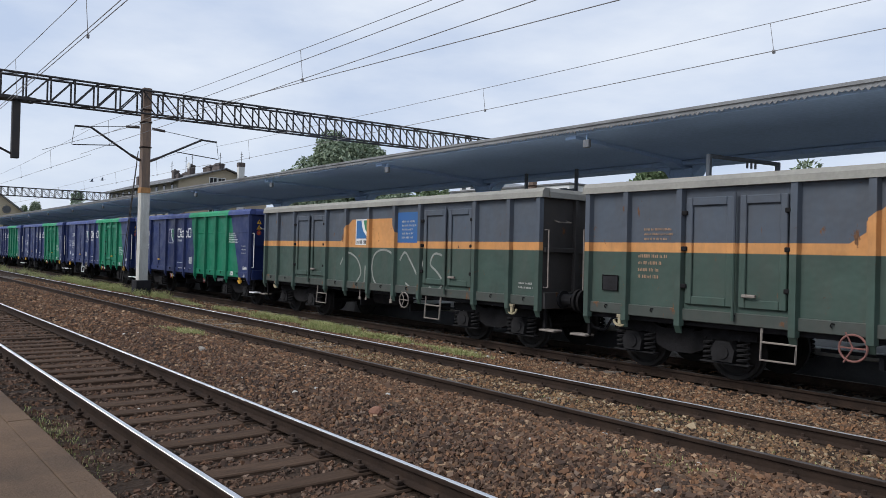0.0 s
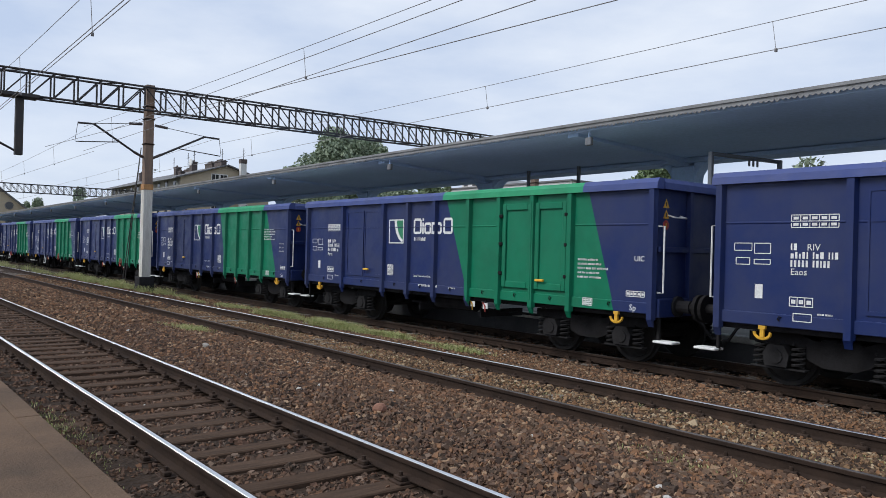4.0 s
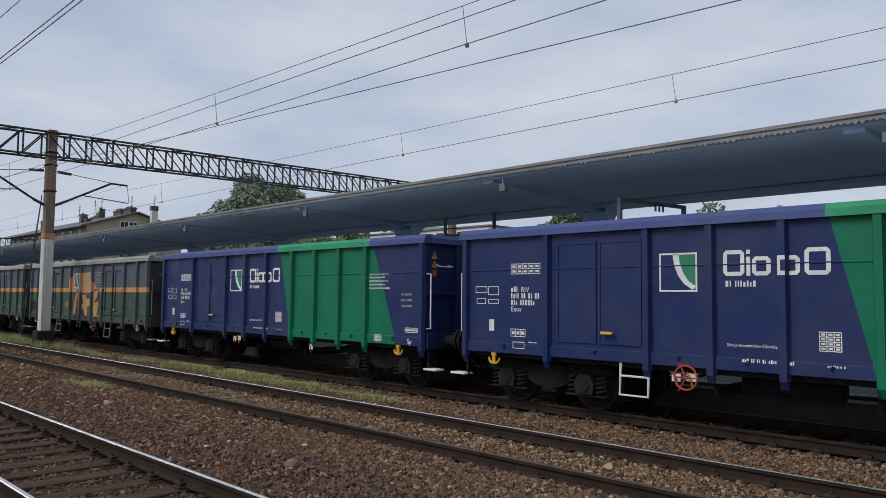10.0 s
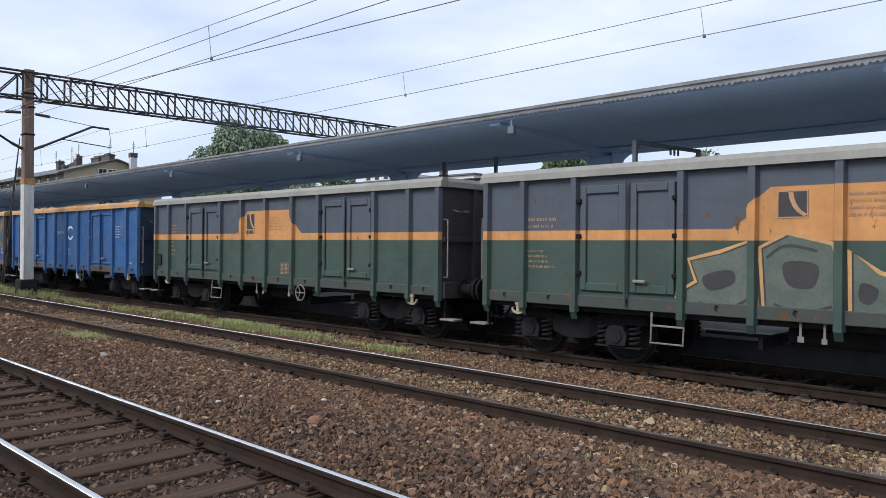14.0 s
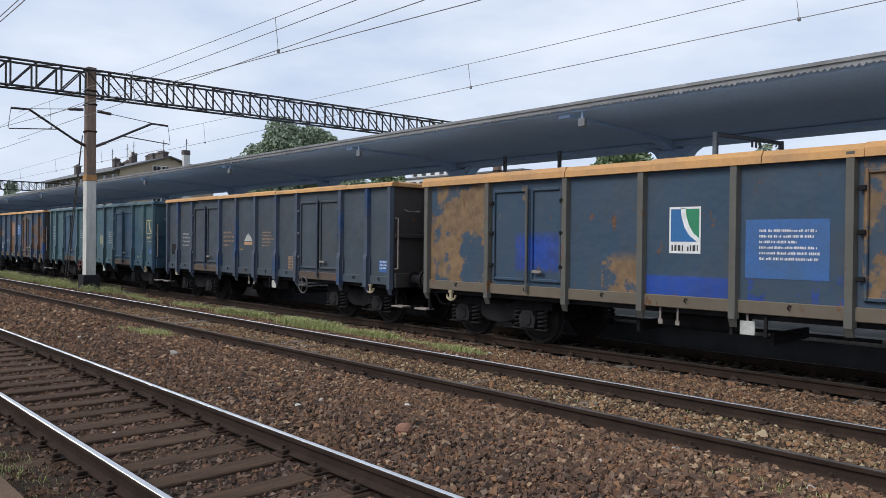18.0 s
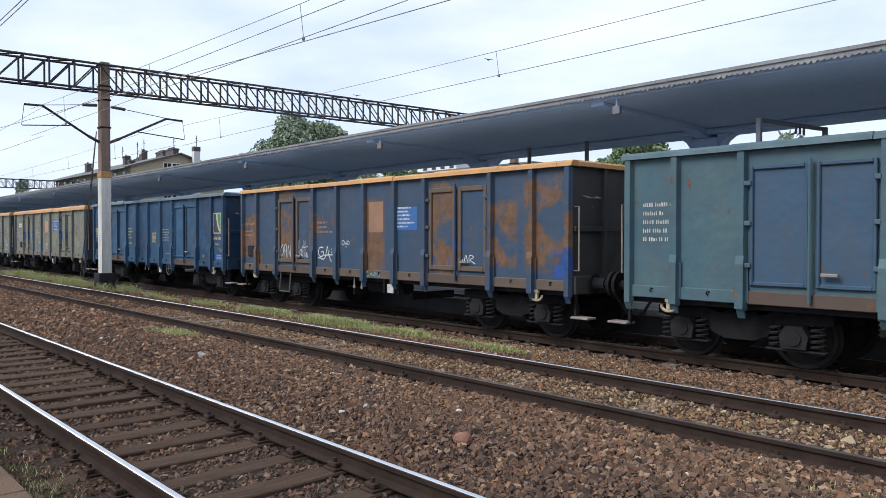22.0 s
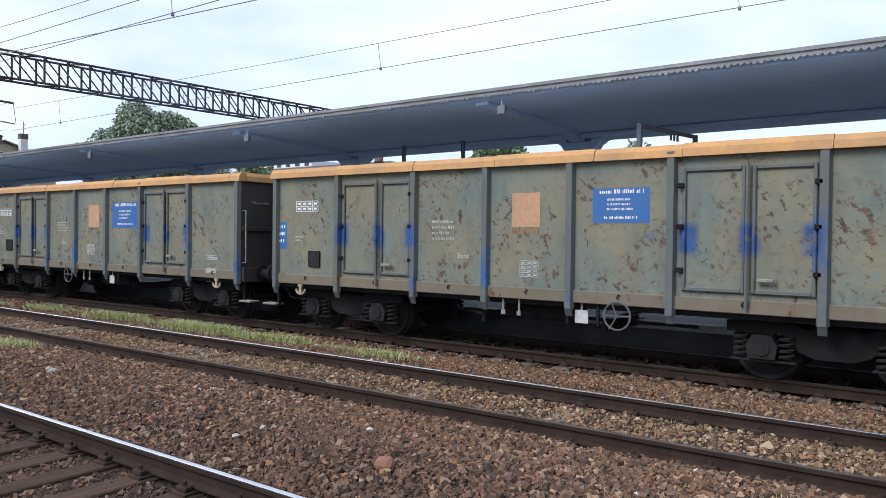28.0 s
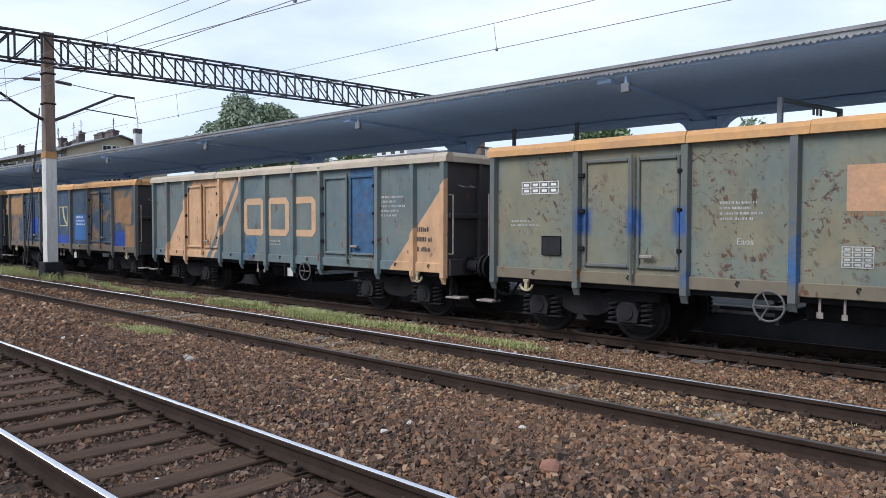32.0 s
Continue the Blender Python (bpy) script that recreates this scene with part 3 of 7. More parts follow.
catenary(3.35, 2.7, 5.28, 6.5, 5.92, "near track", (-27.0, -20.4, -13.6, -6.8), pairs=(-0.07,))
catenary(7.15, 7.4, 5.22, 6.15, 5.74, "middle track", (-27.2, -20.4, -13.6, -6.8, 0.0))
catenary(12.5, 11.7, 5.33, 6.1, 5.80, "train track", (-27.6, -20.8, -13.7, -6.35, 1.0))
for y, zc, zm, lab in ((3.02, 5.25, 5.72, "near track"), (7.32, 5.25, 5.76, "middle track"), (12.07, 5.33, 5.80, "train track")):
    catenary(y, y + 0.2, zc, 6.25, zm, lab, [-93 + 6.9 * i for i in range(1, 9)], -93.0, GX)
    catenary(y, y, zc, 6.25, zm, lab, [-155 + 6.9 * i for i in range(1, 9)], -155.0, -93.0)
wire("crossing contact wire towards the middle track", [(GX, 5.85, 5.25), (20.0, 10.6, 5.27)], 0.008)
wire("crossing messenger wire towards the middle track", sag(GX, 33.0, 7.8, 8.0, 5.98, 5.92), 0.008)

# ---- far buildings and trees ----


M["sooty_brick"] = simple("sooty_brick", (0.13, 0.10, 0.09), 0.9, 0, (0.06, 0.055, 0.055), 3, 25, 0.3)


def house():
    h = thing("apartment_house", "old ochre apartment house with low grey roof and chimneys", "house", at=(-105.0, 37.1, 0))
    L0, W0, H0, RY, RZ = -34.0, 13.4, 11.2, 6.7, 13.3
    part("wall", Geo().box(L0, 0, 0, W0, -0.05, H0), M["plaster"], h, "ochre rendered wall")
    # thin grey skin over the ochre plaster stands for this side's shading
    part("facade", Geo().box(L0, -0.35, -0.06, -0.004, 0.5, H0), M["plaster_grey"], h, "rendered long side, greyed for its different light")
    part("gable", Geo().prism([(0, H0), (W0, H0), (RY, RZ - 0.05)], 0, -0.3, 0.0), M["plaster"], h, "low ochre gable")
    sl = (RZ - H0) / RY
    roof = Geo().prism([(-0.9, H0 - 0.9 * sl), (-0.9, H0 - 0.9 * sl + 0.18), (RY, RZ + 0.18), (W0 + 0.9, H0 - 0.9 * sl + 0.18), (W0 + 0.9, H0 - 0.9 * sl), (RY, RZ)], 0, L0 - 1.2, 0.6)
    r = part("roof", roof, M["roof_grey"], h, "low grey sloping roof")
    part("gutter", Geo().tube([(L0 - 1.2, -1.0, H0 - 0.28), (0.6, -1.0, H0 - 0.28)], 0.09, 6), M["steel_grey"], r)
    part("downpipe", Geo().tube([(-0.5, -1.0, H0 - 0.3), (-0.2, -0.15, H0 - 1.0), (-0.2, -0.15, 0.5)], 0.07, 6), M["steel_grey"], h)
    for x, y, w, d, z in ((-25.3, 2.0, 1.0, 0.8, 13.5), (-8.2, 2.0, 1.0, 0.8, 13.35), (-6.3, 2.0, 0.9, 0.7, 12.6), (-14.9, 6.2, 2.2, 0.8, 13.8), (-13.2, 6.2, 1.2, 0.9, 14.9), (-5.8, 6.2, 2.7, 0.8, 14.1), (-2.2, 6.2, 2.8, 0.8, 14.2)):
        c = part("chimney", Geo().box(x - w / 2, x + w / 2, y, y + d, H0, z, 0.04).box(x - w / 2 - 0.08, x + w / 2 + 0.08, y - 0.08, y + d + 0.08, z - 0.22, z - 0.1), M["sooty_brick"], r, "soot-darkened brick chimney stack")
        for q in range(max(1, int(w / 0.6))):
            part("pot", Geo().tube([(x - w / 2 + 0.3 + 0.6 * q, y + d / 2, z), (x - w / 2 + 0.3 + 0.6 * q, y + d / 2, z + 0.22)], 0.12, 7), M["sooty_brick"], c)
    c = part("chimney", Geo().box(0.62, 1.3, 8.3, 9.2, -0.05, 13.75, 0.03), M["white_wall"], h, "whitewashed outside chimney with a dark head")
    part("head", Geo().box(0.58, 1.34, 8.25, 9.25, 13.75, 14.4, 0.03), M["sooty_brick"], c)
    for x, y, z in ((-15.7, 6.7, 16.5), (-13.0, 6.7, 16.7), (-1.8, 6.7, 15.9), (-9.2, 2.2, 14.8), (1.0, 8.8, 16.0)):
        part("aerial", Geo().tube([(x, y, 13.0), (x, y, z)], 0.045, 5).tube([(x - 0.6, y, z - 0.8), (x + 0.6, y, z - 0.7)], 0.03, 4).tube([(x - 0.4, y, z - 0.4), (x + 0.4, y, z - 0.4)], 0.03, 4), M["steel_dark"], r)
    part("satellite_dish", Geo().prism(arc(-12.2, 14.7, 0.55, 0, 360, 12)[:-1], 1, 5.8, 5.95), M["white_wall"], r)
    for i in range(10):
        for z, tall in ((2.2, 1.5), (5.2, 1.5), (8.0, 1.3), (10.05, 0.75)):
            x = -2.2 - i * 3.35
            w = part("window", Geo().box(x - 0.45, x + 0.45, -0.11, -0.065, z, z + tall), M["glass_dark"], h)
            part("sill", Geo().box(x - 0.55, x + 0.55, -0.16, -0.065, z - 0.1, z - 0.01), M["plaster_grey"], w)
    for y in (4.5, 5.75, 8.9):
        for z in (3.0, 7.0, 11.1):
            if y > 8 and z > 10:
                continue
            w = part("window", Geo().box(0.01, 0.06, y, y + 1.0, z, z + 0.8), M["glass_dark"], h)
            for a, b, zz0, zz1 in ((y - 0.1, y, z - 0.1, z + 0.9), (y + 1.0, y + 1.1, z - 0.1, z + 0.9), (y, y + 1.0, z - 0.1, z), (y, y + 1.0, z + 0.8, z + 0.9), (y + 0.47, y + 0.53, z, z + 0.8)):
                part("frame", Geo().box(0.005, 0.09, a, b, zz0, zz1), M["white_paint"], w)


house()


def leaf_cloud(centres, n, size, rng):
    """Many small leaf blades spread over clumps; each clump is (x, y, z, rx, ry, rz)."""
    cs = np.array(centres, float)
    vol = cs[:, 3] * cs[:, 4] * cs[:, 5]
    pick = rng.choice(len(cs), n, p=vol ** 0.67 / (vol ** 0.67).sum())
    d = rng.normal(size=(n, 3))
    d /= np.linalg.norm(d, axis=1)[:, None]
    r = 0.55 + 0.5 * rng.random(n) ** 0.6
    p = cs[pick, :3] + d * cs[pick, 3:] * r[:, None]
    a = rng.normal(size=(n, 3))
    a /= np.linalg.norm(a, axis=1)[:, None]
    b = np.cross(a, rng.normal(size=(n, 3)))
    b /= np.linalg.norm(b, axis=1)[:, None]
    s = size * (0.6 + 0.8 * rng.random((n, 1)))
    v = np.stack([p - a * s, p + b * s * 0.5, p + a * s, p - b * s * 0.5], 1).reshape(-1, 3)
    f = np.arange(4 * n).reshape(-1, 4)
    g = Geo()
    g.v, g.f = v.tolist(), f.tolist()
    return g


def tree(name, x, y, base, crown, n, size, mat, label, seed, trunk_r=0.35):
    rng = np.random.default_rng(seed)
    t = thing(name, label, "tree", at=(x, y, base))
    zc = min(c[2] for c in crown)
    part("trunk", Geo().tube([(0, 0, 0), (0.1, 0, zc * 0.5), (0, 0.1, zc)], trunk_r, 9, r2=trunk_r * 0.6), M["bark"], t)
    for c in crown[:7]:
        part("limb", Geo().tube([(0, 0.05, zc * 0.75), (c[0] * 0.5, c[1] * 0.5, (zc * 0.75 + c[2]) / 2 + 0.3), (c[0], c[1], c[2])], trunk_r * 0.4, 6, r2=0.05), M["bark"], t)
    part("crown", leaf_cloud(crown, n, size, rng), M[mat], t, "dense leafy crown")


def crown_of(rng, w, d, h0, h1, k):
    out = []
    for _ in range(k):
        u = rng.random()
        z = h0 + (h1 - h0) * u
        env = math.sin(math.pi * min(1, 0.25 + 0.7 * u)) ** 0.7
        a, r = rng.random() * 2 * math.pi, math.sqrt(rng.random())
        q = 0.22 + 0.16 * rng.random()
        out.append((w * 0.5 * env * r * math.cos(a), d * 0.5 * env * r * math.sin(a), z, w * q * 0.55, d * q * 0.55, (h1 - h0) * q * 0.6))
    return out


rng_t = np.random.default_rng(5)
tree("chestnut_tree", -87.0, 53, -0.45, crown_of(rng_t, 16.5, 14, 6.5, 16.9, 46), 46000, 0.25, "leaf", "large dark green chestnut tree behind the canopy", 11, 0.6)
tree("chestnut_tree", -79, 53.5, -0.45, crown_of(rng_t, 6.5, 6, 7, 14.9, 14), 11000, 0.25, "leaf", "smaller dark green tree beside a larger one", 12, 0.4)

# ---- freight wagons ----
PITCH, FIRST, GAP = 13.1161, -9.511, 1.117
HALF = (PITCH - GAP) / 2
COEF = [143.6126, -38.4061, -20.278, 7.8087, 6.1008, -1.9598]


def travel(t):
    """Metres that the train has gone at t seconds."""
    u = (t - 16) / 16
    return sum(c * (u ** (j + 1) - (-1) ** (j + 1)) for j, c in enumerate(COEF))


def wagon_x(k):
    return FIRST - PITCH * (k + 0.5)


def half_plane(N, L, xyz, a, c, d, soft=0.006):
    """1 where a * x + c * z > d."""
    v = math_node(N, L, "ADD", math_node(N, L, "MULTIPLY", xyz.outputs[0], a), math_node(N, L, "MULTIPLY", xyz.outputs[2], c))
    r = N.new("ShaderNodeMapRange")
    r.inputs["From Min"].default_value, r.inputs["From Max"].default_value = d - soft, d + soft
    L.new(v, r.inputs["Value"])
    return r.outputs["Result"]


def area_mask(N, L, xyz, planes):
    out = None
    for p in planes:
        h = half_plane(N, L, xyz, *p)
        out = h if out is None else math_node(N, L, "MULTIPLY", out, h)
    return out


def line_through(x0, z0, x1, z1, right=True):
    """Half plane to the right (or left) of the upright line through two points."""
    a, c = (z1 - z0), -(x1 - x0)
    if a < 0:
        a, c = -a, -c
    n = math.hypot(a, c)
    a, c = a / n, c / n
    d = a * x0 + c * z0
    return (a, c, d) if right else (-a, -c, -d)


def livery(name, base, fields=(), rust=0.1, scratch=0.1, dirt=0.3, fade=None, rust_col=(0.16, 0.075, 0.035), patches=(), rough=0.55, worn=(), dents=0.7):
    """Wagon paint: base colour, painted fields, worn patches, rust specks and grime streaks."""
    m, N, L, b = nodes_of(name, rough)
    b.inputs["Specular IOR Level"].default_value = 0.3
    vec = N.new("ShaderNodeTexCoord").outputs["Object"]
    xyz = N.new("ShaderNodeSeparateXYZ")
    L.new(vec, xyz.inputs[0])
    fade = fade or tuple(x * 0.75 + 0.02 for x in base)
    col = mix(N, L, noise_fac(N, L, vec, 0.7, 6, 0.36, 0.62, rough=0.65), base, fade)
    for planes, c in fields:
        col = mix(N, L, area_mask(N, L, xyz, planes), col, mix(N, L, noise_fac(N, L, vec, 1.6, 4, 0.4, 0.7), c, tuple(x * 0.8 for x in c)))
    for scale, lo, hi, c in patches:
        col = mix(N, L, noise_fac(N, L, vec, scale, 3, lo, hi, stretch=(1, 0.2, 0.8)), col, c)
    for planes, scale, lo, hi, c in worn:
        f = math_node(N, L, "MULTIPLY", area_mask(N, L, xyz, planes), noise_fac(N, L, vec, scale, 5, lo, hi, rough=0.62, stretch=(1, 0.2, 0.9)))
        col = mix(N, L, f, col, mix(N, L, noise_fac(N, L, vec, 6, 4, 0.35, 0.68), c, tuple(v * 0.6 for v in c)))
    # grime streaks that run down
    s = noise_fac(N, L, vec, 1.7, 6, 0.42, 0.8, stretch=(1.6, 1.6, 0.55), rough=0.7)
    col = mix(N, L, math_node(N, L, "MULTIPLY", s, dirt), col, (0.075, 0.062, 0.052))
    if rust:
        f = noise_fac(N, L, vec, 3.4, 6, 0.70 - rust, 0.74 - rust, rough=0.65, stretch=(1.4, 1, 0.7))
        col = mix(N, L, f, col, mix(N, L, noise_fac(N, L, vec, 14, 3, 0.35, 0.7), rust_col, tuple(x * 0.45 for x in rust_col)))
    if scratch:
        for turn, seed in ((-38, 0.0), (-66, 7.3), (24, 3.9)):
            mp = N.new("ShaderNodeMapping")
            mp.inputs["Rotation"].default_value, mp.inputs["Location"].default_value = (0, radians(turn), 0), (seed, 0, seed)
            L.new(vec, mp.inputs["Vector"])
            f = noise_fac(N, L, mp.outputs["Vector"], 7.5, 5, 0.755 - scratch, 0.81 - scratch, rough=0.62, stretch=(0.72, 1, 1.55))
            f = math_node(N, L, "MULTIPLY", f, noise_fac(N, L, vec, 0.9 + 0.01 * seed, 2, 0.40, 0.58))
            col = mix(N, L, f, col, mix(N, L, noise_fac(N, L, vec, 9, 2, 0.4, 0.6), (0.12, 0.066, 0.038), (0.055, 0.040, 0.034)))
    L.new(col, b.inputs["Base Color"])
    g = noise_fac(N, L, vec, 2.2, 3, 0.3, 0.7)
    rr = N.new("ShaderNodeMapRange")
    rr.inputs["To Min"].default_value, rr.inputs["To Max"].default_value = rough - 0.12, rough + 0.2
    L.new(g, rr.inputs["Value"])
    L.new(rr.outputs["Result"], b.inputs["Roughness"])
    bump(N, L, b, noise_fac(N, L, vec, 1.3, 3, 0.2, 0.8), dents, 0.03)
    return m


POSTS_A = (-5.11, -4.05, -2.18, -1.14, -0.03, 1.10, 2.13, 4.06, 5.11)
POSTS_B = (-4.20, -2.34, -0.83, 0.70, 2.26, 4.20)
POSTS_C = (-4.00, -2.06, -1.02, 0.02, 1.21, 2.18, 3.14, 4.12)
DOORS_A = ((-3.93, -3.12), (-3.02, -2.28), (2.27, 3.08), (3.17, 3.96))
DOORS_B = ((-4.06, -3.22), (-3.12, -2.42), (2.42, 3.26), (3.34, 4.12))
DOORS_C1 = ((-3.80, -3.00), (-2.95, -2.16))
DOORS_C2 = DOORS_C1 + ((2.28, 3.11), (3.21, 4.03))
YP = -1.43
SILL = 0.028
MESH = {}


def cached(key, make):
    if key not in MESH:
        MESH[key] = make()
    return MESH[key]


def post_geo(x):
    g = Geo().prism([(x - 0.08, -1.432), (x - 0.05, -1.515), (x + 0.05, -1.515), (x + 0.08, -1.432)], 2, 0.84, 3.13)
    return g.prism([(-1.505, 0.84), (-1.44, 0.84), (-1.44, 0.72)], 0, x - 0.055, x + 0.055)


def gusset_geo(x):
    """The thicker foot of a post, sloping in at its top."""
    g = Geo().prism([(-1.545, 0.86), (-1.516, 0.86), (-1.516, 1.62), (-1.545, 1.50)], 0, x - 0.062, x + 0.062)
    return g.box(x - 0.105, x - 0.064, -1.47, -1.432, 0.95, 1.50).box(x + 0.064, x + 0.105, -1.47, -1.432, 0.95, 1.50)


def door_geo(x0, x1):
    return Geo().box(x0, x1, YP - 0.012, YP + 0.02, 1.20, 2.90)


def flush_frame_geo(x0, x1):
    """Edges and two ribs of a door that lies almost flush."""
    g = Geo()
    for a0, a1, c0, c1 in ((x0, x0 + 0.035, 1.20, 2.90), (x1 - 0.035, x1, 1.20, 2.90), (x0 + 0.035, x1 - 0.035, 2.86, 2.90), (x0 + 0.035, x1 - 0.035, 1.20, 1.26), (x0 + 0.035, x1 - 0.035, 2.45, 2.47)):
        g.box(a0, a1, YP - 0.024, YP - 0.012, c0, c1)
    return g


def door_frame_geo(x0, x1, t=0.11):
    g = Geo()
    for a0, a1, c0, c1 in ((x0, x0 + t, 1.20, 2.90), (x1 - t, x1, 1.20, 2.90), (x0 + t, x1 - t, 2.90 - t * 1.2, 2.90), (x0 + t, x1 - t, 1.20, 1.20 + t * 1.2)):
        g.box(a0, a1, YP - 0.05, YP - 0.012, c0, c1, 0.012)
    return g


def panel_geo(a0, a1, seam):
    """Side sheet, with a pressed seam where it has one."""
    g = Geo().box(a0, a1, YP, YP + 0.03, 1.12, 3.13)
    if seam:
        g.prism([(YP, 2.435), (YP - 0.011, 2.452), (YP - 0.011, 2.462), (YP, 2.475)], 0, a0 + 0.085, a1 - 0.085)
    return g


def rim_geo(a0, a1, side, z0=3.05):
    """Top cap along a side: a hollow profile with a sloped outer face."""
    y = -1.53
    prof = [(y, z0), (y + 0.015, (z0 + 3.27) / 2), (y + 0.07, 3.235), (y + 0.20, 3.235), (y + 0.20, z0)]
    if side > 0:
        prof = [(-p, q) for p, q in prof]
    return Geo().prism(prof, 0, a0, a1)


def jointed_rim(side, z0=3.05):
    """The same cap made of welded lengths, each a little out of line."""
    rng, g = random.Random(77), Geo()
    x = -HALF - 0.06
    while x < HALF + 0.05:
        n = min(rng.uniform(1.3, 2.0), HALF + 0.06 - x)
        piece = rim_geo(x + 0.004, x + n - 0.004, side, z0)
        dy, dz = rng.uniform(-0.010, 0.010), rng.uniform(-0.010, 0.008)
        g.add([(a, b + dy, c + (dz if c > z0 + 0.05 else 0)) for a, b, c in piece.v], piece.f)
        x += n
    return g


def rim_end_geo(side, z0=3.05):
    x = HALF + 0.10
    prof = [(x, z0), (x - 0.015, (z0 + 3.27) / 2), (x - 0.07, 3.235), (x - 0.23, 3.235), (x - 0.23, z0)]
    if side < 0:
        prof = [(-p, q) for p, q in prof]
    return Geo().prism(prof, 1, -1.328, 1.328)


def wheel_geo():
    g = Geo()
    n = 28
    for side in (-1, 1):
        ring = [(0.0, 0.66), (0.10, 0.66), (0.12, 0.70), (0.36, 0.715), (0.40, 0.68), (0.485, 0.68), (0.488, 0.712), (0.462, 0.725), (0.458, 0.815), (0.40, 0.815), (0.37, 0.765), (0.14, 0.775), (0.12, 0.82), (0.0, 0.82)]
        verts, faces = [], []
        for j in range(n):
            a = 2 * math.pi * j / n
            for r, y in ring:
                verts.append((r * math.cos(a), side * y, r * math.sin(a)))
        k = len(ring)
        for j in range(n):
            j2 = (j + 1) % n
            for i in range(k - 1):
                q = (j * k + i, j * k + i + 1, j2 * k + i + 1, j2 * k + i)
                faces.append(q if side < 0 else q[::-1])
        g.add(verts, faces)
    g.tube([(0, -1.02, 0), (0, 1.02, 0)], 0.08, 12)
    return g


def coil(x, y, z0, z1, r, turns=4.5):
    n = int(turns * 12)
    return Geo().tube([(x + r * math.cos(2 * math.pi * i / 12), y + r * math.sin(2 * math.pi * i / 12), z0 + (z1 - z0) * i / n) for i in range(n + 1)], 0.022, 5)


def side_frame_geo(s):
    """Cast side frame of the bogie."""
    y0, y1 = (-1.06, -0.94) if s < 0 else (0.94, 1.06)
    pts = [(-1.35, 0.66), (-1.35, 0.80), (-0.55, 0.82), (-0.35, 0.74), (0.35, 0.74), (0.55, 0.82), (1.35, 0.80), (1.35, 0.66), (0.62, 0.64), (0.42, 0.44), (0.22, 0.36), (-0.22, 0.36), (-0.42, 0.44), (-0.62, 0.64)]
    return Geo().prism(pts, 1, y0, y1)


def axle_box_geo(s):
    y0, y1 = (-1.20, -0.95) if s < 0 else (0.95, 1.20)
    g = Geo().prism([(-0.17, 0.32), (0.17, 0.32), (0.20, 0.50), (0.12, 0.64), (-0.12, 0.64), (-0.20, 0.50)], 1, y0, y1)
    g.box(-0.42, 0.42, y0 + 0.04, y1 - 0.04, 0.275, 0.305, 0.008)
    yc = y0 - 0.02 if s < 0 else y1
    return g.prism([(p, 0.47 + q) for p, q in [(0.11 * math.cos(a), 0.11 * math.sin(a)) for a in [2 * math.pi * i / 10 for i in range(10)]]], 1, yc, yc + 0.02)


def bogie(w, x):
    b = part("bogie", cached("bolster", lambda: Geo().box(-0.28, 0.28, -1.05, 1.05, 0.52, 0.78, 0.03).box(-1.3, 1.3, -0.25, 0.25, 0.58, 0.70).mesh("bogie", M["bogie"])), M["bogie"], w, "two-axle bogie with coil springs")
    b.location = (x, 0, 0)
    for s in (-1, 1):
        part("side_frame", cached(("sf", s), lambda: side_frame_geo(s).mesh("side_frame", M["bogie"])), M["bogie"], b)
        for ax in (-0.86, 0.86):
            o = part("axle_box", cached(("ab", s), lambda: axle_box_geo(s).mesh("axle_box", M["spring"])), M["spring"], b)
            o.location = (ax, 0, 0)
            for dx in (-0.29, 0.29):
                c = part("coil_spring", cached(("cs", s), lambda: coil(0, s * 1.08, 0.31, 0.66, 0.085).mesh("coil_spring", M["spring"])), M["spring"], b)
                c.location = (ax + dx, 0, 0)
    out = []
    for ax in (-0.86, 0.86):
        o = part("wheelset", cached("wheel", lambda: wheel_geo().mesh("wheelset", M["wheel_tread"])), M["wheel_tread"], b, "steel wheels on an axle")
        o.location = (ax, 0, 0.46)
        out.append(o)
    return out


def ring_path(x, y, z, r, n=20):
    return [(x + r * math.cos(2 * math.pi * i / n), y, z + r * math.sin(2 * math.pi * i / n)) for i in range(n)]


def hook_geo():
    """Anchor-shaped rope hook: a stem and two arms that turn up."""
    g = Geo().box(-0.032, 0.032, -1.47, -1.42, 0.755, 0.93, 0.006).box(-0.055, 0.055, -1.475, -1.42, 0.875, 0.93, 0.006)
    for s in (-1, 1):
        for a0, b0, a1, b1 in ((0.0, 0.735, 0.065, 0.745), (0.065, 0.745, 0.115, 0.785), (0.115, 0.785, 0.125, 0.835)):
            g.tube([(s * a0, -1.445, b0), (s * a1, -1.445, b1)], 0.024, 6)
    return g


def wheel_hand(w, x, z, mat, r):
    o = part("hand_wheel", Geo().tube(ring_path(x, -1.50, z, r), 0.016, 6, closed=True), mat, w, "brake hand wheel")
    part("spokes", Geo().tube([(x - r, -1.50, z), (x + r, -1.50, z)], 0.012, 5).tube([(x, -1.50, z), (x - 0.12, -1.50, z - 0.2)], 0.012, 5).tube([(x, -1.50, z), (x - 0.1, -1.50, z + 0.21)], 0.012, 5), mat, o)
    part("shaft", Geo().tube([(x, -1.50, z), (x, -0.5, z)], 0.02, 6), M["black_iron"], o)


def plate(w, x0, x1, z0, z1, mat, name="painted_panel", label="", y=YP - 0.004, skew=0.0):
    g = Geo().prism([(x0, z0), (x1, z0), (x1 + skew, z1), (x0 + skew, z1)], 1, y, y + 0.003)
    return part(name, g, mat, w, label)


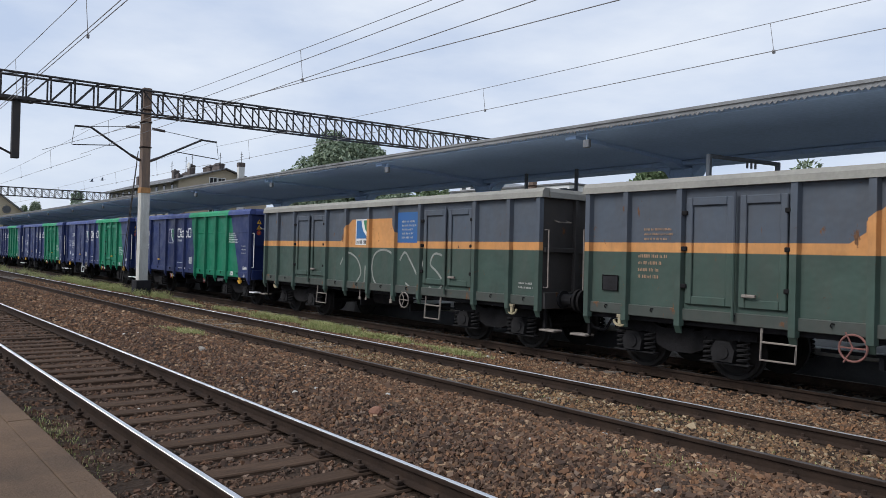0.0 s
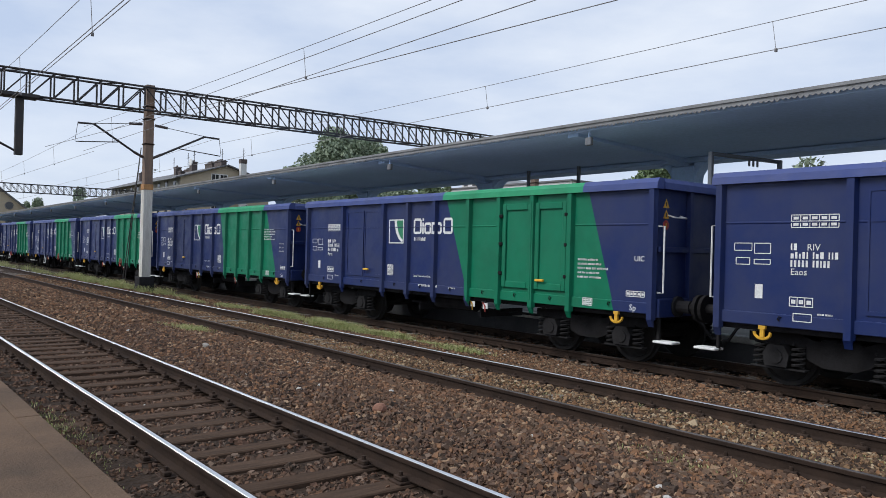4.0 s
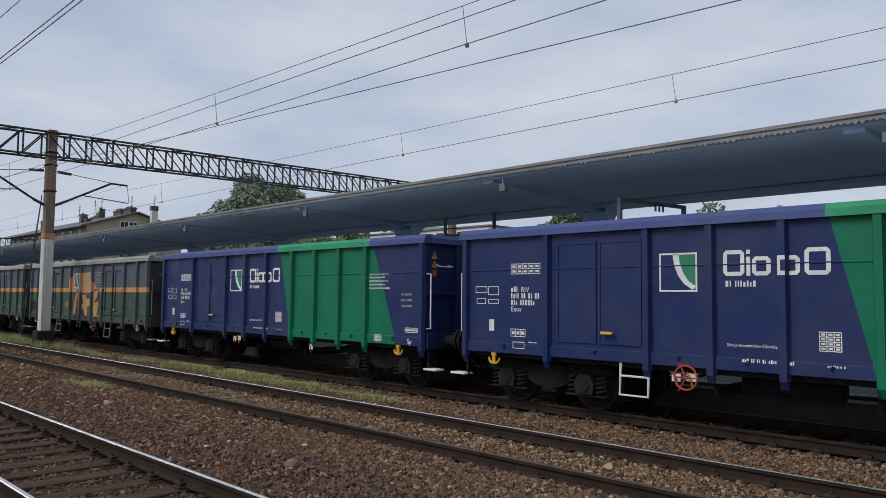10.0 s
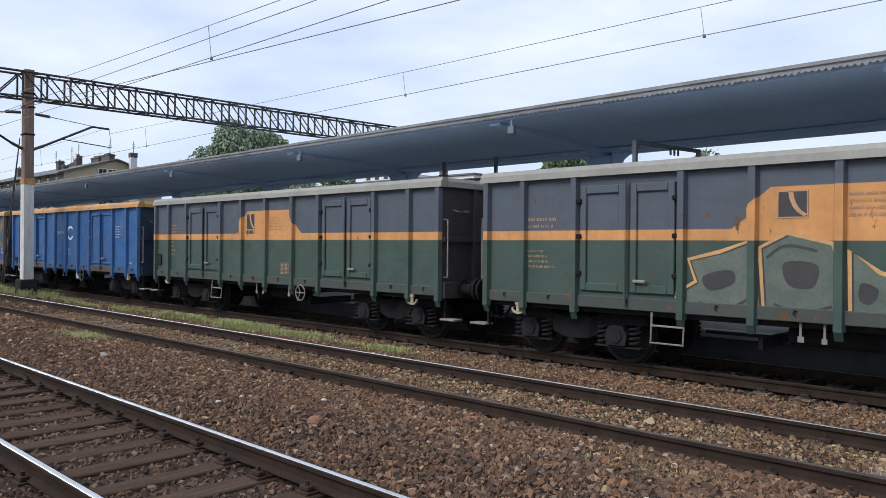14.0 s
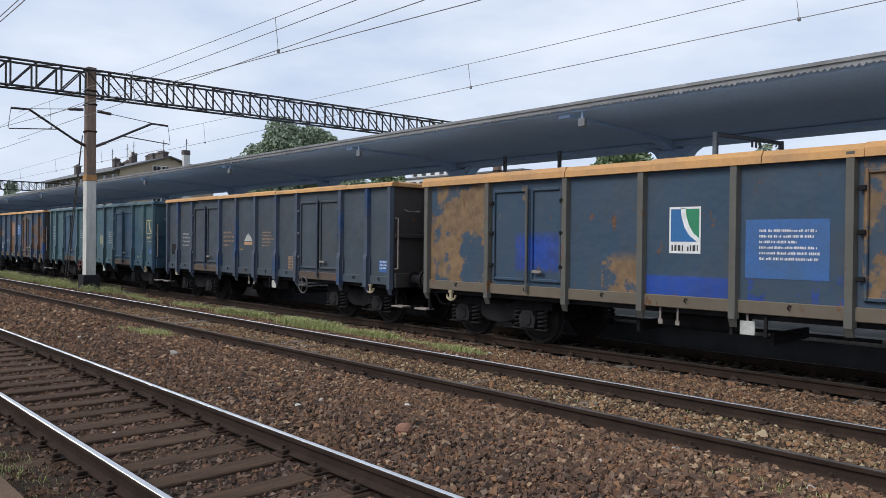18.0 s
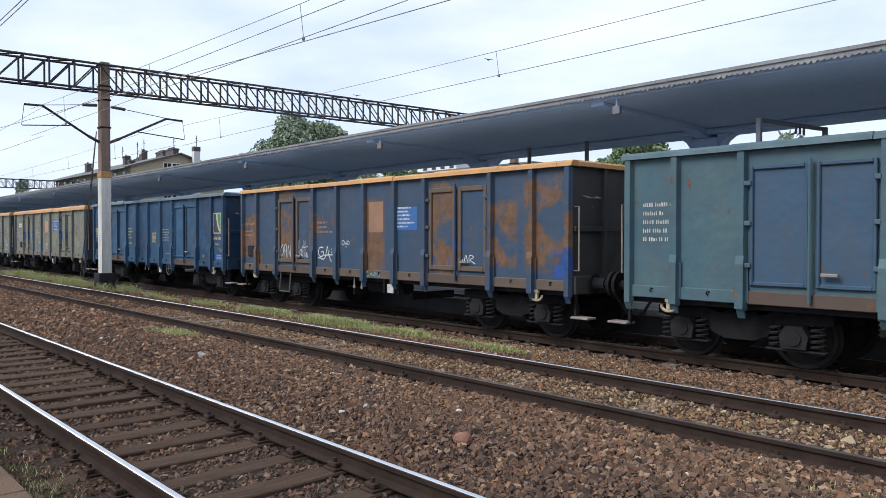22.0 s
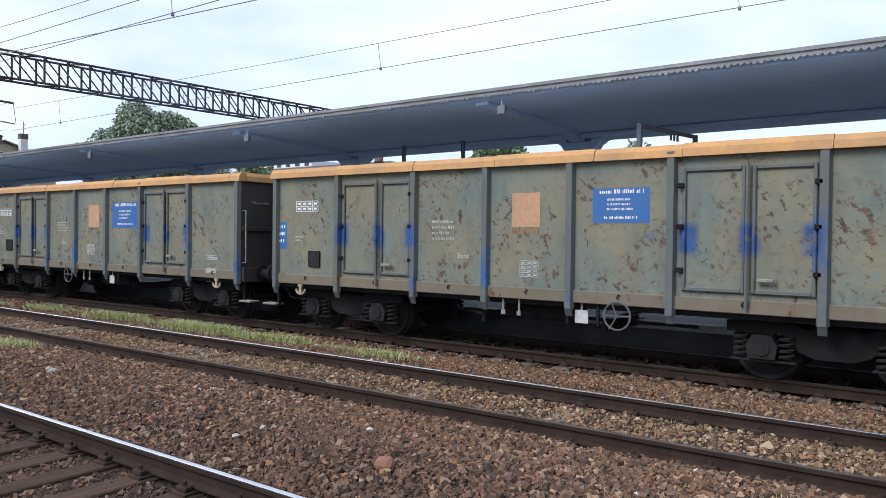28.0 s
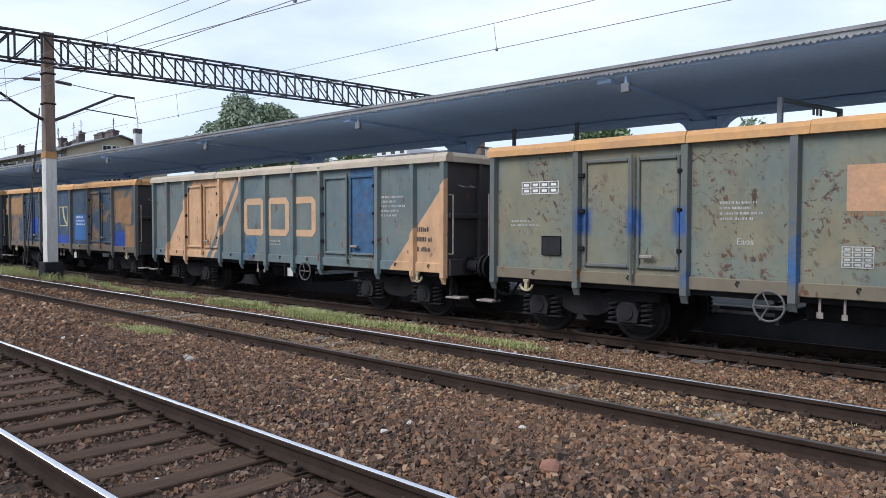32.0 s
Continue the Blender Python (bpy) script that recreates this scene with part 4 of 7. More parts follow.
def bars(w, x, z, rows, mat, name="stencil", label="", y=YP - 0.007, seed=0):
    """Lines of unreadable stencilled writing as narrow upright bars: rows of (width, height, step down)."""
    rng = random.Random(seed)
    g = Geo()
    for wid, h, step in rows:
        u, n = x, rng.randint(2, 7)
        while u < x + wid - 0.01:
            c = min(h * rng.uniform(0.20, 0.50), x + wid - u)
            top = z - h * rng.choice((0, 0, 0, 0.25))
            g.add([(u, y, z - h), (u + c, y, z - h), (u + c, y, top), (u, y, top)], [(0, 1, 2, 3)])
            n -= 1
            u += c + h * (0.24 if n else 0.7)
            n = n or rng.randint(2, 7)
        z -= step
    return tagged(part(name, g, mat, w, label), label, kind="stuff")


def letters(w, text, x, z, size, mat, y=YP - 0.006, label=""):
    cu = bpy.data.curves.new("lettering", "FONT")
    cu.body, cu.size, cu.resolution_u, cu.extrude = text, size, 2, 0.001
    tmp = bpy.data.objects.new("lettering", cu)
    me = bpy.data.meshes.new_from_object(tmp)
    bpy.data.objects.remove(tmp)
    me.transform(Matrix.Translation((x, y, z)) @ Euler((radians(90), 0, 0)).to_matrix().to_4x4())
    me.materials.clear()
    me.materials.append(mat)
    return part("lettering", me, mat, w, label)


WAGONS = {}
WHEELS = []


def wagon(k, kind, paint, rim, label, post_paint=None, end_paint=None, wheel=None, step_mat=None, hook="yellow", load=True, wheel_x=None, sill_paint=None, frame_paint=None, ladder=True, gusset=False, door_paint=None):
    w = thing("freight_wagon", label, "wagon", "wagons of the freight train", at=(wagon_x(k), TRACKS["train"][0], TRACKS["train"][1]))
    WAGONS[k] = w
    posts, doors = {"A": (POSTS_A, DOORS_A), "B": (POSTS_B, DOORS_B), "C": (POSTS_C, DOORS_C1), "D": (POSTS_C, DOORS_C2)}[kind]
    pp = post_paint or paint
    ep = end_paint or paint
    edges = [-HALF + 0.04, *posts, HALF - 0.04]
    zr = 3.125 if k in (14, 15, 16, 17) else 3.05
    for a0, a1 in zip(edges[:-1], edges[1:]):
        seam = kind in "CD"
        part("side_panel", cached(("panel", a0, a1, seam), lambda: panel_geo(a0, a1, seam).mesh("side_panel", paint)), paint, w)
        low = part("lower_sill", cached(("sill", a0, a1), lambda: Geo().box(a0, a1, YP - 0.03, YP + 0.02, 0.93, 1.12, 0.01).mesh("lower_sill", paint)), P_RUSTSILL if k in (12, 14, 15, 16, 17) and a1 - a0 > 1.6 else sill_paint or paint, w)
        if a1 - a0 > 0.8:
            tx = (a0 + a1) / 2
            part("tie_hook", cached(("tie", tx), lambda: Geo().tube([(tx + 0.045, YP - 0.03, 1.075), (tx + 0.02, YP - 0.06, 1.085), (tx, YP - 0.05, 1.05), (tx + 0.02, YP - 0.045, 1.02)], 0.011, 5).mesh("tie_hook", M["black_iron"])), M["bogie"], low)
    for x in (*posts, -HALF + 0.06, HALF - 0.06):
        ps = part("post", cached(("post", x), lambda: post_geo(x).mesh("post", paint)), pp, w)
        if gusset and abs(x) < 5.5:
            part("gusset", cached(("gus", x), lambda: gusset_geo(x).mesh("gusset", paint)), pp, ps)
    for i, (x0, x1) in enumerate(doors):
        flush = kind in "CD" and x1 < 0
        t_frame = 0.085 if k == 16 else 0.05 if k > 11 else 0.11
        d = part("door", cached(("door", x0, x1), lambda: door_geo(x0, x1).mesh("door", paint)), door_paint or paint, w)
        part("door_frame", cached(("doorf", x0, x1, flush, t_frame), lambda: (flush_frame_geo(x0, x1) if flush else door_frame_geo(x0, x1, t_frame)).mesh("door_frame", paint)), frame_paint or door_paint or paint, d)
        hx = x0 - 0.02 if i % 2 == 0 else x1 + 0.02
        for z in (1.45, 2.05, 2.62) if not flush else ():
            part("hinge", cached(("hinge", hx, z), lambda: Geo().box(hx - 0.05, hx + 0.05, YP - 0.085, YP - 0.04, z, z + 0.07, 0.01).mesh("hinge", M["black_iron"])), pp if k in (12, 14, 15, 16, 17) else M["bogie"], d)
        if i % 2 == 0 and not flush:
            part("lock_bar", cached(("bar", x1), lambda: Geo().tube([(x1 + 0.03, YP - 0.075, 1.0), (x1 + 0.03, YP - 0.075, 2.95)], 0.024, 6).mesh("lock_bar", paint)), pp if kind in "AB" else paint, d)
        elif i % 2:
            part("door_handle", cached(("hd", x0), lambda: Geo().box(x0 + 0.08, x0 + 0.30, YP - 0.11, YP - 0.06, 1.36, 1.41, 0.01).mesh("door_handle", M["yellow"])), M["yellow"] if hook == "yellow" else M["handrail"], d)
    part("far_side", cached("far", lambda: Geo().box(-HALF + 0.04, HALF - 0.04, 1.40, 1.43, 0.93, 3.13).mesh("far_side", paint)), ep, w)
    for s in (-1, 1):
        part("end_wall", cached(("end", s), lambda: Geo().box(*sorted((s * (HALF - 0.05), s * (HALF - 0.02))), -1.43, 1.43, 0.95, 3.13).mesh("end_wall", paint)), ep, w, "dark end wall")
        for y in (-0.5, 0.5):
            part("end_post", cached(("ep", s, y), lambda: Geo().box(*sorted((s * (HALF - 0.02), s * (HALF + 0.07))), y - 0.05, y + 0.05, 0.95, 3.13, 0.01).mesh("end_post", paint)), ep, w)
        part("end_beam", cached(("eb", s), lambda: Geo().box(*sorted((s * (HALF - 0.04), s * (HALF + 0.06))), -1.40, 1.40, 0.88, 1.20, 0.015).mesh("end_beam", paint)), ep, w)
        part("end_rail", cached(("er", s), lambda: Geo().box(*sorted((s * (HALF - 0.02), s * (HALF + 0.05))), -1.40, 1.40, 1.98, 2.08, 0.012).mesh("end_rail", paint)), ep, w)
        part("top_rim", cached(("rim", s, k > 11 and s < 0, zr), lambda: (jointed_rim(s, zr) if k > 11 and s < 0 else rim_geo(-HALF - 0.06, HALF + 0.06, s, zr)).mesh("top_rim", paint)), rim, w)
        part("top_rim", cached(("rime", s, zr), lambda: rim_end_geo(s, zr).mesh("top_rim", paint)), rim, w)
        for y in (-0.875, 0.875):
            bf = part("buffer", cached(("bf", s, y), lambda: Geo().tube([(s * (HALF + 0.05), y, 1.06), (s * (HALF + 0.34), y, 1.06)], 0.11, 12).tube([(s * (HALF + 0.05), y, 1.06), (s * (HALF + 0.10), y, 1.06)], 0.18, 12).mesh("buffer", M["black_iron"])), M["black_iron"], w)
            part("buffer_head", cached(("bh", s, y), lambda: Geo().tube([(s * (HALF + 0.34), y, 1.06), (s * (HALF + 0.47), y, 1.06)], 0.085, 12).tube([(s * (HALF + 0.47), y, 1.06), (s * (HALF + 0.53), y, 1.06)], 0.23, 16).mesh("buffer_head", M["wheel_tread"])), M["bogie"], bf)
        part("coupling", cached(("cp", s), lambda: Geo().tube([(s * (HALF + 0.02), 0, 1.02), (s * (HALF + 0.35), 0, 0.98), (s * (HALF + 0.5), 0, 0.86)], 0.05, 7).mesh("coupling", M["black_iron"])), M["black_iron"], w)
        part("brake_hose", cached(("hose", s), lambda: Geo().tube([(s * (HALF + 0.06), -0.35, 0.90), (s * (HALF + 0.25), -0.36, 0.72), (s * (HALF + 0.40), -0.33, 0.52), (s * (HALF + 0.53), -0.28, 0.50)], 0.028, 6).mesh("brake_hose", M["black_iron"])), M["black_iron"], w)
        part("end_handrail", cached(("hr", s), lambda: Geo().tube([(s * (HALF + 0.0), -1.38, 1.30), (s * (HALF + 0.12), -1.38, 1.30), (s * (HALF + 0.12), -1.38, 2.42), (s * (HALF + 0.0), -1.38, 2.42)], 0.016, 6).mesh("end_handrail", M["handrail"])), step_mat or M["handrail"], w, "pale tubular handrail")
        part("end_handrail", cached(("hr2", s), lambda: Geo().tube([(s * (HALF - 0.01), -1.1, 2.62), (s * (HALF + 0.12), -1.1, 2.58), (s * (HALF + 0.12), -0.75, 2.58), (s * (HALF - 0.01), -0.75, 2.62)], 0.014, 6).mesh("end_handrail", M["handrail"])), step_mat or M["handrail"], w)
        st = part("shunter_step", cached(("ss", s), lambda: Geo().box(*sorted((s * (HALF - 0.02), s * (HALF + 0.36))), -1.45, -1.20, 0.46, 0.50, 0.01).mesh("shunter_step", M["handrail"])), step_mat or M["handrail"], w, "pale step plate")
        part("step_bracket", cached(("sb", s), lambda: Geo().box(*sorted((s * (HALF - 0.02), s * (HALF + 0.03))), -1.34, -1.28, 0.46, 0.95, 0.008).mesh("step_bracket", M["black_iron"])), M["bogie"], st)
        hk = cached(("hook", s), lambda: hook_geo().mesh("rope_hook", M["yellow"]))
        part("rope_hook", hk, M[hook], w, "cast rope hook").location = (s * 5.22, 0, 0)
    part("floor", cached("floor", lambda: Geo().box(-HALF + 0.05, HALF - 0.05, -1.40, 1.40, 1.12, 1.20).mesh("floor", M["black_iron"])), M["black_iron"], w)
    part("centre_sill", cached("csill", lambda: Geo().box(-HALF, HALF, -0.28, 0.28, 0.80, 1.12, 0.02).mesh("centre_sill", M["black_iron"])), M["black_iron"], w)
    for y in (-1.25, 1.25):
        part("side_sill", cached(("ssill", y), lambda: Geo().box(-HALF + 0.05, HALF - 0.05, y - 0.06, y + 0.06, 0.84, 1.12, 0.012).mesh("side_sill", M["black_iron"])), M["black_iron"], w)
    part("air_tank", cached("tank", lambda: Geo().tube([(-0.9, -0.55, 0.68), (0.5, -0.55, 0.68)], 0.17, 12).mesh("air_tank", M["black_iron"])), M["black_iron"], w)
    part("brake_lever", cached("lev", lambda: Geo().box(-2.3, 2.3, -0.32, -0.28, 0.55, 0.60).box(-1.25, -1.19, -0.9, 0.4, 0.45, 0.62).box(1.0, 1.06, -0.9, 0.4, 0.45, 0.62).mesh("brake_lever", M["black_iron"])), M["black_iron"], w)
    part("brake_pipe", cached("bp", lambda: Geo().tube([(-HALF, -0.9, 0.86), (-1, -0.95, 0.83), (1, -0.95, 0.83), (HALF, -0.9, 0.86)], 0.02, 5).mesh("brake_pipe", M["black_iron"])), M["bogie"], w)
    if wheel_x is not None:
        wheel_hand(w, wheel_x, 0.93 if k in (5, 6) else 0.78, wheel, 0.235 if k == 15 else 0.205 if k > 11 else 0.18)
    # door step frame
    if ladder and (step_mat or kind == "A"):
        x = -1.75 if kind in "CD" else 2.5
        for xs in ((-2.55, -2.05) if kind in "CD" else (2.36, 2.90),) if ladder != "one" else ():
            g = Geo().tube([(xs[0], -1.42, 0.93), (xs[0], -1.46, 0.42), (xs[1], -1.46, 0.42), (xs[1], -1.42, 0.93)], 0.022, 6).tube([(xs[0], -1.44, 0.72), (xs[1], -1.44, 0.72)], 0.018, 6)
            part("ladder_step", g, step_mat or M["handrail"], w, "tubular ladder step")
        if kind == "A":
            g = Geo().tube([(-2.66, -1.42, 0.93), (-2.66, -1.46, 0.46), (-2.14, -1.46, 0.46), (-2.14, -1.42, 0.93)], 0.020, 6).tube([(-2.66, -1.44, 0.72), (-2.14, -1.44, 0.72)], 0.016, 6)
            part("ladder_step", g, M["handrail"], w, "tubular ladder step")
    # brake gear plates hanging below the sill
    for x, m_, h in ((-0.55, "handrail", 0.08), (-0.25, "handrail", 0.07), (0.85, "handrail", 0.09)) if kind in "AB" else ():
        part("brake_plate", cached(("bpl", x), lambda: Geo().box(x, x + h, -1.40, -1.385, 0.66, 0.66 + h).box(x + 0.02, x + 0.05, -1.395, -1.38, 0.70, 0.95).mesh("brake_plate", M["worn_white"])), M[m_], w)
    if load:
        rng = np.random.default_rng(100 + k)
        g = Geo()
        n, mrow = 26, 7
        xs = np.linspace(-HALF + 0.15, HALF - 0.15, n)
        ys = np.linspace(-1.3, 1.3, mrow)
        zz = 2.95 + 0.22 * rng.random((n, mrow)) + 0.13 * np.sin(np.linspace(0, 9 + 5 * rng.random(), n))[:, None]
        zz[:, 0] = zz[:, -1] = 2.9
        g.add([(x, y, zz[i, j]) for i, x in enumerate(xs) for j, y in enumerate(ys)], [(i * mrow + j, (i + 1) * mrow + j, (i + 1) * mrow + j + 1, i * mrow + j + 1) for i in range(n - 1) for j in range(mrow - 1)])
        part("load", g, M["cargo"], w, "heaped pale stone load")
    for x in (-4.28, 4.28):
        WHEELS.append(bogie(w, x))
    return w


M["rusty_wheel"] = simple("faded_red_iron", (0.26, 0.105, 0.085), 0.8, 0, (0.14, 0.07, 0.06), 6, 40, 0.2)
M["dull_wheel"] = simple("dull_grey_iron", (0.13, 0.125, 0.12), 0.8, 0, (0.07, 0.065, 0.06), 6, 40, 0.2)
# paints
def rim_paint(name, c, d):
    return simple(name, c, 0.7, 0, d, 1.5, 20, 0.3, stretch=(1, 1, 1))


BLUE, GREEN = (0.0052, 0.0185, 0.100), (0.002, 0.160, 0.080)
SLATE, DGREEN, ORANGE = (0.078, 0.095, 0.122), (0.050, 0.082, 0.066), (0.62, 0.29, 0.10)


def field_bg(l0, l1, r0, r1):
    return [([line_through(l0, 3.05, l1, 0.9, True), line_through(r0, 3.05, r1, 0.9, False)], GREEN)]


P_BG1 = livery("navy_and_green_paint", BLUE, field_bg(0.62, 1.16, 4.34, 5.15), 0.0, 0.0, 0.10, rough=0.42, dents=0.12)
P_BG2 = livery("navy_and_green_paint_doors", BLUE, field_bg(0.40, 1.20, 4.52, 5.17), 0.0, 0.0, 0.10, rough=0.42, dents=0.12)
# rim colours lightened from the side paint to stand for reflected sky
R_BG1 = livery("navy_and_green_rim_skylit", (0.040, 0.065, 0.22), [([(1, 0, 0.60), (-1, 0, -4.30)], (0.02, 0.26, 0.12))], 0, 0, 0.1)
R_BG2 = livery("navy_and_green_rim_doors_skylit", (0.040, 0.065, 0.22), [([(1, 0, 0.36), (-1, 0, -4.45)], (0.02, 0.26, 0.12))], 0, 0, 0.1)
STRIPE = [([(0, -1, -2.10)], DGREEN), ([(0, 1, 2.02), (0, -1, -2.18)], ORANGE),
          ([(0, 1, 2.02), (0, -1, -2.75), (1, 0, -1.24), line_through(-1.26, 2.46, -0.92, 2.74, True), line_through(1.14, 2.42, 0.96, 2.75, False)], ORANGE),
          ([(0, 1, 2.02), (1, 0, 0.8), line_through(1.46, 2.15, 1.12, 2.44, False), (0, -1, -2.46)], ORANGE), ([(0, 1, 2.02), (-1, 0, 1.1), line_through(-1.52, 2.13, -1.2, 2.36, True), (0, -1, -2.46)], ORANGE)]
P_ST = livery("slate_green_orange_paint", SLATE, STRIPE, 0.05, 0.05, 0.42)
P_STS = livery("grimy_green_sill_paint", (0.050, 0.062, 0.052), [], 0.09, 0.04, 0.6)
R_ST = rim_paint("grey_beige_rim", (0.30, 0.29, 0.25), (0.22, 0.21, 0.19))
DABS = tuple(([(1, 0, a, 0.05), (-1, 0, -a - 0.26, 0.05), (0, 1, 1.72, 0.06), (0, -1, -2.12, 0.06)], 2.2, 0.36, 0.48, (0.03, 0.088, 0.245)) for a in (-4.2, -3.3, -2.55, 2.36, 3.18, 3.96))
P_GREY = livery("worn_grey_green_paint", (0.205, 0.180, 0.112), [], 0.055, 0.165, 0.5, rust_col=(0.075, 0.050, 0.036), fade=(0.135, 0.165, 0.142), worn=DABS + (([(1, 0, 0.7), (-1, 0, -2.2), (0, 1, 1.0, 0.1), (0, -1, -1.9, 0.15)], 1.9, 0.60, 0.62, (0.03, 0.088, 0.245)), ([(1, 0, 4.2), (0, -1, -1.9, 0.3)], 0.9, 0.52, 0.62, (0.12, 0.20, 0.24))))
P_GREYS = livery("khaki_brown_sill_paint", (0.17, 0.14, 0.092), [], 0.08, 0.05, 0.4)
P_GREYPOST = livery("grey_blue_post_paint", (0.12, 0.125, 0.105), [], 0.05, 0.05, 0.4, fade=(0.10, 0.112, 0.112), worn=DABS + (([(0, 1, 1.0, 0.15), (0, -1, -2.2, 0.25)], 1.1, 0.54, 0.62, (0.045, 0.12, 0.27)),))
R_TAN = rim_paint("orange_tan_rim", (0.55, 0.285, 0.09), (0.36, 0.20, 0.09))
P_BLUE12 = livery("bright_blue_paint", (0.022, 0.092, 0.265), [], 0.06, 0.05, 0.5, fade=(0.035, 0.11, 0.25))
# a darker navy for the end walls than for the sides
P_12END = livery("dark_navy_end_paint", (0.018, 0.040, 0.085), [], 0.06, 0.04, 0.6)
P_12S = livery("grimy_blue_sill_paint", (0.022, 0.070, 0.175), [], 0.09, 0.04, 0.7)
TAN, BROWN = (0.215, 0.135, 0.070), (0.165, 0.088, 0.046)
P_13 = livery("patched_blue_paint", (0.026, 0.058, 0.098), [([(0, -1, -1.42, 0.02), (1, 0, -0.9), (-1, 0, -0.62, 0.03)], (0.015, 0.06, 0.29)), ([(0, -1, -1.60, 0.03), (1, 0, 4.2)], (0.015, 0.055, 0.27))], 0.06, 0.05, 0.45,
              worn=(([(-1, 0, 4.3), (0, 1, 1.0)], 1.7, 0.46, 0.52, TAN), ([(1, 0, 2.4), (-1, 0, -3.3), (0, 1, 1.25)], 1.6, 0.49, 0.54, TAN), ([(1, 0, 3.3), (-1, 0, -4.1), (0, 1, 1.9)], 1.8, 0.54, 0.58, TAN),
                    ([(1, 0, 4.2), (-1, 0, -5.6, 0.1), (0, 1, 1.70, 0.06), (0, -1, -2.90, 0.06)], 1.4, 0.42, 0.50, TAN), ([(1, 0, -1.6), (-1, 0, 0.86), (0, -1, -1.7, 0.1)], 1.7, 0.50, 0.54, TAN),
                    ([(1, 0, -3.5, 0.05), (-1, 0, 2.5, 0.05), (0, 1, 1.40, 0.05), (0, -1, -2.05, 0.08)], 1.3, 0.44, 0.50, (0.015, 0.06, 0.30)), ([(1, 0, 0.9), (-1, 0, -2.2), (0, -1, -1.5, 0.15)], 1.9, 0.50, 0.55, (0.015, 0.06, 0.28)), ([(0, 1, 0.9)], 1.0, 0.66, 0.70, TAN)))
P_13S = livery("khaki_sill_paint", (0.135, 0.105, 0.070), [], 0.08, 0.06, 0.4)
P_13P = livery("khaki_slate_post_paint", (0.105, 0.100, 0.085), [], 0.08, 0.05, 0.4)
P_14 = livery("dark_slate_paint", (0.042, 0.054, 0.066), [], 0.06, 0.06, 0.45, fade=(0.048, 0.066, 0.084))
P_14P = livery("slate_post_paint", (0.050, 0.070, 0.105), [], 0.03, 0.04, 0.3, worn=(([(0, 1, 0.9)], 0.8, 0.53, 0.62, (0.024, 0.062, 0.16)),))
P_15 = livery("teal_paint", (0.045, 0.098, 0.128), [], 0.06, 0.05, 0.45, fade=(0.070, 0.122, 0.130), worn=(([(1, 0, 1.0, 1.5)], 0.5, 0.40, 0.62, (0.034, 0.082, 0.135)),))
P_16 = livery("rusty_slate_blue_paint", (0.028, 0.060, 0.108), [], 0.07, 0.06, 0.5,
              worn=(([(-1, 0, 5.05, 0.05), (0, 1, 1.3, 0.1), (0, -1, -2.5, 0.1)], 1.7, 0.46, 0.53, BROWN), ([(1, 0, -3.95), (-1, 0, 3.1), (0, 1, 1.2)], 1.7, 0.43, 0.50, BROWN), ([(1, 0, -2.2), (-1, 0, 1.2), (0, 1, 1.85), (0, -1, -2.5)], 2.0, 0.55, 0.6, BROWN),
                    ([(1, 0, 0.02, 0.03), (-1, 0, -0.70, 0.04), (0, -1, -2.75, 0.1)], 1.6, 0.36, 0.50, BROWN), ([(1, 0, 2.25), (-1, 0, -3.1)], 1.6, 0.45, 0.52, BROWN), ([(1, 0, 4.08, 0.03), (-1, 0, -4.70, 0.05), (0, 1, 1.32, 0.05), (0, -1, -2.56, 0.05)], 1.7, 0.38, 0.50, BROWN),
                    ([(1, 0, 4.9, 0.05), (0, -1, -2.95, 0.1), (0, 1, 1.3, 0.1)], 1.8, 0.46, 0.53, BROWN), ([(1, 0, 2.0), (0, 1, 1.1, 0.1), (0, -1, -1.9, 0.2)], 1.4, 0.58, 0.61, (0.02, 0.075, 0.27)), ([(1, 0, 5.5), (0, -1, -1.62, 0.1)], 1.9, 0.50, 0.54, (0.02, 0.07, 0.20)), ([(0, 1, 0.9)], 1.1, 0.66, 0.71, BROWN)))
P_15D = livery("dull_blue_door_paint", (0.034, 0.080, 0.135), [], 0.06, 0.05, 0.45)
P_16S = livery("rusty_brown_sill_paint", (0.115, 0.080, 0.054), [], 0.08, 0.05, 0.5)
P_17 = livery("steel_blue_paint", (0.021, 0.058, 0.108), [], 0.04, 0.06, 0.5, fade=(0.028, 0.090, 0.172), worn=(([(1, 0, 4.0, 0.6)], 0.7, 0.36, 0.60, (0.016, 0.045, 0.095)),))
P_RUSTSILL = livery("rust_brown_sill_paint", (0.085, 0.056, 0.040), [], 0.1, 0.03, 0.5)
PEACH = (0.55, 0.33, 0.18)
P_20 = livery("pale_teal_and_peach_paint", (0.150, 0.165, 0.145), [([line_through(-5.35, 0.95, -3.95, 2.65, True), line_through(-2.55, 0.95, -1.20, 2.85, False)], PEACH), ([line_through(-2.90, 0.95, -1.55, 2.85, True), line_through(-2.70, 0.95, -1.38, 2.85, False)], (0.12, 0.15, 0.16)), ([line_through(4.42, 0.95, 5.76, 2.45, True)], PEACH)], 0.085, 0.07, 0.5, fade=(0.105, 0.145, 0.155), worn=(([(1, 0, 3.15), (-1, 0, -3.98), (0, 1, 1.25)], 0.9, 0.20, 0.40, (0.045, 0.115, 0.225)), ([(1, 0, -1.2), (-1, 0, -0.1), (0, -1, -1.7, 0.2)], 1.2, 0.50, 0.60, (0.06, 0.13, 0.22))))
# dark brown-grey for end walls and far sides
P_END = livery("dark_end_paint", (0.055, 0.05, 0.048), [], 0.08, 0.05, 0.5)
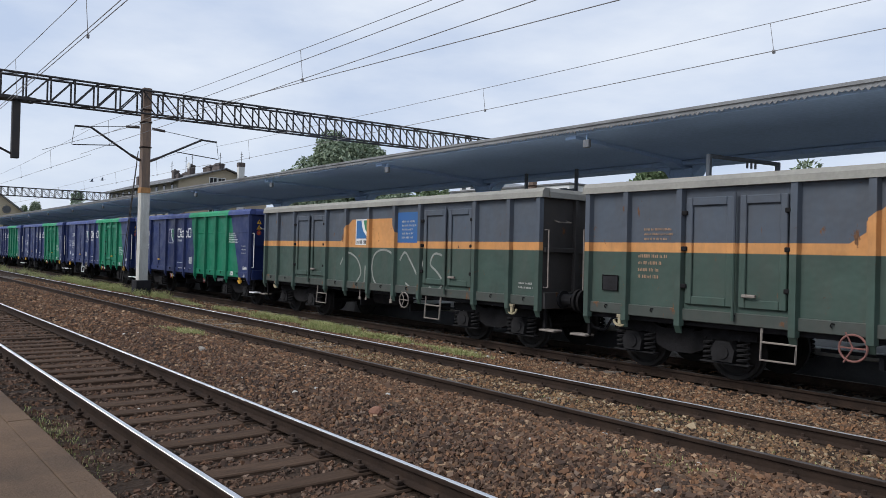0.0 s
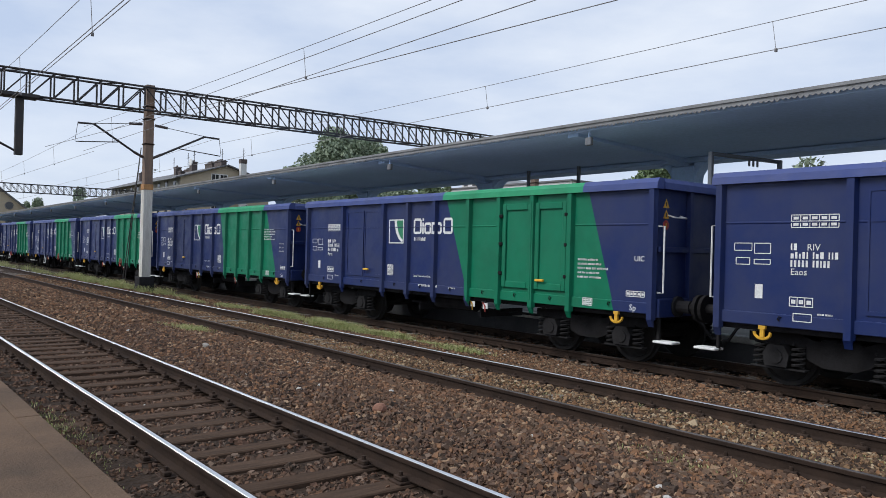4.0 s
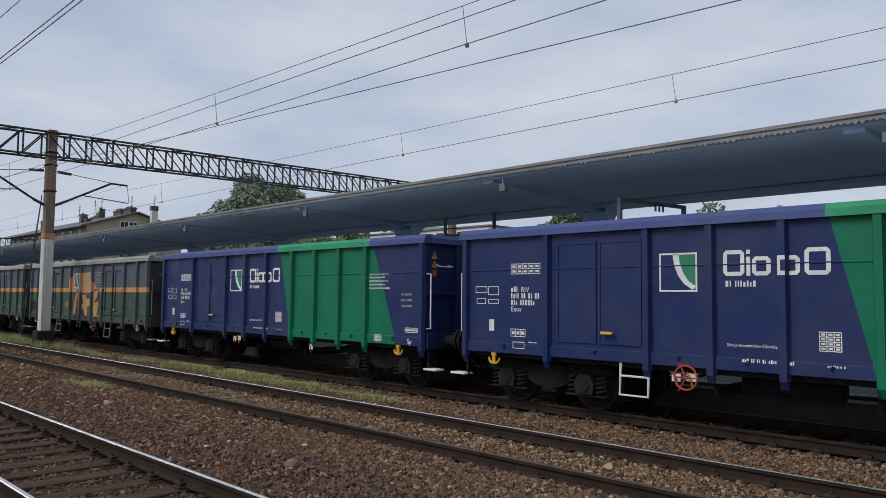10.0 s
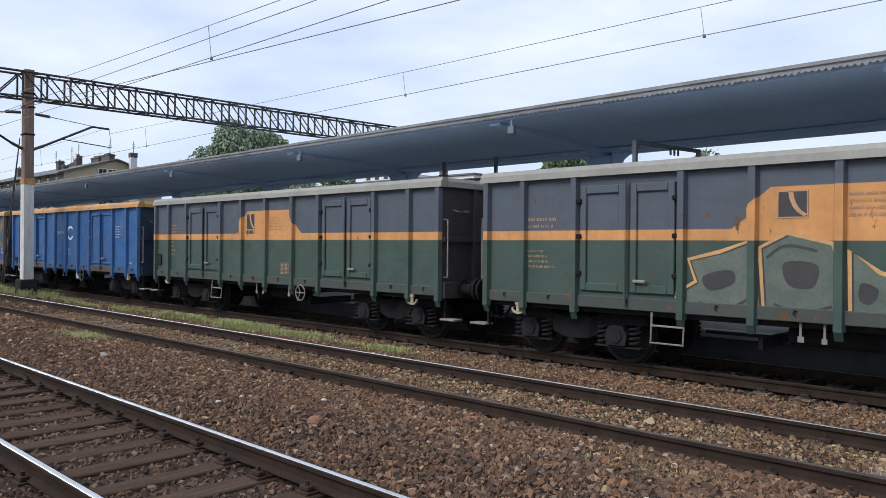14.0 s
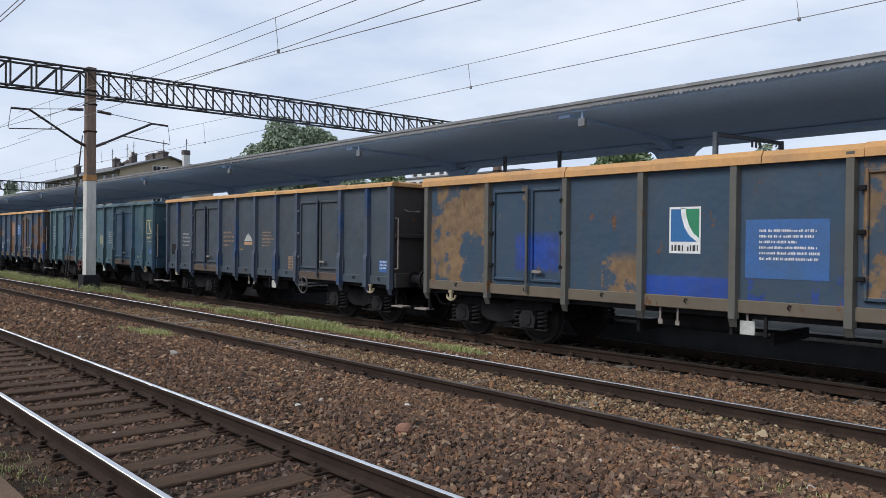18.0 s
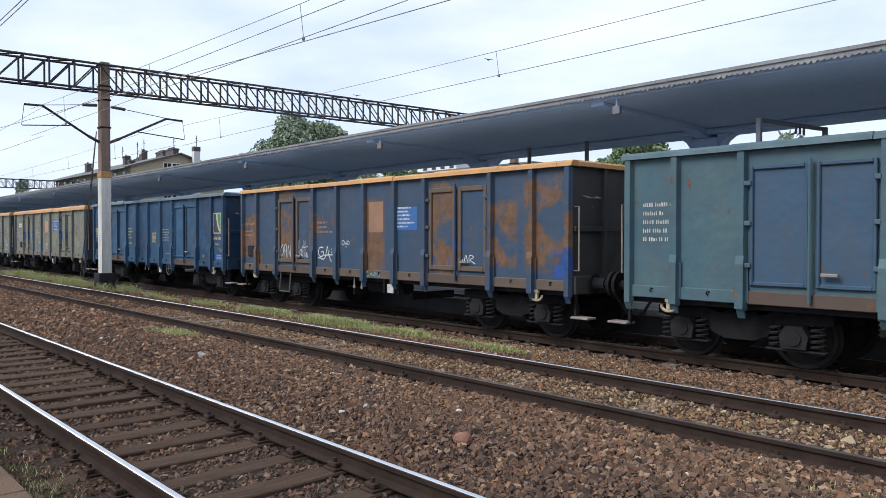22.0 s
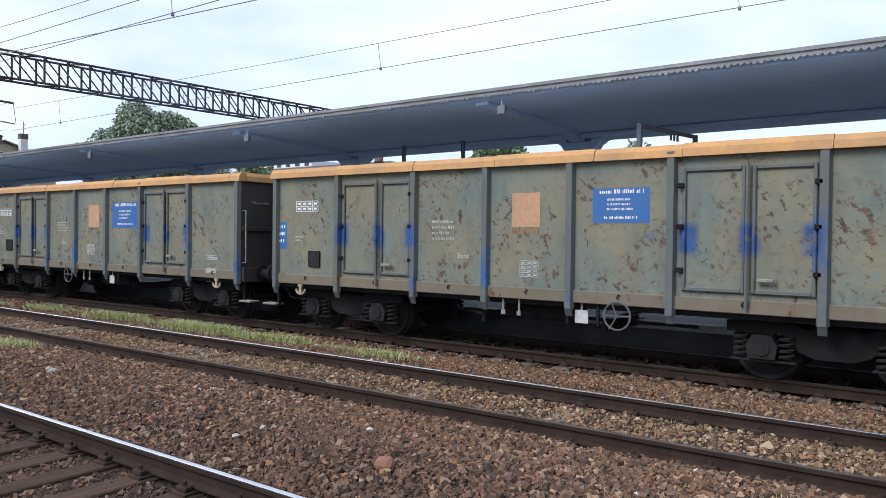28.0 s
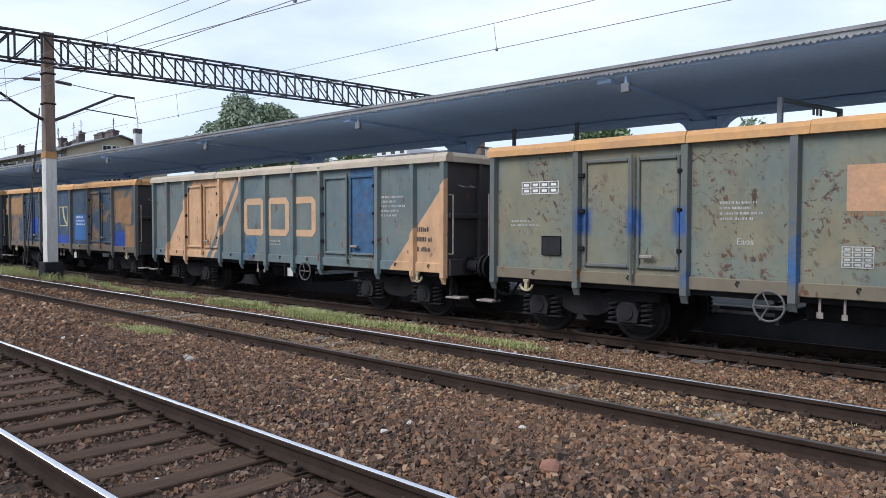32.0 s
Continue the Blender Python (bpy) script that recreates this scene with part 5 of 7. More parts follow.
R_17 = rim_paint("grey_blue_rim", (0.095, 0.145, 0.175), (0.07, 0.105, 0.13))
R_20 = rim_paint("beige_rim", (0.45, 0.37, 0.27), (0.3, 0.26, 0.2))

LBL_ST = "dirty slate and green open freight wagon with orange stripe"
LBL_BG = "clean navy blue open freight wagon with a green field"
for k in (-1, 0, 9, 10, 11):
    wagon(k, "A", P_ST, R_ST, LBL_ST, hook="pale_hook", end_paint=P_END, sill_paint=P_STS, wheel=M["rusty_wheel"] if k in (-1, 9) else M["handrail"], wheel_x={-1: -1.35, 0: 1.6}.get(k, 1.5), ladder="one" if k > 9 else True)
for k in range(1, 9):
    two = k in (2, 3)
    wagon(k, "D" if two else "C", P_BG2 if two else P_BG1, R_BG2 if two else R_BG1, LBL_BG, end_paint=P_BG2 if two else P_BG1, wheel=M["red_paint"] if k in (4, 5, 6, 7) else M["handrail"], step_mat=M["white_paint"], wheel_x={2: -1.4, 7: -1.4, 5: 1.83, 6: 1.83}.get(k), ladder=k in (2, 6, 7))
wagon(12, "A", P_BLUE12, R_TAN, "bright blue open freight wagon with tan rim", wheel=M["dull_wheel"], wheel_x=1.5, hook="pale_hook", ladder=False, end_paint=P_12END, sill_paint=P_12S)
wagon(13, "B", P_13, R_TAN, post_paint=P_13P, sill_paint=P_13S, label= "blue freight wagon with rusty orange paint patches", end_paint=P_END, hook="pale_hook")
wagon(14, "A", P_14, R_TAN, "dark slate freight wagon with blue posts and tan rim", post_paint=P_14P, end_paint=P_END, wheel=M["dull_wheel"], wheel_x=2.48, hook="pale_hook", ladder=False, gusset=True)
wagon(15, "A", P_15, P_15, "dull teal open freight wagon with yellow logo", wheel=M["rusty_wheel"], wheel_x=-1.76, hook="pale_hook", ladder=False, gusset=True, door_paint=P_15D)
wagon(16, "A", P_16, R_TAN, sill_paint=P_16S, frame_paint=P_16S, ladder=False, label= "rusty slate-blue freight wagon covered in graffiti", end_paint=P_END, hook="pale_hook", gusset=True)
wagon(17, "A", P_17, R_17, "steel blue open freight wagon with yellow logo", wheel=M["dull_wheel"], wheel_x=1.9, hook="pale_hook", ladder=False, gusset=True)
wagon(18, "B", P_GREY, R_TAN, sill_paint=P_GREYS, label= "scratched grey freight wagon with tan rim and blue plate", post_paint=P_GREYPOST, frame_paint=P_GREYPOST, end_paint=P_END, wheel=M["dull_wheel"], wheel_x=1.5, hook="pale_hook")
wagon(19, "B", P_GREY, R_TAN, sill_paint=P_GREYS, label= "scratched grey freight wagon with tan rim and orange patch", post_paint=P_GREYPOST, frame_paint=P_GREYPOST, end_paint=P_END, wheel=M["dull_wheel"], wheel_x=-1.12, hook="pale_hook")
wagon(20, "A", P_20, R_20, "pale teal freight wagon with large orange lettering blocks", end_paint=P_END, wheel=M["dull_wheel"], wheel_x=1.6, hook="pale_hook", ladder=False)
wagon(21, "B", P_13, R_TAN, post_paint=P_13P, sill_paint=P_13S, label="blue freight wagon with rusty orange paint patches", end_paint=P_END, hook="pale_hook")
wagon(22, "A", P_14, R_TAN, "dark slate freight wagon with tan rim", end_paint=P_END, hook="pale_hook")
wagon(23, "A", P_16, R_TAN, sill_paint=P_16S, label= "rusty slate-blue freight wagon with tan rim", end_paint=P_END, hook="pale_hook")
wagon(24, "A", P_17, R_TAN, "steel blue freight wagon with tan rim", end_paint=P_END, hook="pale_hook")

# ---- beyond the island platform ----
wall = thing("retaining_wall", "rough grey stone retaining wall with mossy foot", "wall", kind="structure")
rw = random.Random(21)
blk = [Geo().box(-0.44, 0.44, -0.2, 0.2, -0.18, 0.18, 0.03).mesh("stone_block", M["concrete_grey"]), Geo().box(-0.30, 0.30, -0.2, 0.2, -0.18, 0.18, 0.03).mesh("stone_block", M["concrete_grey"])]
for row in range(4):
    x = -24.0 - 0.3 * (row % 2)
    while x < 9.0 and row < 4:
        i = rw.choice((0, 1))
        half = (0.44, 0.30)[i]
        o = part("stone_block", blk[i], M["concrete_grey"], wall)
        o.location = (x + half, 36.0 + rw.uniform(-0.04, 0.04), -0.25 + 0.37 * row)
        x += 2 * half + 0.02
part("wall_core", Geo().box(-150, 60, 36.05, 36.5, -0.45, 1.04), M["concrete_grey"], wall)
part("terrace", Geo().box(-150, 60, 36.5, 70, -0.44, 0.5), M["asphalt"], wall, "raised parking terrace")


def car(x, y, z, col, label):
    c = thing("parked_car", label, "car", "parked cars", at=(x, y, z))
    paint = simple("car_paint", col, 0.3, 0.1, tuple(v * 0.85 for v in col), 1, 10, 0)
    side = [(-2.1, 0.30), (2.1, 0.30), (2.15, 0.75), (1.45, 0.88), (0.75, 1.40), (-0.9, 1.45), (-1.75, 0.98), (-2.12, 0.85)]
    part("body", Geo().prism(side, 1, -0.85, 0.85), paint, c)
    part("side_window", Geo().prism([(0.62, 1.30), (1.2, 0.92), (-1.5, 0.96), (-0.85, 1.34)], 1, -0.858, -0.852), M["glass_dark"], c)
    part("rear_window", Geo().box(-1.62, -1.56, -0.6, 0.6, 1.05, 1.1), M["glass_dark"], c)
    for wx in (-1.3, 1.3):
        for s in (-1, 1):
            wh = part("wheel", Geo().tube([(wx, s * 0.70, 0.31), (wx, s * 0.87, 0.31)], 0.31, 16), M["black_iron"], c)
            part("rim", Geo().tube([(wx, s * 0.86, 0.31), (wx, s * 0.88, 0.31)], 0.19, 12), M["steel_grey"], wh)


for x, col, lab in ((-7.6, (0.42, 0.44, 0.46), "silver hatchback parked behind the stone wall"), (-12.6, (0.45, 0.46, 0.48), "silver saloon parked behind the stone wall"), (-3.0, (0.36, 0.37, 0.38), "grey car parked behind the stone wall"), (-17.6, (0.40, 0.04, 0.05), "red car parked behind the stone wall"), (-23.0, (0.5, 0.5, 0.5), "white car parked behind the stone wall")):
    car(x, 40.0, 0.5, col, lab)


def apartment(x0, x1, y, h, floors, label, bays, attic=None):
    a = thing("apartment_block", label, "apartment block", at=(x0, y, 0.4))
    w = x1 - x0
    part("wall", Geo().box(0, w, 0, 12, -0.85, h), M["white_wall"], a)
    part("roof", Geo().box(-0.3, w + 0.3, -0.3, 12.3, h, h + 0.35, 0.05), M["roof_grey"], a)
    if attic:
        p = part("attic_storey", Geo().box(attic[0], attic[1], 0.6, 9, h + 0.35, h + 1.75, 0.05), M["white_wall"], a)
        for i in range(4):
            wx = attic[0] + (attic[1] - attic[0]) * (i + 0.5) / 4
            part("attic_window", Geo().box(wx - 0.6, wx + 0.6, 0.55, 0.595, h + 0.6, h + 1.45), M["glass_dark"], p)
    else:
        part("roof_plant", Geo().box(w * 0.5, w * 0.8, 3, 8, h + 0.35, h + 1.9, 0.05), M["plaster_grey"], a)
    fh = h / floors
    for f in range(floors):
        for b in range(bays):
            cx = w * (b + 0.5) / bays
            z = fh * f + fh * 0.3
            wn = part("window", Geo().box(cx - 0.9, cx + 0.9, -0.06, -0.004, z, z + fh * 0.5), M["glass_dark"], a)
            part("sill", Geo().box(cx - 1.0, cx + 1.0, -0.16, -0.004, z - 0.1, z), M["concrete_grey"], wn)
            if b % 2 == 0:
                bl = part("balcony", Geo().box(cx - 1.4, cx + 1.4, -1.3, -0.01, z - 0.45, z - 0.28), M["white_wall"], a)
                part("railing", Geo().box(cx - 1.4, cx + 1.4, -1.3, -1.26, z - 0.28, z + 0.65), M["steel_grey"], bl)


apartment(-20.0, -9.0, 92, 8.0, 3, "white flat-roofed apartment block behind trees", 5)
apartment(-130.0, -88.5, 100, 14.2, 5, "long white apartment block with balconies", 15, (11, 21.5))
yh = thing("yellow_house", "yellow gabled house with round attic windows beside the railway", "house", at=(-159, 14.4, 0))
part("wall", Geo().box(0, 9, 0, 11.2, -0.45, 7.3), M["plaster"], yh)
part("gable", Geo().prism([(0, 7.3), (11.2, 7.3), (5.6, 11.7)], 0, 0.2, 9.0), M["plaster"], yh)
part("roof", Geo().prism([(-0.8, 6.9), (5.6, 12.0), (12.0, 6.9), (12.0, 6.6), (5.6, 11.7), (-0.8, 6.6)], 0, -0.5, 9.6), M["roof_grey"], yh)
for y in (2.5, 8.7):
    rw_ = part("round_window", Geo().prism(arc(y, 7.65, 0.55, 0, 360, 15)[:-1], 0, 9.005, 9.05), M["glass_dark"], yh)
    part("surround", Geo().tube([(9.05, y + 0.62 * math.cos(radians(q)), 7.65 + 0.62 * math.sin(radians(q))) for q in range(0, 360, 24)], 0.09, 5, closed=True), M["roof_grey"], rw_)
for y in (1.6, 4.9, 8.2):
    for z in (1.4, 4.4):
        part("window", Geo().box(9.01, 9.06, y, y + 1.3, z, z + 1.5), M["glass_dark"], yh)


def lamp_post(x, y):
    p = thing("street_lamp", "grey street lamp with a round head", "street lamp", "street lamps", at=(x, y, -0.05))
    part("post", Geo().tube([(0, 0, 0), (0, 0, 5.4)], 0.06, 8, r2=0.04), M["steel_grey"], p)
    part("head", Geo().prism(arc(0.12, 5.46, 0.14, 20, 380, 11)[:-1], 1, -0.12, 0.12), M["steel_grey"], p)


lamp_post(-11.4, 30.0)
rng_b = np.random.default_rng(17)
for x, y, b, w, h, n, mat, lab, s in (
        (-31.5, 45, 0.45, 6.5, 8.0, 9000, "leaf_light", "light green tree behind the platform", 31),
        (-6.5, 52, 0.45, 7.0, 7.5, 9000, "leaf", "dark green tree behind parked cars", 32),
        (-11.5, 49, 0.45, 4.5, 4.6, 6000, "leaf_light", "young light green tree behind parked cars", 33),
        (-16.5, 50, 0.45, 4.0, 4.4, 5000, "leaf_light", "young light green tree behind parked cars", 34),
        (-21.5, 46, 0.45, 4.0, 6.9, 1500, "leaf", "thin green tree behind the platform", 35),
        (-2.0, 46, 0.45, 6.0, 6.0, 7000, "leaf_light", "bushy green tree behind the wall", 36),
        (-57.0, 45, 0.45, 7.0, 7.6, 7000, "leaf_light", "light green tree behind the platform", 37),
        (-66.0, 46, 0.45, 9.0, 7.4, 8000, "leaf", "broad green tree behind the platform", 38),
        (-79.0, 45, 0.45, 8.0, 7.7, 7000, "leaf", "broad green tree behind the platform", 39),
        (-168.0, 40, -0.45, 9.0, 7.5, 5000, "leaf", "distant dark green tree beside the railway", 40),
        (-150.0, 52, -0.45, 10.0, 8.6, 5000, "leaf", "distant dark green tree beside the railway", 41),
        (-153.0, 27.4, -0.45, 5.2, 9.6, 5000, "leaf", "rounded green tree beside a yellow house", 51),
        (-111.0, 25.4, -0.45, 3.4, 8.7, 3000, "leaf", "slim green tree behind the canopy", 52)):
    tree("tree", x, y, b, crown_of(rng_b, w, w * 0.9, h * 0.25, h, 20), n, 0.20, mat, lab, s, 0.16)
grass_back = Geo().box(-150, 60, 23.0, 35.7, -0.46, -0.05)
tagged(new("verge", grass_back.mesh("verge", M["earth"])), "rough grass verge below the stone wall", "verge", kind="structure")

# ---- pigeons crossing the sky ----
M["feather"] = simple("grey_pigeon_feathers", (0.10, 0.105, 0.12), 0.8, 0, (0.05, 0.052, 0.06), 12, 60, 0.1)
FLOCK = []


def pigeon(rows, label, start=11.0):
    """A bird that flies along +x of its own space; rows of seconds and place."""
    b = thing("pigeon", label, "bird", "pigeons in flight", at=rows[0][1])
    body = Geo().tube([(-0.16, 0, 0.0), (-0.08, 0, 0.0), (0.04, 0, 0.0), (0.12, 0, 0.01), (0.17, 0, 0.02)], 0.02, 8)
    ring = [0.02, 0.048, 0.055, 0.036, 0.012]
    body.v = [(x, y * ring[i // 8] / 0.02, (z - 0.005) * ring[i // 8] / 0.02) for i, (x, y, z) in enumerate(body.v)]
    part("body", body, M["feather"], b)
    part("tail", Geo().prism([(-0.14, -0.02), (-0.14, 0.02), (-0.27, 0.055), (-0.27, -0.055)], 2, -0.006, 0.002), M["feather"], b)
    part("head", Geo().tube([(0.14, 0, 0.02), (0.17, 0, 0.035), (0.21, 0, 0.03), (0.235, 0, 0.022)], 0.028, 7, r2=0.006), M["feather"], b)
    wings = []
    for s in (-1, 1):
        g = Geo().prism([(0.08, 0), (-0.06, 0), (-0.10, s * 0.16), (-0.13, s * 0.33), (-0.04, s * 0.34), (0.07, s * 0.17)], 2, -0.004, 0.004)
        wg = part("wing", g, M["feather"], b)
        wg.location = (0.0, s * 0.035, 0.02)
        wings.append((s, wg))
    FLOCK.append((b, wings, rows, start))


pigeon([(0.0, (-330, 30, 36)), (11.6, (-56, 18.5, 12.6)), (12.6, (-39.9, 17.1, 11.7)), (12.8, (-36.8, 16.8, 11.5)), (13.0, (-33.5, 16.6, 11.2)), (13.2, (-30.2, 16.5, 11.1)), (13.4, (-26.6, 16.6, 10.9)), (13.6, (-22.9, 16.7, 10.5)),
        (14.6, (-5.0, 17.5, 10.6)), (18.0, (50, 25, 16)), (32.0, (260, 60, 40))], "grey pigeon flying over the gantry with beating wings")
pigeon([(0.0, (-190, 170, 42)), (16.6, (-15.5, 36.0, 9.4)), (17.5, (-11.65, 27.3, 9.63)), (17.7, (-10.8, 25.3, 9.8)), (18.4, (-8.0, 18.5, 11.0)), (20.5, (4.0, -6.0, 14.0)), (32.0, (60, -150, 36))], "grey pigeon gliding over the canopy roof")
pigeon([(0.0, (-77.5, 19.05, 7.93)), (0.2, (-77.7, 18.1, 7.71)), (0.4, (-77.9, 17.1, 7.50)), (0.6, (-78.1, 16.1, 7.46)), (0.8, (-78.3, 15.3, 7.57)), (1.0, (-78.4, 14.6, 7.75)), (1.5, (-78.6, 13.1, 8.67)), (2.0, (-78.4, 14.15, 8.95)), (2.5, (-78.1, 15.5, 9.15)), (3.0, (-77.5, 18.2, 9.33)), (3.5, (-76.7, 21.4, 9.35)),
        (4.3, (-75.0, 27.0, 8.3)), (5.3, (-64.0, 43.0, 3.0)), (32.0, (-40.0, 300.0, 8.0))], "dark pigeon circling over the far platform", 0.0)
pigeon([(0.0, (-79.1, 20.4, 8.26)), (0.2, (-79.4, 19.3, 7.97)), (0.4, (-79.7, 18.1, 7.68)), (0.6, (-80.0, 16.9, 7.62)), (0.8, (-80.2, 15.9, 7.85)), (1.0, (-80.3, 15.0, 8.1)), (1.5, (-80.7, 11.9, 9.5)), (2.5, (-84.0, 3.0, 12.0)), (32.0, (-180.0, -240.0, 40.0))], "dark pigeon turning away beside another", 0.0)
pigeon([(0.0, (240, -90, 32)), (18.9, (-7.1, 18.7, 14.2)), (20.4, (-30.4, 28.5, 14.3)), (20.8, (-36.7, 31.0, 14.4)), (21.2, (-42.8, 33.3, 14.5)), (21.6, (-48.8, 35.7, 14.2)), (23.6, (-78.8, 47.7, 13.2)), (32.0, (-200, 96, 9.2))], "grey pigeon flying away over the canopy", 20.0)
pigeon([(0.0, (200, -110, 32)), (18.9, (-3.2, 19.4, 11.0)), (20.4, (-20.5, 31.4, 13.0)), (20.8, (-25.2, 34.5, 14.0)), (21.2, (-30.5, 37.3, 14.5)), (21.6, (-36.3, 39.4, 14.8)), (22.0, (-42.1, 41.2, 15.2)), (24.0, (-71.1, 49.2, 17.2)), (32.0, (-187, 81, 25))], "grey pigeon following another over the canopy", 20.0)

# ---- markings, plates and paint patches on the wagons ----
M["tan_paint"] = simple("pale_tan_overpaint", (0.50, 0.34, 0.19), 0.7, 0, (0.40, 0.26, 0.14), 2, 30, 0.2)
M["rust_orange"] = simple("rusty_orange_paint", (0.33, 0.18, 0.075), 0.8, 0, (0.20, 0.105, 0.05), 2.5, 25, 0.4)
M["orange_worn"] = simple("faded_orange_paint", (0.55, 0.29, 0.15), 0.7, 0, (0.36, 0.22, 0.13), 2.5, 20, 0.2)
M["blue_worn"] = simple("worn_blue_paint", (0.03, 0.115, 0.33), 0.6, 0, (0.04, 0.10, 0.22), 2.5, 20, 0.2)
M["graffiti_orange"] = simple("graffiti_orange_spray", (0.60, 0.33, 0.12), 0.6, 0, (0.46, 0.26, 0.11), 2.5, 20, 0.1)
M["graffiti_dark"] = simple("graffiti_dark_outline", (0.05, 0.042, 0.04), 0.6, 0, (0.03, 0.03, 0.03), 3, 20, 0)
M["brown_overpaint"] = simple("tan_brown_overpaint", (0.30, 0.165, 0.095), 0.7, 0, (0.22, 0.12, 0.07), 2, 30, 0.2)
M["dull_purple"] = simple("dull_purple_paint", (0.040, 0.038, 0.085), 0.6, 0, (0.03, 0.03, 0.06), 3, 20, 0)
M["graffiti_white"] = simple("graffiti_white_spray", (0.62, 0.66, 0.64), 0.6, 0, (0.45, 0.5, 0.5), 5, 20, 0)
M["graffiti_cyan"] = simple("graffiti_cyan_spray", (0.16, 0.42, 0.55), 0.6, 0, (0.10, 0.30, 0.42), 5, 20, 0)
M["graffiti_red"] = simple("graffiti_red_spray", (0.22, 0.075, 0.06), 0.6, 0, (0.14, 0.06, 0.05), 5, 20, 0)
M["graffiti_silver"] = simple("graffiti_silver_spray", (0.125, 0.145, 0.115), 0.6, 0.0, (0.075, 0.098, 0.078), 2.5, 20, 0.1)
M["yellow_line"] = simple("pale_yellow_stencil", (0.58, 0.50, 0.24), 0.6, 0, (0.40, 0.36, 0.2), 6, 30, 0)
M["srr_orange"] = simple("faded_peach_paint", (0.55, 0.34, 0.19), 0.7, 0, (0.42, 0.27, 0.16), 3, 25, 0.1)
M["logo_green"] = simple("emblem_green", (0.02, 0.22, 0.10), 0.5, 0, (0.02, 0.17, 0.08), 3, 25, 0)
M["logo_blue"] = simple("emblem_blue", (0.02, 0.14, 0.36), 0.5, 0, (0.02, 0.11, 0.28), 3, 25, 0)


def plate_box(k, x0, x1, z0, z1, mat, name, label="", dy=0.0):
    y = YP - 0.004 + dy
    if name in ("rust_patch", "blue_dab", "blue_patch"):
        rng = random.Random(int((x0 + 20) * 1000) + k)
        pts = []
        for ax, az, bx, bz in ((x0, z0, x1, z0), (x1, z0, x1, z1), (x1, z1, x0, z1), (x0, z1, x0, z0)):
            for i in range(4):
                u = i / 4
                pts.append((ax + (bx - ax) * u + rng.uniform(-0.05, 0.05), az + (bz - az) * u + rng.uniform(-0.05, 0.05)))
        g = Geo().prism(pts, 1, y, y + 0.003)
    else:
        g = Geo().prism([(x0, z0), (x1, z0), (x1, z1), (x0, z1)], 1, y - (0.02 if name == "label_holder" else 0), y + 0.003)
    p = part(name, g, M[mat], WAGONS[k], label)
    if name == "label_holder":
        part("holder_frame", Geo().tube([(x0, y - 0.02, z0), (x1, y - 0.02, z0), (x1, y - 0.02, z1), (x0, y - 0.02, z1)], 0.012, 5, closed=True), M["bogie"], p)


def bars_box(k, x0, x1, z0, z1, rows, mat, dy=0.0):
    dy -= SILL if z1 < 1.14 else 0.0
    step = (z1 - z0) / rows
    rng = random.Random(int((x0 + 20) * 997) + k)
    lines = [((x1 - x0) * (1.0 if rows == 1 else rng.uniform(0.6, 1.0)), step * (0.66 if rows == 1 else 0.46), step) for _ in range(rows)]
    bars(WAGONS[k], x0, z1, lines, M[mat], "stencil", "", YP - 0.007 + dy, int((z0 + x0 + 30) * 100))


def frame_box(k, x0, x1, z0, z1, mat, cols=1, rows=1):
    g = Geo()
    t, y = 0.012, YP - 0.007 - (SILL if z1 < 1.16 else 0.0)
    for i in range(cols + 1):
        x = x0 + (x1 - x0) * i / cols
        g.box(x - t / 2, x + t / 2, y, y + 0.002, z0, z1)
    for i in range(rows + 1):
        z = z0 + (z1 - z0) * i / rows
        g.box(x0, x1, y - 0.001, y + 0.001, z - t / 2, z + t / 2)
    if cols * rows > 2:
        for i in range(cols):
            for j in range(rows):
                cx, cz = x0 + (x1 - x0) * (i + 0.5) / cols, z0 + (z1 - z0) * (j + 0.5) / rows
                g.box(cx - (x1 - x0) / cols * 0.28, cx + (x1 - x0) / cols * 0.28, y, y + 0.002, cz - (z1 - z0) / rows * 0.22, cz + (z1 - z0) / rows * 0.22)
    part("stencil_frame", g, M[mat], WAGONS[k])


def ring_box(g, x0, x1, z0, z1, t, y):
    """A hollow rectangle with cut corners."""
    c = t * 0.8
    out = [(x0 + c, z0), (x1 - c, z0), (x1, z0 + c), (x1, z1 - c), (x1 - c, z1), (x0 + c, z1), (x0, z1 - c), (x0, z0 + c)]
    inn = [(x0 + t, z0 + t), (x1 - t, z0 + t), (x1 - t, z0 + t), (x1 - t, z1 - t), (x1 - t, z1 - t), (x0 + t, z1 - t), (x0 + t, z1 - t), (x0 + t, z0 + t)]
    for i in range(8):
        j = (i + 1) % 8
        q = [out[i], out[j], inn[j], inn[i]]
        if q[2] == q[3]:
            q = q[:3]
        g.prism(q, 1, y, y + 0.002)


def name_blocks(k, x0, x1, z0, z1, mat, n):
    """A row of plain hollow blocks in place of a painted company name."""
    w = (x1 - x0) / n
    for i in range(n):
        g = Geo()
        a0, a1 = x0 + w * i + w * 0.06, x0 + w * (i + 1) - w * 0.06
        ring_box(g, a0, a1, z0, z1 if i in (0, n - 1) or n == 3 else z0 + (z1 - z0) * 0.74, (z1 - z0) * 0.17, YP - 0.007)
        part("name_block", g, M[mat], WAGONS[k], "plain painted block")


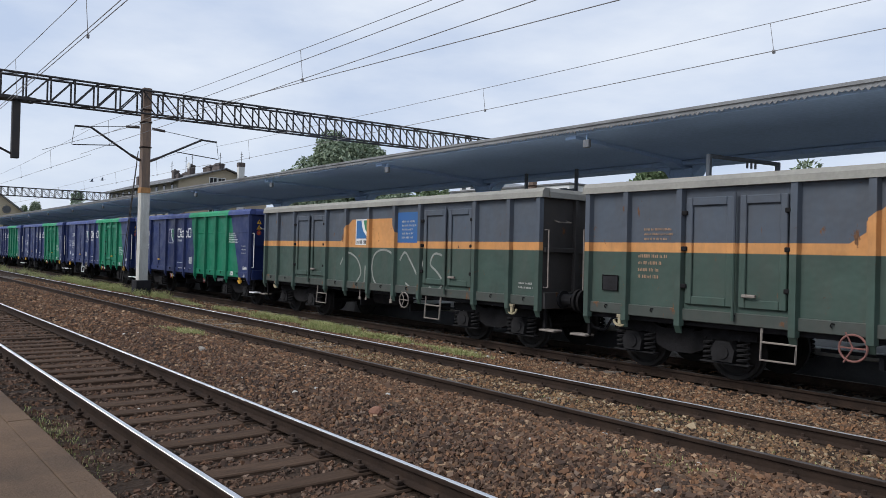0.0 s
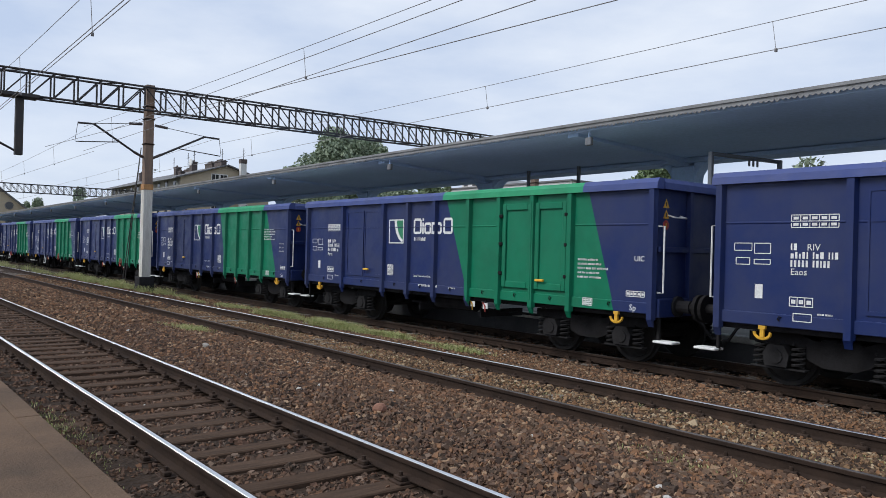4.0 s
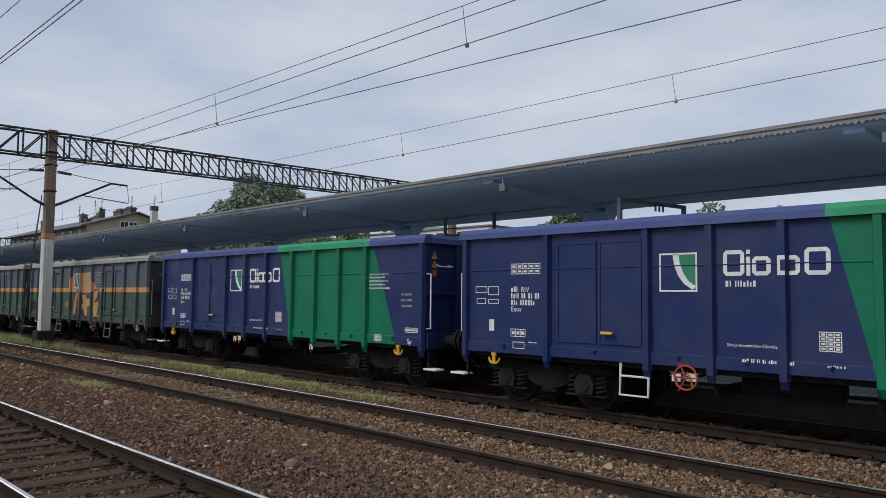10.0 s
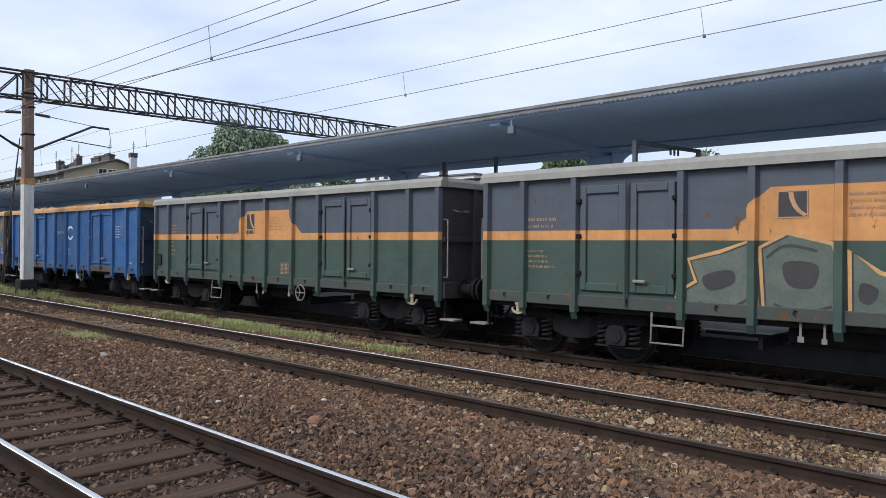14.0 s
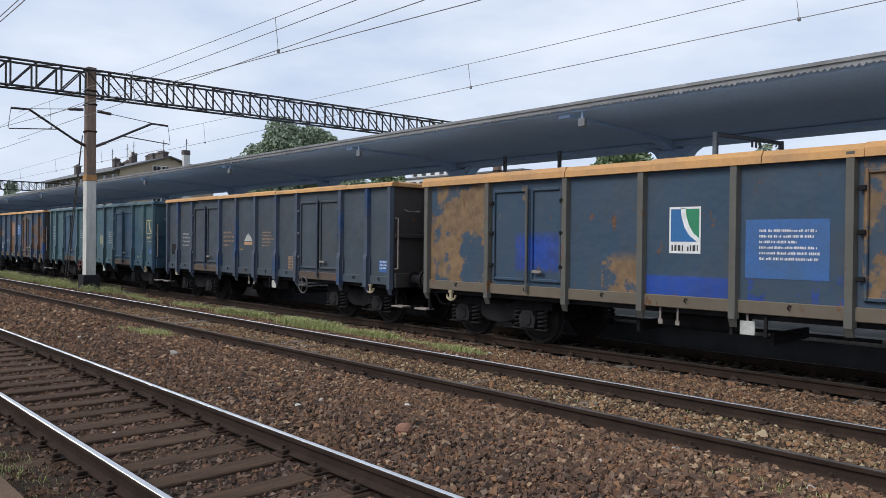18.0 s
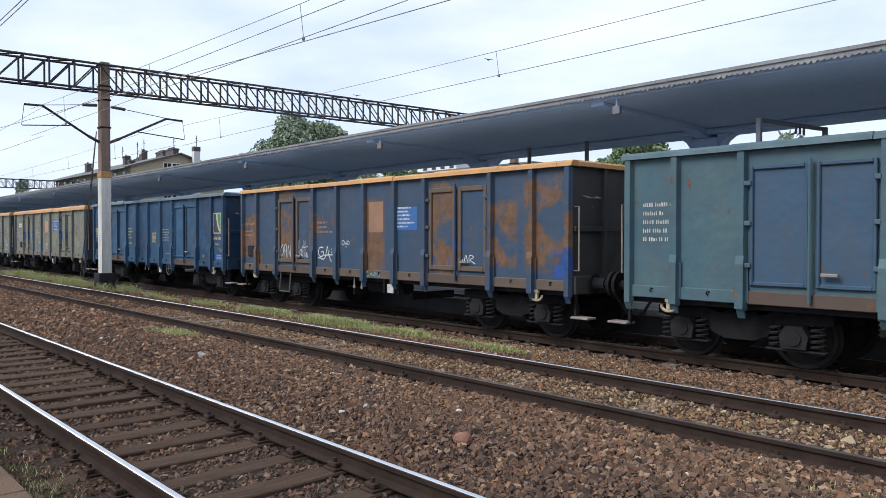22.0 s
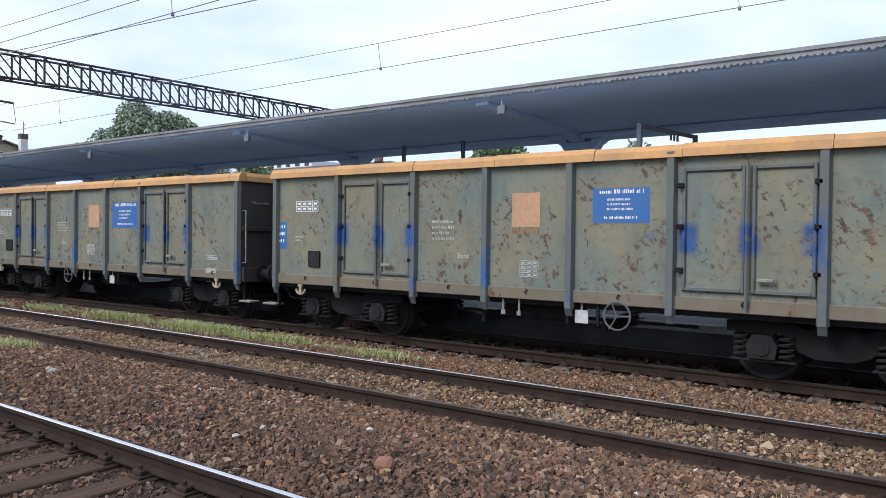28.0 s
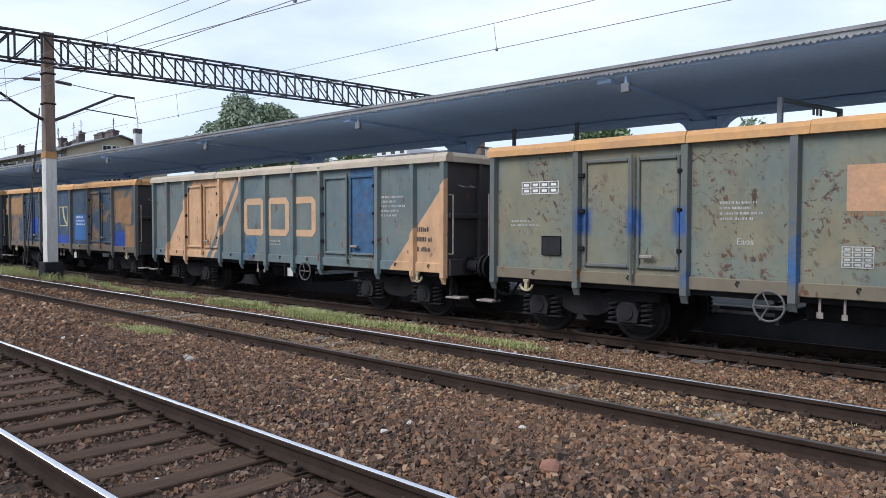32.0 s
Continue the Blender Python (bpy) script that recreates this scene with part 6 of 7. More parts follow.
def emblem(k, x0, x1, z0, z1, kind):
    w, h, y = x1 - x0, z1 - z0, YP - 0.006
    W = WAGONS[k]

    def pt(u, v):
        return (x0 + w * u, z0 + h * v)
    curve = [(0.36, 0.97), (0.40, 0.70), (0.50, 0.42), (0.66, 0.20), (0.88, 0.05)]
    inner = [(0.52, 0.97), (0.55, 0.74), (0.63, 0.50), (0.77, 0.28), (0.97, 0.13)]
    if kind == "ring":
        g = Geo()
        for i in range(18):
            a0, a1 = radians(40 + i * 16), radians(40 + (i + 1) * 16)
            g.prism([pt(0.5 + 0.5 * math.cos(a0), 0.5 + 0.5 * math.sin(a0)), pt(0.5 + 0.5 * math.cos(a1), 0.5 + 0.5 * math.sin(a1)), pt(0.5 + 0.36 * math.cos(a1), 0.5 + 0.36 * math.sin(a1)), pt(0.5 + 0.36 * math.cos(a0), 0.5 + 0.36 * math.sin(a0))], 1, y, y + 0.002)
        part("emblem", g, M["white_paint"], W, "white ring emblem")
        return
    if kind == "hill":
        e = part("emblem", Geo().prism([pt(0, 0.3), pt(1, 0.3), pt(0.75, 0.75), pt(0.5, 1), pt(0.25, 0.75)], 1, y, y + 0.002), M["worn_white"], W, "pale hill-shaped emblem")
        part("emblem_base", Geo().prism([pt(0, 0), pt(1, 0), pt(1, 0.24), pt(0, 0.24)], 1, y, y + 0.002), M["orange_worn"], e)
        return
    back = {"square": None, "plate": "white_paint", "dark": "graffiti_dark", "yellow": None}[kind]
    line = {"square": "white_paint", "plate": "white_paint", "dark": "orange_worn", "yellow": "yellow_line"}[kind]
    top = 0.0 if kind != "plate" else 0.22
    g = Geo()
    t = 0.045
    for a in ((0, 0, 1, t), (0, 1 - t, 1, 1), (0, t, t, 1 - t), (1 - t, t, 1, 1 - t)):
        g.prism([pt(a[0], a[1]), pt(a[2], a[1]), pt(a[2], a[3]), pt(a[0], a[3])], 1, y - 0.002, y)
    e = part("emblem", g, M[line], W, "square emblem with a curved band")
    if back:
        part("emblem_ground", Geo().prism([pt(0, 0), pt(1, 0), pt(1, 1), pt(0, 1)], 1, y + 0.0005, y + 0.002), M[back], e)

    def up(q):
        return pt(q[0], top + (1 - top) * q[1])
    if kind == "plate":
        part("emblem_blue", Geo().prism([up((0.05, 0.04)), up((0.86, 0.04))] + [up(q) for q in curve[::-1]] + [up((0.05, 0.97))], 1, y - 0.001, y), M["logo_blue"], e)
        bars(WAGONS[k], x0 + w * 0.08, z0 + h * 0.18, [(w * 0.84, h * 0.13, h)], M["graffiti_dark"], "stencil", "", YP - 0.009, k)
    band = Geo()
    for i in range(4):
        band.prism([up(curve[i]), up(inner[i]), up(inner[i + 1]), up(curve[i + 1])], 1, y - 0.002, y)
    part("emblem_band", band, M[line], e)
    if k == 17:
        part("emblem_purple", Geo().prism([up((0.05, 0.04)), up((0.86, 0.04))] + [up(q) for q in curve[::-1]] + [up((0.05, 0.97))], 1, y - 0.001, y), M["dull_purple"], e)
    if kind not in ("dark", "yellow") or k == 17:
        part("emblem_green", Geo().prism([up(q) for q in inner] + [up((0.96, 0.97))], 1, y - 0.001, y), M["logo_green"], e)


def ribbon(g, pts, wid, y):
    """A continuous stroke of even width along a line."""
    n = len(pts)
    loop = n > 2 and pts[0] == pts[-1]
    verts = []
    for i, (x, z) in enumerate(pts):
        p = pts[i - 1] if i else (pts[-2] if loop else pts[0])
        q = pts[i + 1] if i < n - 1 else (pts[1] if loop else pts[-1])
        dx, dz = q[0] - p[0], q[1] - p[1]
        m = math.hypot(dx, dz) or 1
        verts += [(x - dz / m * wid / 2, y, z + dx / m * wid / 2), (x + dz / m * wid / 2, y, z - dx / m * wid / 2)]
    g.add(verts, [(2 * i, 2 * i + 1, 2 * i + 3, 2 * i + 2) for i in range(n - 1)])


def graffiti(k, x0, x1, z0, z1, mat, seed, style="line"):
    rng = random.Random(seed)
    w, h = x1 - x0, z1 - z0
    y = YP - (0.018 if 2.2 < abs((x0 + x1) / 2) < 4.0 else 0.006)
    wid = min(0.034, max(0.016, min(w, h) * 0.06))
    g = Geo()
    if style == "ring":
        ribbon(g, [(x0 + w * (0.5 + 0.45 * math.cos(a)), z0 + h * (0.55 + 0.42 * math.sin(a))) for a in [2 * math.pi * i / 18 for i in range(19)]], wid, y)
        ribbon(g, [(x0 + w * 0.3, z0 + h * 0.2), (x0 + w * 0.15, z0), (x0, z0 + h * 0.1)], wid, y)
        ribbon(g, [(x0 + w * 0.7, z0 + h * 0.2), (x0 + w * 0.85, z0), (x0 + w, z0 + h * 0.1)], wid, y)
    else:
        u, v = 0.0, rng.uniform(0.3, 0.9)
        pts = []
        for i in range(22):
            pts.append((x0 + w * u, z0 + h * v))
            u = min(1.0, max(0.0, u + rng.uniform(-0.06, 0.17)))
            v = min(1.0, max(0.0, 0.5 + 0.5 * math.sin(i * 0.9 + seed) * rng.uniform(0.5, 1.0)))
        fine = []
        for i in range(1, len(pts) - 2):
            for j in range(4):
                tt = j / 4
                fine.append(tuple(0.5 * (2 * pts[i][c] + (pts[i + 1][c] - pts[i - 1][c]) * tt + (2 * pts[i - 1][c] - 5 * pts[i][c] + 4 * pts[i + 1][c] - pts[i + 2][c]) * tt ** 2 + (3 * pts[i][c] - pts[i - 1][c] - 3 * pts[i + 1][c] + pts[i + 2][c]) * tt ** 3) for c in (0, 1)))
        ribbon(g, fine, wid, y)
    part("graffiti", g, M[mat], WAGONS[k], "sprayed graffiti strokes")


def rounded(pts, closed=True, n=4):
    """A smooth line through points."""
    m, out = len(pts), []
    for i in range(m if closed else m - 1):
        q = [pts[(i + d) % m] if closed else pts[min(max(i + d, 0), m - 1)] for d in (-1, 0, 1, 2)]
        for j in range(n):
            u = j / n
            out.append(tuple(0.5 * (2 * q[1][c] + (q[2][c] - q[0][c]) * u + (2 * q[0][c] - 5 * q[1][c] + 4 * q[2][c] - q[3][c]) * u ** 2 + (3 * q[1][c] - q[0][c] - 3 * q[2][c] + q[3][c]) * u ** 3) for c in (0, 1)))
    return out if closed else out + [pts[-1]]


def stroke(k, pts, wid, mat, closed=False, dy=0.006):
    g = Geo()
    line = rounded(pts, closed)
    ribbon(g, line + line[:1] if closed else line, wid, YP - dy)
    part("graffiti", g, M[mat], WAGONS[k], "sprayed graffiti stroke")


def tag(k, x0, x1, z0, z1, lines, wid, mat="graffiti_white", dy=None):
    """A hand-sprayed tag of loose strokes, set out in a unit box."""
    g = Geo()
    y = YP - (dy or (0.018 if 2.2 < abs((x0 + x1) / 2) < 4.0 else 0.006))
    for i, pts in enumerate(lines):
        line = [(x0 + (x1 - x0) * u, z0 + (z1 - z0) * v) for u, v in pts]
        ribbon(g, rounded(line, False) if len(line) > 2 else line, wid, y - 0.0004 * i)
    part("graffiti", g, M[mat], WAGONS[k], "thin hand-sprayed tag")


def sprayed(k, shapes, mat, rim, label, wide=0.035):
    """Large sprayed letter-like shapes: filled outlines with a rim and a shadow edge."""
    for i, pts in enumerate(shapes):
        y = YP - 0.006 - 0.0005 * i
        b = part("graffiti", Geo().prism(pts, 1, y, y + 0.002), M[mat], WAGONS[k], label)
        g = Geo()
        ribbon(g, pts + pts[:1], wide, y - 0.003)
        part("graffiti_outline", g, M[rim], b)
        g = Geo()
        ribbon(g, [(x + 0.035, z - 0.02) for x, z in pts + pts[:1]], 0.03, y - 0.0015)
        part("graffiti_shadow", g, M["graffiti_red"] if mat == "graffiti_orange" else M["graffiti_dark"], b)


def wide_name(k):
    """Plain hollow blocks of uneven width in place of a painted company name, a bar among them."""
    for a0, a1, z1 in ((-0.83, -0.52, 2.66), (-0.41, -0.15, 2.56), (-0.05, 0.24, 2.56), (0.30, 0.63, 2.66)):
        g = Geo()
        ring_box(g, a0, a1, 2.29, z1, 0.058, YP - 0.007)
        part("name_block", g, M["white_paint"], WAGONS[k], "plain painted block")
    on_post = Geo().box(-0.03, 0.07, -1.519, -1.5155, 2.29, 2.348).box(-0.03, 0.07, -1.519, -1.5155, 2.502, 2.56).box(-0.03, 0.008, -1.519, -1.5155, 2.348, 2.502)
    part("name_block", on_post, M["white_paint"], WAGONS[k], "plain painted block")
    part("name_block", Geo().box(-0.49, -0.435, YP - 0.007, YP - 0.005, 2.29, 2.56).box(-0.49, -0.435, YP - 0.007, YP - 0.005, 2.60, 2.66), M["white_paint"], WAGONS[k], "plain painted bar")


def brake_tags(k):
    """White enamel plates with red and yellow levers below the sill."""
    for x, z, lever in ((-1.68, 0.70, "red_paint"), (-1.44, 0.72, "yellow"), (1.92, 0.66, "red_paint")) if k not in (2, 3) else ((1.25, 0.72, "yellow"), (1.66, 0.70, "red_paint")):
        p = part("brake_tag", Geo().box(x, x + 0.15, -1.40, -1.388, z, z + 0.12, 0.003), M["white_paint"], WAGONS[k], "white brake plate with a coloured lever")
        part("lever", Geo().tube([(x + 0.01, -1.41, z + 0.13), (x + 0.08, -1.412, z + 0.06), (x + 0.09, -1.41, z - 0.07)], 0.013, 5), M[lever], p)
        part("bracket", Geo().box(x + 0.05, x + 0.09, -1.388, -1.37, z + 0.1, 0.95), M["bogie"], p)


def blue_wagon_marks(k):
    frame_box(k, -4.83, -4.17, 2.38, 2.56, "white_paint", 5, 2)
    frame_box(k, -5.70, -5.42, 2.04, 2.15, "white_paint", 1, 1)
    frame_box(k, -5.38, -5.13, 2.00, 2.15, "white_paint", 1, 1)
    frame_box(k, -5.67, -5.45, 1.83, 1.93, "white_paint", 1, 1)
    frame_box(k, -5.38, -5.13, 1.84, 1.91, "white_paint", 1, 1)
    bars(WAGONS[k], -4.83, 2.15, [(0.15, 0.095, 0.12)], M["white_paint"], "stencil", "", YP - 0.007, k)
    bars(WAGONS[k], -4.83, 2.03, [(0.66, 0.095, 0.12), (0.56, 0.095, 0.12)], M["white_paint"], "stencil", "", YP - 0.007, k + 9)
    plate_box(k, -5.36, -5.24, 1.33, 1.54, "white_paint", "paper_tag", "")
    frame_box(k, -4.83, -4.50, 1.25, 1.38, "white_paint", 3, 1)
    frame_box(k, -4.76, -4.50, 1.04, 1.15, "white_paint", 1, 1)
    bars_box(k, -4.43, -4.18, 1.06, 1.17, 2, "white_paint")
    emblem(k, -1.85, -1.23, 2.06, 2.65, "square")
    wide_name(k)
    bars_box(k, -0.80, -0.36, 2.09, 2.22, 1, "white_paint")
    frame_box(k, *((-1.88, -1.64) if k in (2, 3) else (0.47, 0.74)), 1.28, 1.53, "white_paint", 3, 4)
    letters(WAGONS[k], "Stacja Inowroc\u0142aw-Chemia", -0.79, 1.28, 0.066, M["white_paint"])
    bars_box(k, -0.56, 0.17, 1.04, 1.12, 1, "white_paint")
    bars_box(k, 0.57, 0.81, 1.05, 1.10, 1, "white_paint")
    bars_box(k, 4.30 if k in (2, 3) else 4.22, 5.05, *((1.44, 1.84) if k in (2, 3) else (2.07, 2.46)), 5, "white_paint")
    frame_box(k, 5.41, 5.79, 1.21, 1.30, "white_paint", 5, 1)
    frame_box(k, 4.46, 4.68, 0.99, 1.12, "white_paint", 3, 2)
    letters(WAGONS[k], "RIV", -4.60, 2.055, 0.13, M["white_paint"])
    letters(WAGONS[k], "Eaos", -4.83, 1.70, 0.13, M["white_paint"])
    letters(WAGONS[k], "Sp", 5.50, 0.97, 0.15, M["white_paint"], YP - 0.006 - SILL)
    if k in (2, 3):
        letters(WAGONS[k], "UIC", 5.56, 1.82, 0.13, M["white_paint"])
    for i, z in enumerate((1.62, 1.50, 1.38) if k not in (2, 3) else ()):
        bars(WAGONS[k], 5.28, z + 0.4, [(0.34, 0.045, 0.1)], M["worn_white"], "stencil", "", YP - 0.007, i + k)


for k in range(1, 9):
    blue_wagon_marks(k)
    brake_tags(k)
    # warning signs on the end wall
    for i, z in enumerate((2.74, 2.56, 2.38)):
        s = Geo().prism([(-1.24, z), (-1.06, z), (-1.15, z + 0.155)] if i < 2 else arc(-1.15, z + 0.07, 0.085, 0, 360, 14)[:-1], 0, HALF - 0.018, HALF - 0.014)
        sign = part("warning_sign", s, M["yellow"] if i < 2 else M["red_paint"], WAGONS[k], "yellow warning triangle" if i < 2 else "round red warning sign")
        part("sign_mark", Geo().box(HALF - 0.0135, HALF - 0.0115, -1.165, -1.135, z + 0.03, z + 0.10), M["graffiti_dark"] if i < 2 else M["yellow"], sign)
emblem(0, -0.71, 0.01, 2.08, 2.75, "plate")
plate_box(0, 1.12, 2.17, 2.15, 2.88, "blue_plate", "blue_panel", "bright blue painted panel")
bars_box(0, 1.36, 2.04, 2.20, 2.68, 5, "worn_white")
M["graffiti_grey"] = simple("graffiti_pale_grey_spray", (0.30, 0.31, 0.28), 0.7, 0, (0.19, 0.20, 0.18), 3, 20, 0)
stroke(0, [(-1.45, 1.55), (-1.25, 1.80), (-1.0, 1.87), (-0.6, 1.70), (-0.42, 1.36), (-0.62, 1.10), (-0.53, 0.97), (-0.28, 1.05), (-0.22, 1.55)], 0.05, "graffiti_grey")
stroke(0, [(0.09, 1.55), (0.22, 1.86), (0.59, 1.97), (1.0, 1.85), (1.14, 1.50), (0.95, 1.12), (0.55, 1.02), (0.2, 1.18)], 0.05, "graffiti_grey", True)
stroke(0, [(1.30, 1.72), (1.50, 1.92), (1.72, 1.72), (1.95, 1.45), (2.10, 1.22), (1.85, 1.06), (1.55, 1.18)], 0.05, "graffiti_grey")
stroke(0, [(2.04, 1.15), (2.20, 1.60), (2.30, 1.88)], 0.05, "graffiti_grey", False, 0.018)
stroke(0, [(2.98, 1.86), (2.66, 1.90), (2.52, 1.66), (2.78, 1.48), (2.98, 1.25), (2.75, 1.06), (2.48, 1.14)], 0.05, "graffiti_grey", False, 0.018)
bars_box(0, 5.38, 5.79, 1.21, 1.38, 2, "worn_white")
bars_box(-1, -4.76, -4.11, 2.18, 2.42, 3, "worn_orange")
bars_box(-1, -4.87, -4.30, 1.52, 1.98, 4, "worn_orange")
plate_box(-1, -5.61, -5.28, 1.34, 1.60, "black_iron", "label_holder", "")
emblem(9, -0.83, -0.32, 2.05, 2.74, "plate")
plate_box(9, 0.01, 0.99, 1.98, 2.76, "tan_paint", "tan_panel", "pale tan overpainted panel")
bars_box(9, 1.29, 2.00, 2.21, 2.76, 6, "worn_white")
bars_box(9, -4.95, -4.14, 2.21, 2.42, 3, "worn_orange")
bars_box(9, -5.04, -4.46, 1.52, 1.89, 4, "worn_orange")
plate_box(9, -5.71, -5.31, 1.26, 1.61, "black_iron", "label_holder", "")
bars_box(9, 5.45, 5.80, 1.30, 1.38, 2, "worn_white")
graffiti(9, -1.83, -1.31, 1.32, 1.67, "graffiti_orange", 7, "line")
M["green_plate"] = simple("dull_green_stencil_field", (0.09, 0.16, 0.075), 0.7, 0, (0.06, 0.11, 0.055), 4, 25, 0.1)
plate_box(9, 0.78, 1.08, 1.14, 1.40, "green_plate", "stencil_field", "dull green stencil field", -0.009)
sprayed(9, [[(-0.92, 1.18), (-0.83, 1.59), (-0.68, 2.03), (-0.25, 2.11), (-0.06, 2.0), (-0.07, 0.99), (-0.38, 1.1), (-0.41, 1.47), (-0.55, 1.46), (-0.58, 1.12)], [(0.0, 1.98), (0.1, 1.92), (0.46, 1.98), (0.52, 1.79), (0.79, 1.81), (0.97, 1.67), (1.03, 1.49), (0.65, 1.46), (0.62, 1.12), (0.42, 1.06), (0.21, 1.36), (0.0, 1.38)], [(1.15, 1.96), (1.32, 2.1), (1.68, 2.14), (1.55, 1.79), (1.32, 1.65), (1.68, 1.73), (1.73, 1.59), (1.63, 1.26), (1.65, 1.02), (1.24, 1.02), (1.13, 1.43)], [(1.57, 1.22), (1.82, 1.18), (1.92, 1.02), (1.69, 1.02)]], "graffiti_orange", "graffiti_dark", "sprayed orange graffiti shape")
for pts in [[(-0.54, 1.49), (-0.5, 1.71), (-0.43, 1.86), (-0.38, 1.49)], [(0.01, 1.81), (0.16, 1.73), (0.2, 1.57), (0.01, 1.55)]]:
    part("graffiti", Geo().prism(pts, 1, YP - 0.0095, YP - 0.009), M["graffiti_dark"], WAGONS[9], "dark graffiti counter")
TEN = [[(-2.30, 1.22), (-1.96, 1.42), (-2.08, 1.74), (-1.60, 1.86), (-1.16, 2.02), (-1.10, 1.45), (-1.05, 0.97), (-2.10, 0.97)],
       [(-1.05, 1.92), (-0.68, 2.12), (-0.12, 1.98), (0.02, 1.60), (0.02, 0.97), (-0.98, 0.97)],
       [(0.08, 1.90), (0.43, 1.62), (0.80, 1.50), (0.58, 1.25), (0.72, 0.97), (0.10, 0.97)]]
sprayed(10, TEN, "graffiti_silver", "graffiti_orange", "sprayed silver graffiti shape", 0.055)
for pts in ([(-1.85, 1.50), (-1.45, 1.60), (-1.40, 1.42), (-1.75, 1.30)], [(-0.72, 1.72), (-0.30, 1.70), (-0.36, 1.40), (-0.66, 1.42)], [(0.22, 1.48), (0.42, 1.40), (0.34, 1.22), (0.20, 1.26)]):
    part("graffiti", Geo().prism(rounded(pts), 1, YP - 0.0105, YP - 0.0095), M["graffiti_dark"], WAGONS[10], "dark graffiti counter")
for pts in ([(-1.9, 1.12), (-1.5, 1.05), (-1.2, 1.2)], [(-0.85, 1.15), (-0.5, 1.06), (-0.12, 1.16)], [(-0.95, 1.78), (-0.7, 1.95), (-0.3, 1.88)]):
    stroke(10, pts, 0.04, "graffiti_dark", False, 0.0105)
graffiti(10, 0.62, 0.92, 1.38, 1.68, "yellow_line", 8, "line")
graffiti(10, -0.65, -0.45, 1.5, 2.2, "yellow_line", 9, "line")
graffiti(9, 1.78, 2.02, 1.25, 1.55, "graffiti_white", 31, "ring")
graffiti(9, -1.62, -1.3, 1.35, 1.65, "graffiti_white", 32, "line")
emblem(10, -0.82, -0.42, 2.32, 2.69, "dark")
bars_box(10, 0.08, 0.79, 2.28, 2.64, 4, "worn_orange")
bars_box(10, -5.04, -4.33, 2.17, 2.40, 2, "worn_orange")
bars_box(10, -5.07, -4.46, 1.50, 1.85, 4, "worn_orange")
bars_box(10, 5.24, 5.67, 1.21, 1.41, 2, "worn_white")
emblem(11, -0.95, -0.56, 2.27, 2.69, "dark")
bars_box(11, -0.95, -0.56, 2.13, 2.26, 1, "graffiti_dark")
bars_box(11, 0.01, 0.72, 2.22, 2.59, 5, "worn_orange")
bars_box(11, -5.12, -4.46, 2.18, 2.46, 3, "worn_orange")
bars_box(11, -5.17, -4.71, 1.51, 1.98, 4, "worn_orange")
plate_box(11, -5.97, -5.61, 1.28, 1.58, "black_iron", "label_holder", "")
frame_box(11, 0.58, 0.92, 1.20, 1.46, "worn_orange", 2, 4)
emblem(12, -0.04, 0.57, 2.01, 2.52, "ring")
bars_box(12, -1.15, -0.33, 2.19, 2.35, 1, "worn_white")
bars_box(12, 3.96, 4.71, 2.04, 2.47, 5, "worn_white")
bars_box(12, -5.13, -4.30, 1.79, 2.28, 5, "worn_white")
bars_box(12, -0.05, 0.40, 1.42, 1.69, 3, "worn_white")
bars_box(12, 4.99, 5.43, 1.21, 1.30, 1, "worn_white")
plate_box(12, -6.04, -5.47, 1.04, 1.28, "black_iron", "label_holder", "")
emblem(13, -0.35, 0.17, 1.77, 2.48, "plate")
plate_box(13, 0.86, 2.00, 1.44, 2.27, "blue_worn", "blue_panel", "worn blue painted panel")
bars_box(13, 1.06, 1.90, 1.66, 2.13, 6, "white_paint")
bars_box(13, 5.37, 5.92, 1.38, 1.65, 3, "white_paint")
emblem(14, -0.72, -0.26, 1.77, 2.10, "hill")
bars_box(14, -1.98, -1.28, 1.65, 2.15, 4, "worn_orange")
bars_box(14, 0.28, 0.90, 1.69, 2.14, 5, "worn_orange")
bars_box(14, -4.84, -4.25, 1.62, 2.11, 4, "worn_white")
plate_box(14, 5.51, 5.99, 1.21, 1.48, "blue_plate", "blue_panel", "bright blue plate")
bars_box(14, 5.55, 5.96, 1.25, 1.46, 3, "white_paint")
frame_box(14, 1.67, 2.06, 1.15, 1.48, "worn_orange", 3, 4)
plate_box(14, -5.59, -5.21, 1.42, 1.73, "black_iron", "label_holder", "")
emblem(15, 5.25, 5.76, 2.08, 2.57, "yellow")
bars_box(15, 5.28, 5.77, 1.87, 2.00, 1, "yellow_line")
bars_box(15, 5.37, 5.66, 1.77, 1.82, 1, "yellow_line")
plate_box(15, 5.47, 5.95, 1.37, 1.55, "blue_plate", "blue_panel", "small blue plate")
bars_box(15, -1.94, -1.33, 1.86, 2.23, 4, "worn_white")
frame_box(15, 0.52, 0.88, 1.67, 2.01, "yellow_line", 2, 3)
bars_box(15, 1.44, 2.16, 1.67, 2.17, 6, "worn_white")
bars_box(15, -5.69, -5.09, 1.75, 2.43, 5, "worn_white")
frame_box(15, 4.68, 4.96, 1.26, 1.40, "yellow_line", 1, 1)
plate_box(16, 0.12, 0.66, 1.99, 2.69, "brown_overpaint", "tan_panel", "tan brown overpainted panel")
plate_box(16, 0.96, 1.84, 2.03, 2.54, "blue_plate", "blue_panel", "bright blue painted panel")
bars_box(16, 1.10, 1.81, 2.05, 2.54, 6, "white_paint")
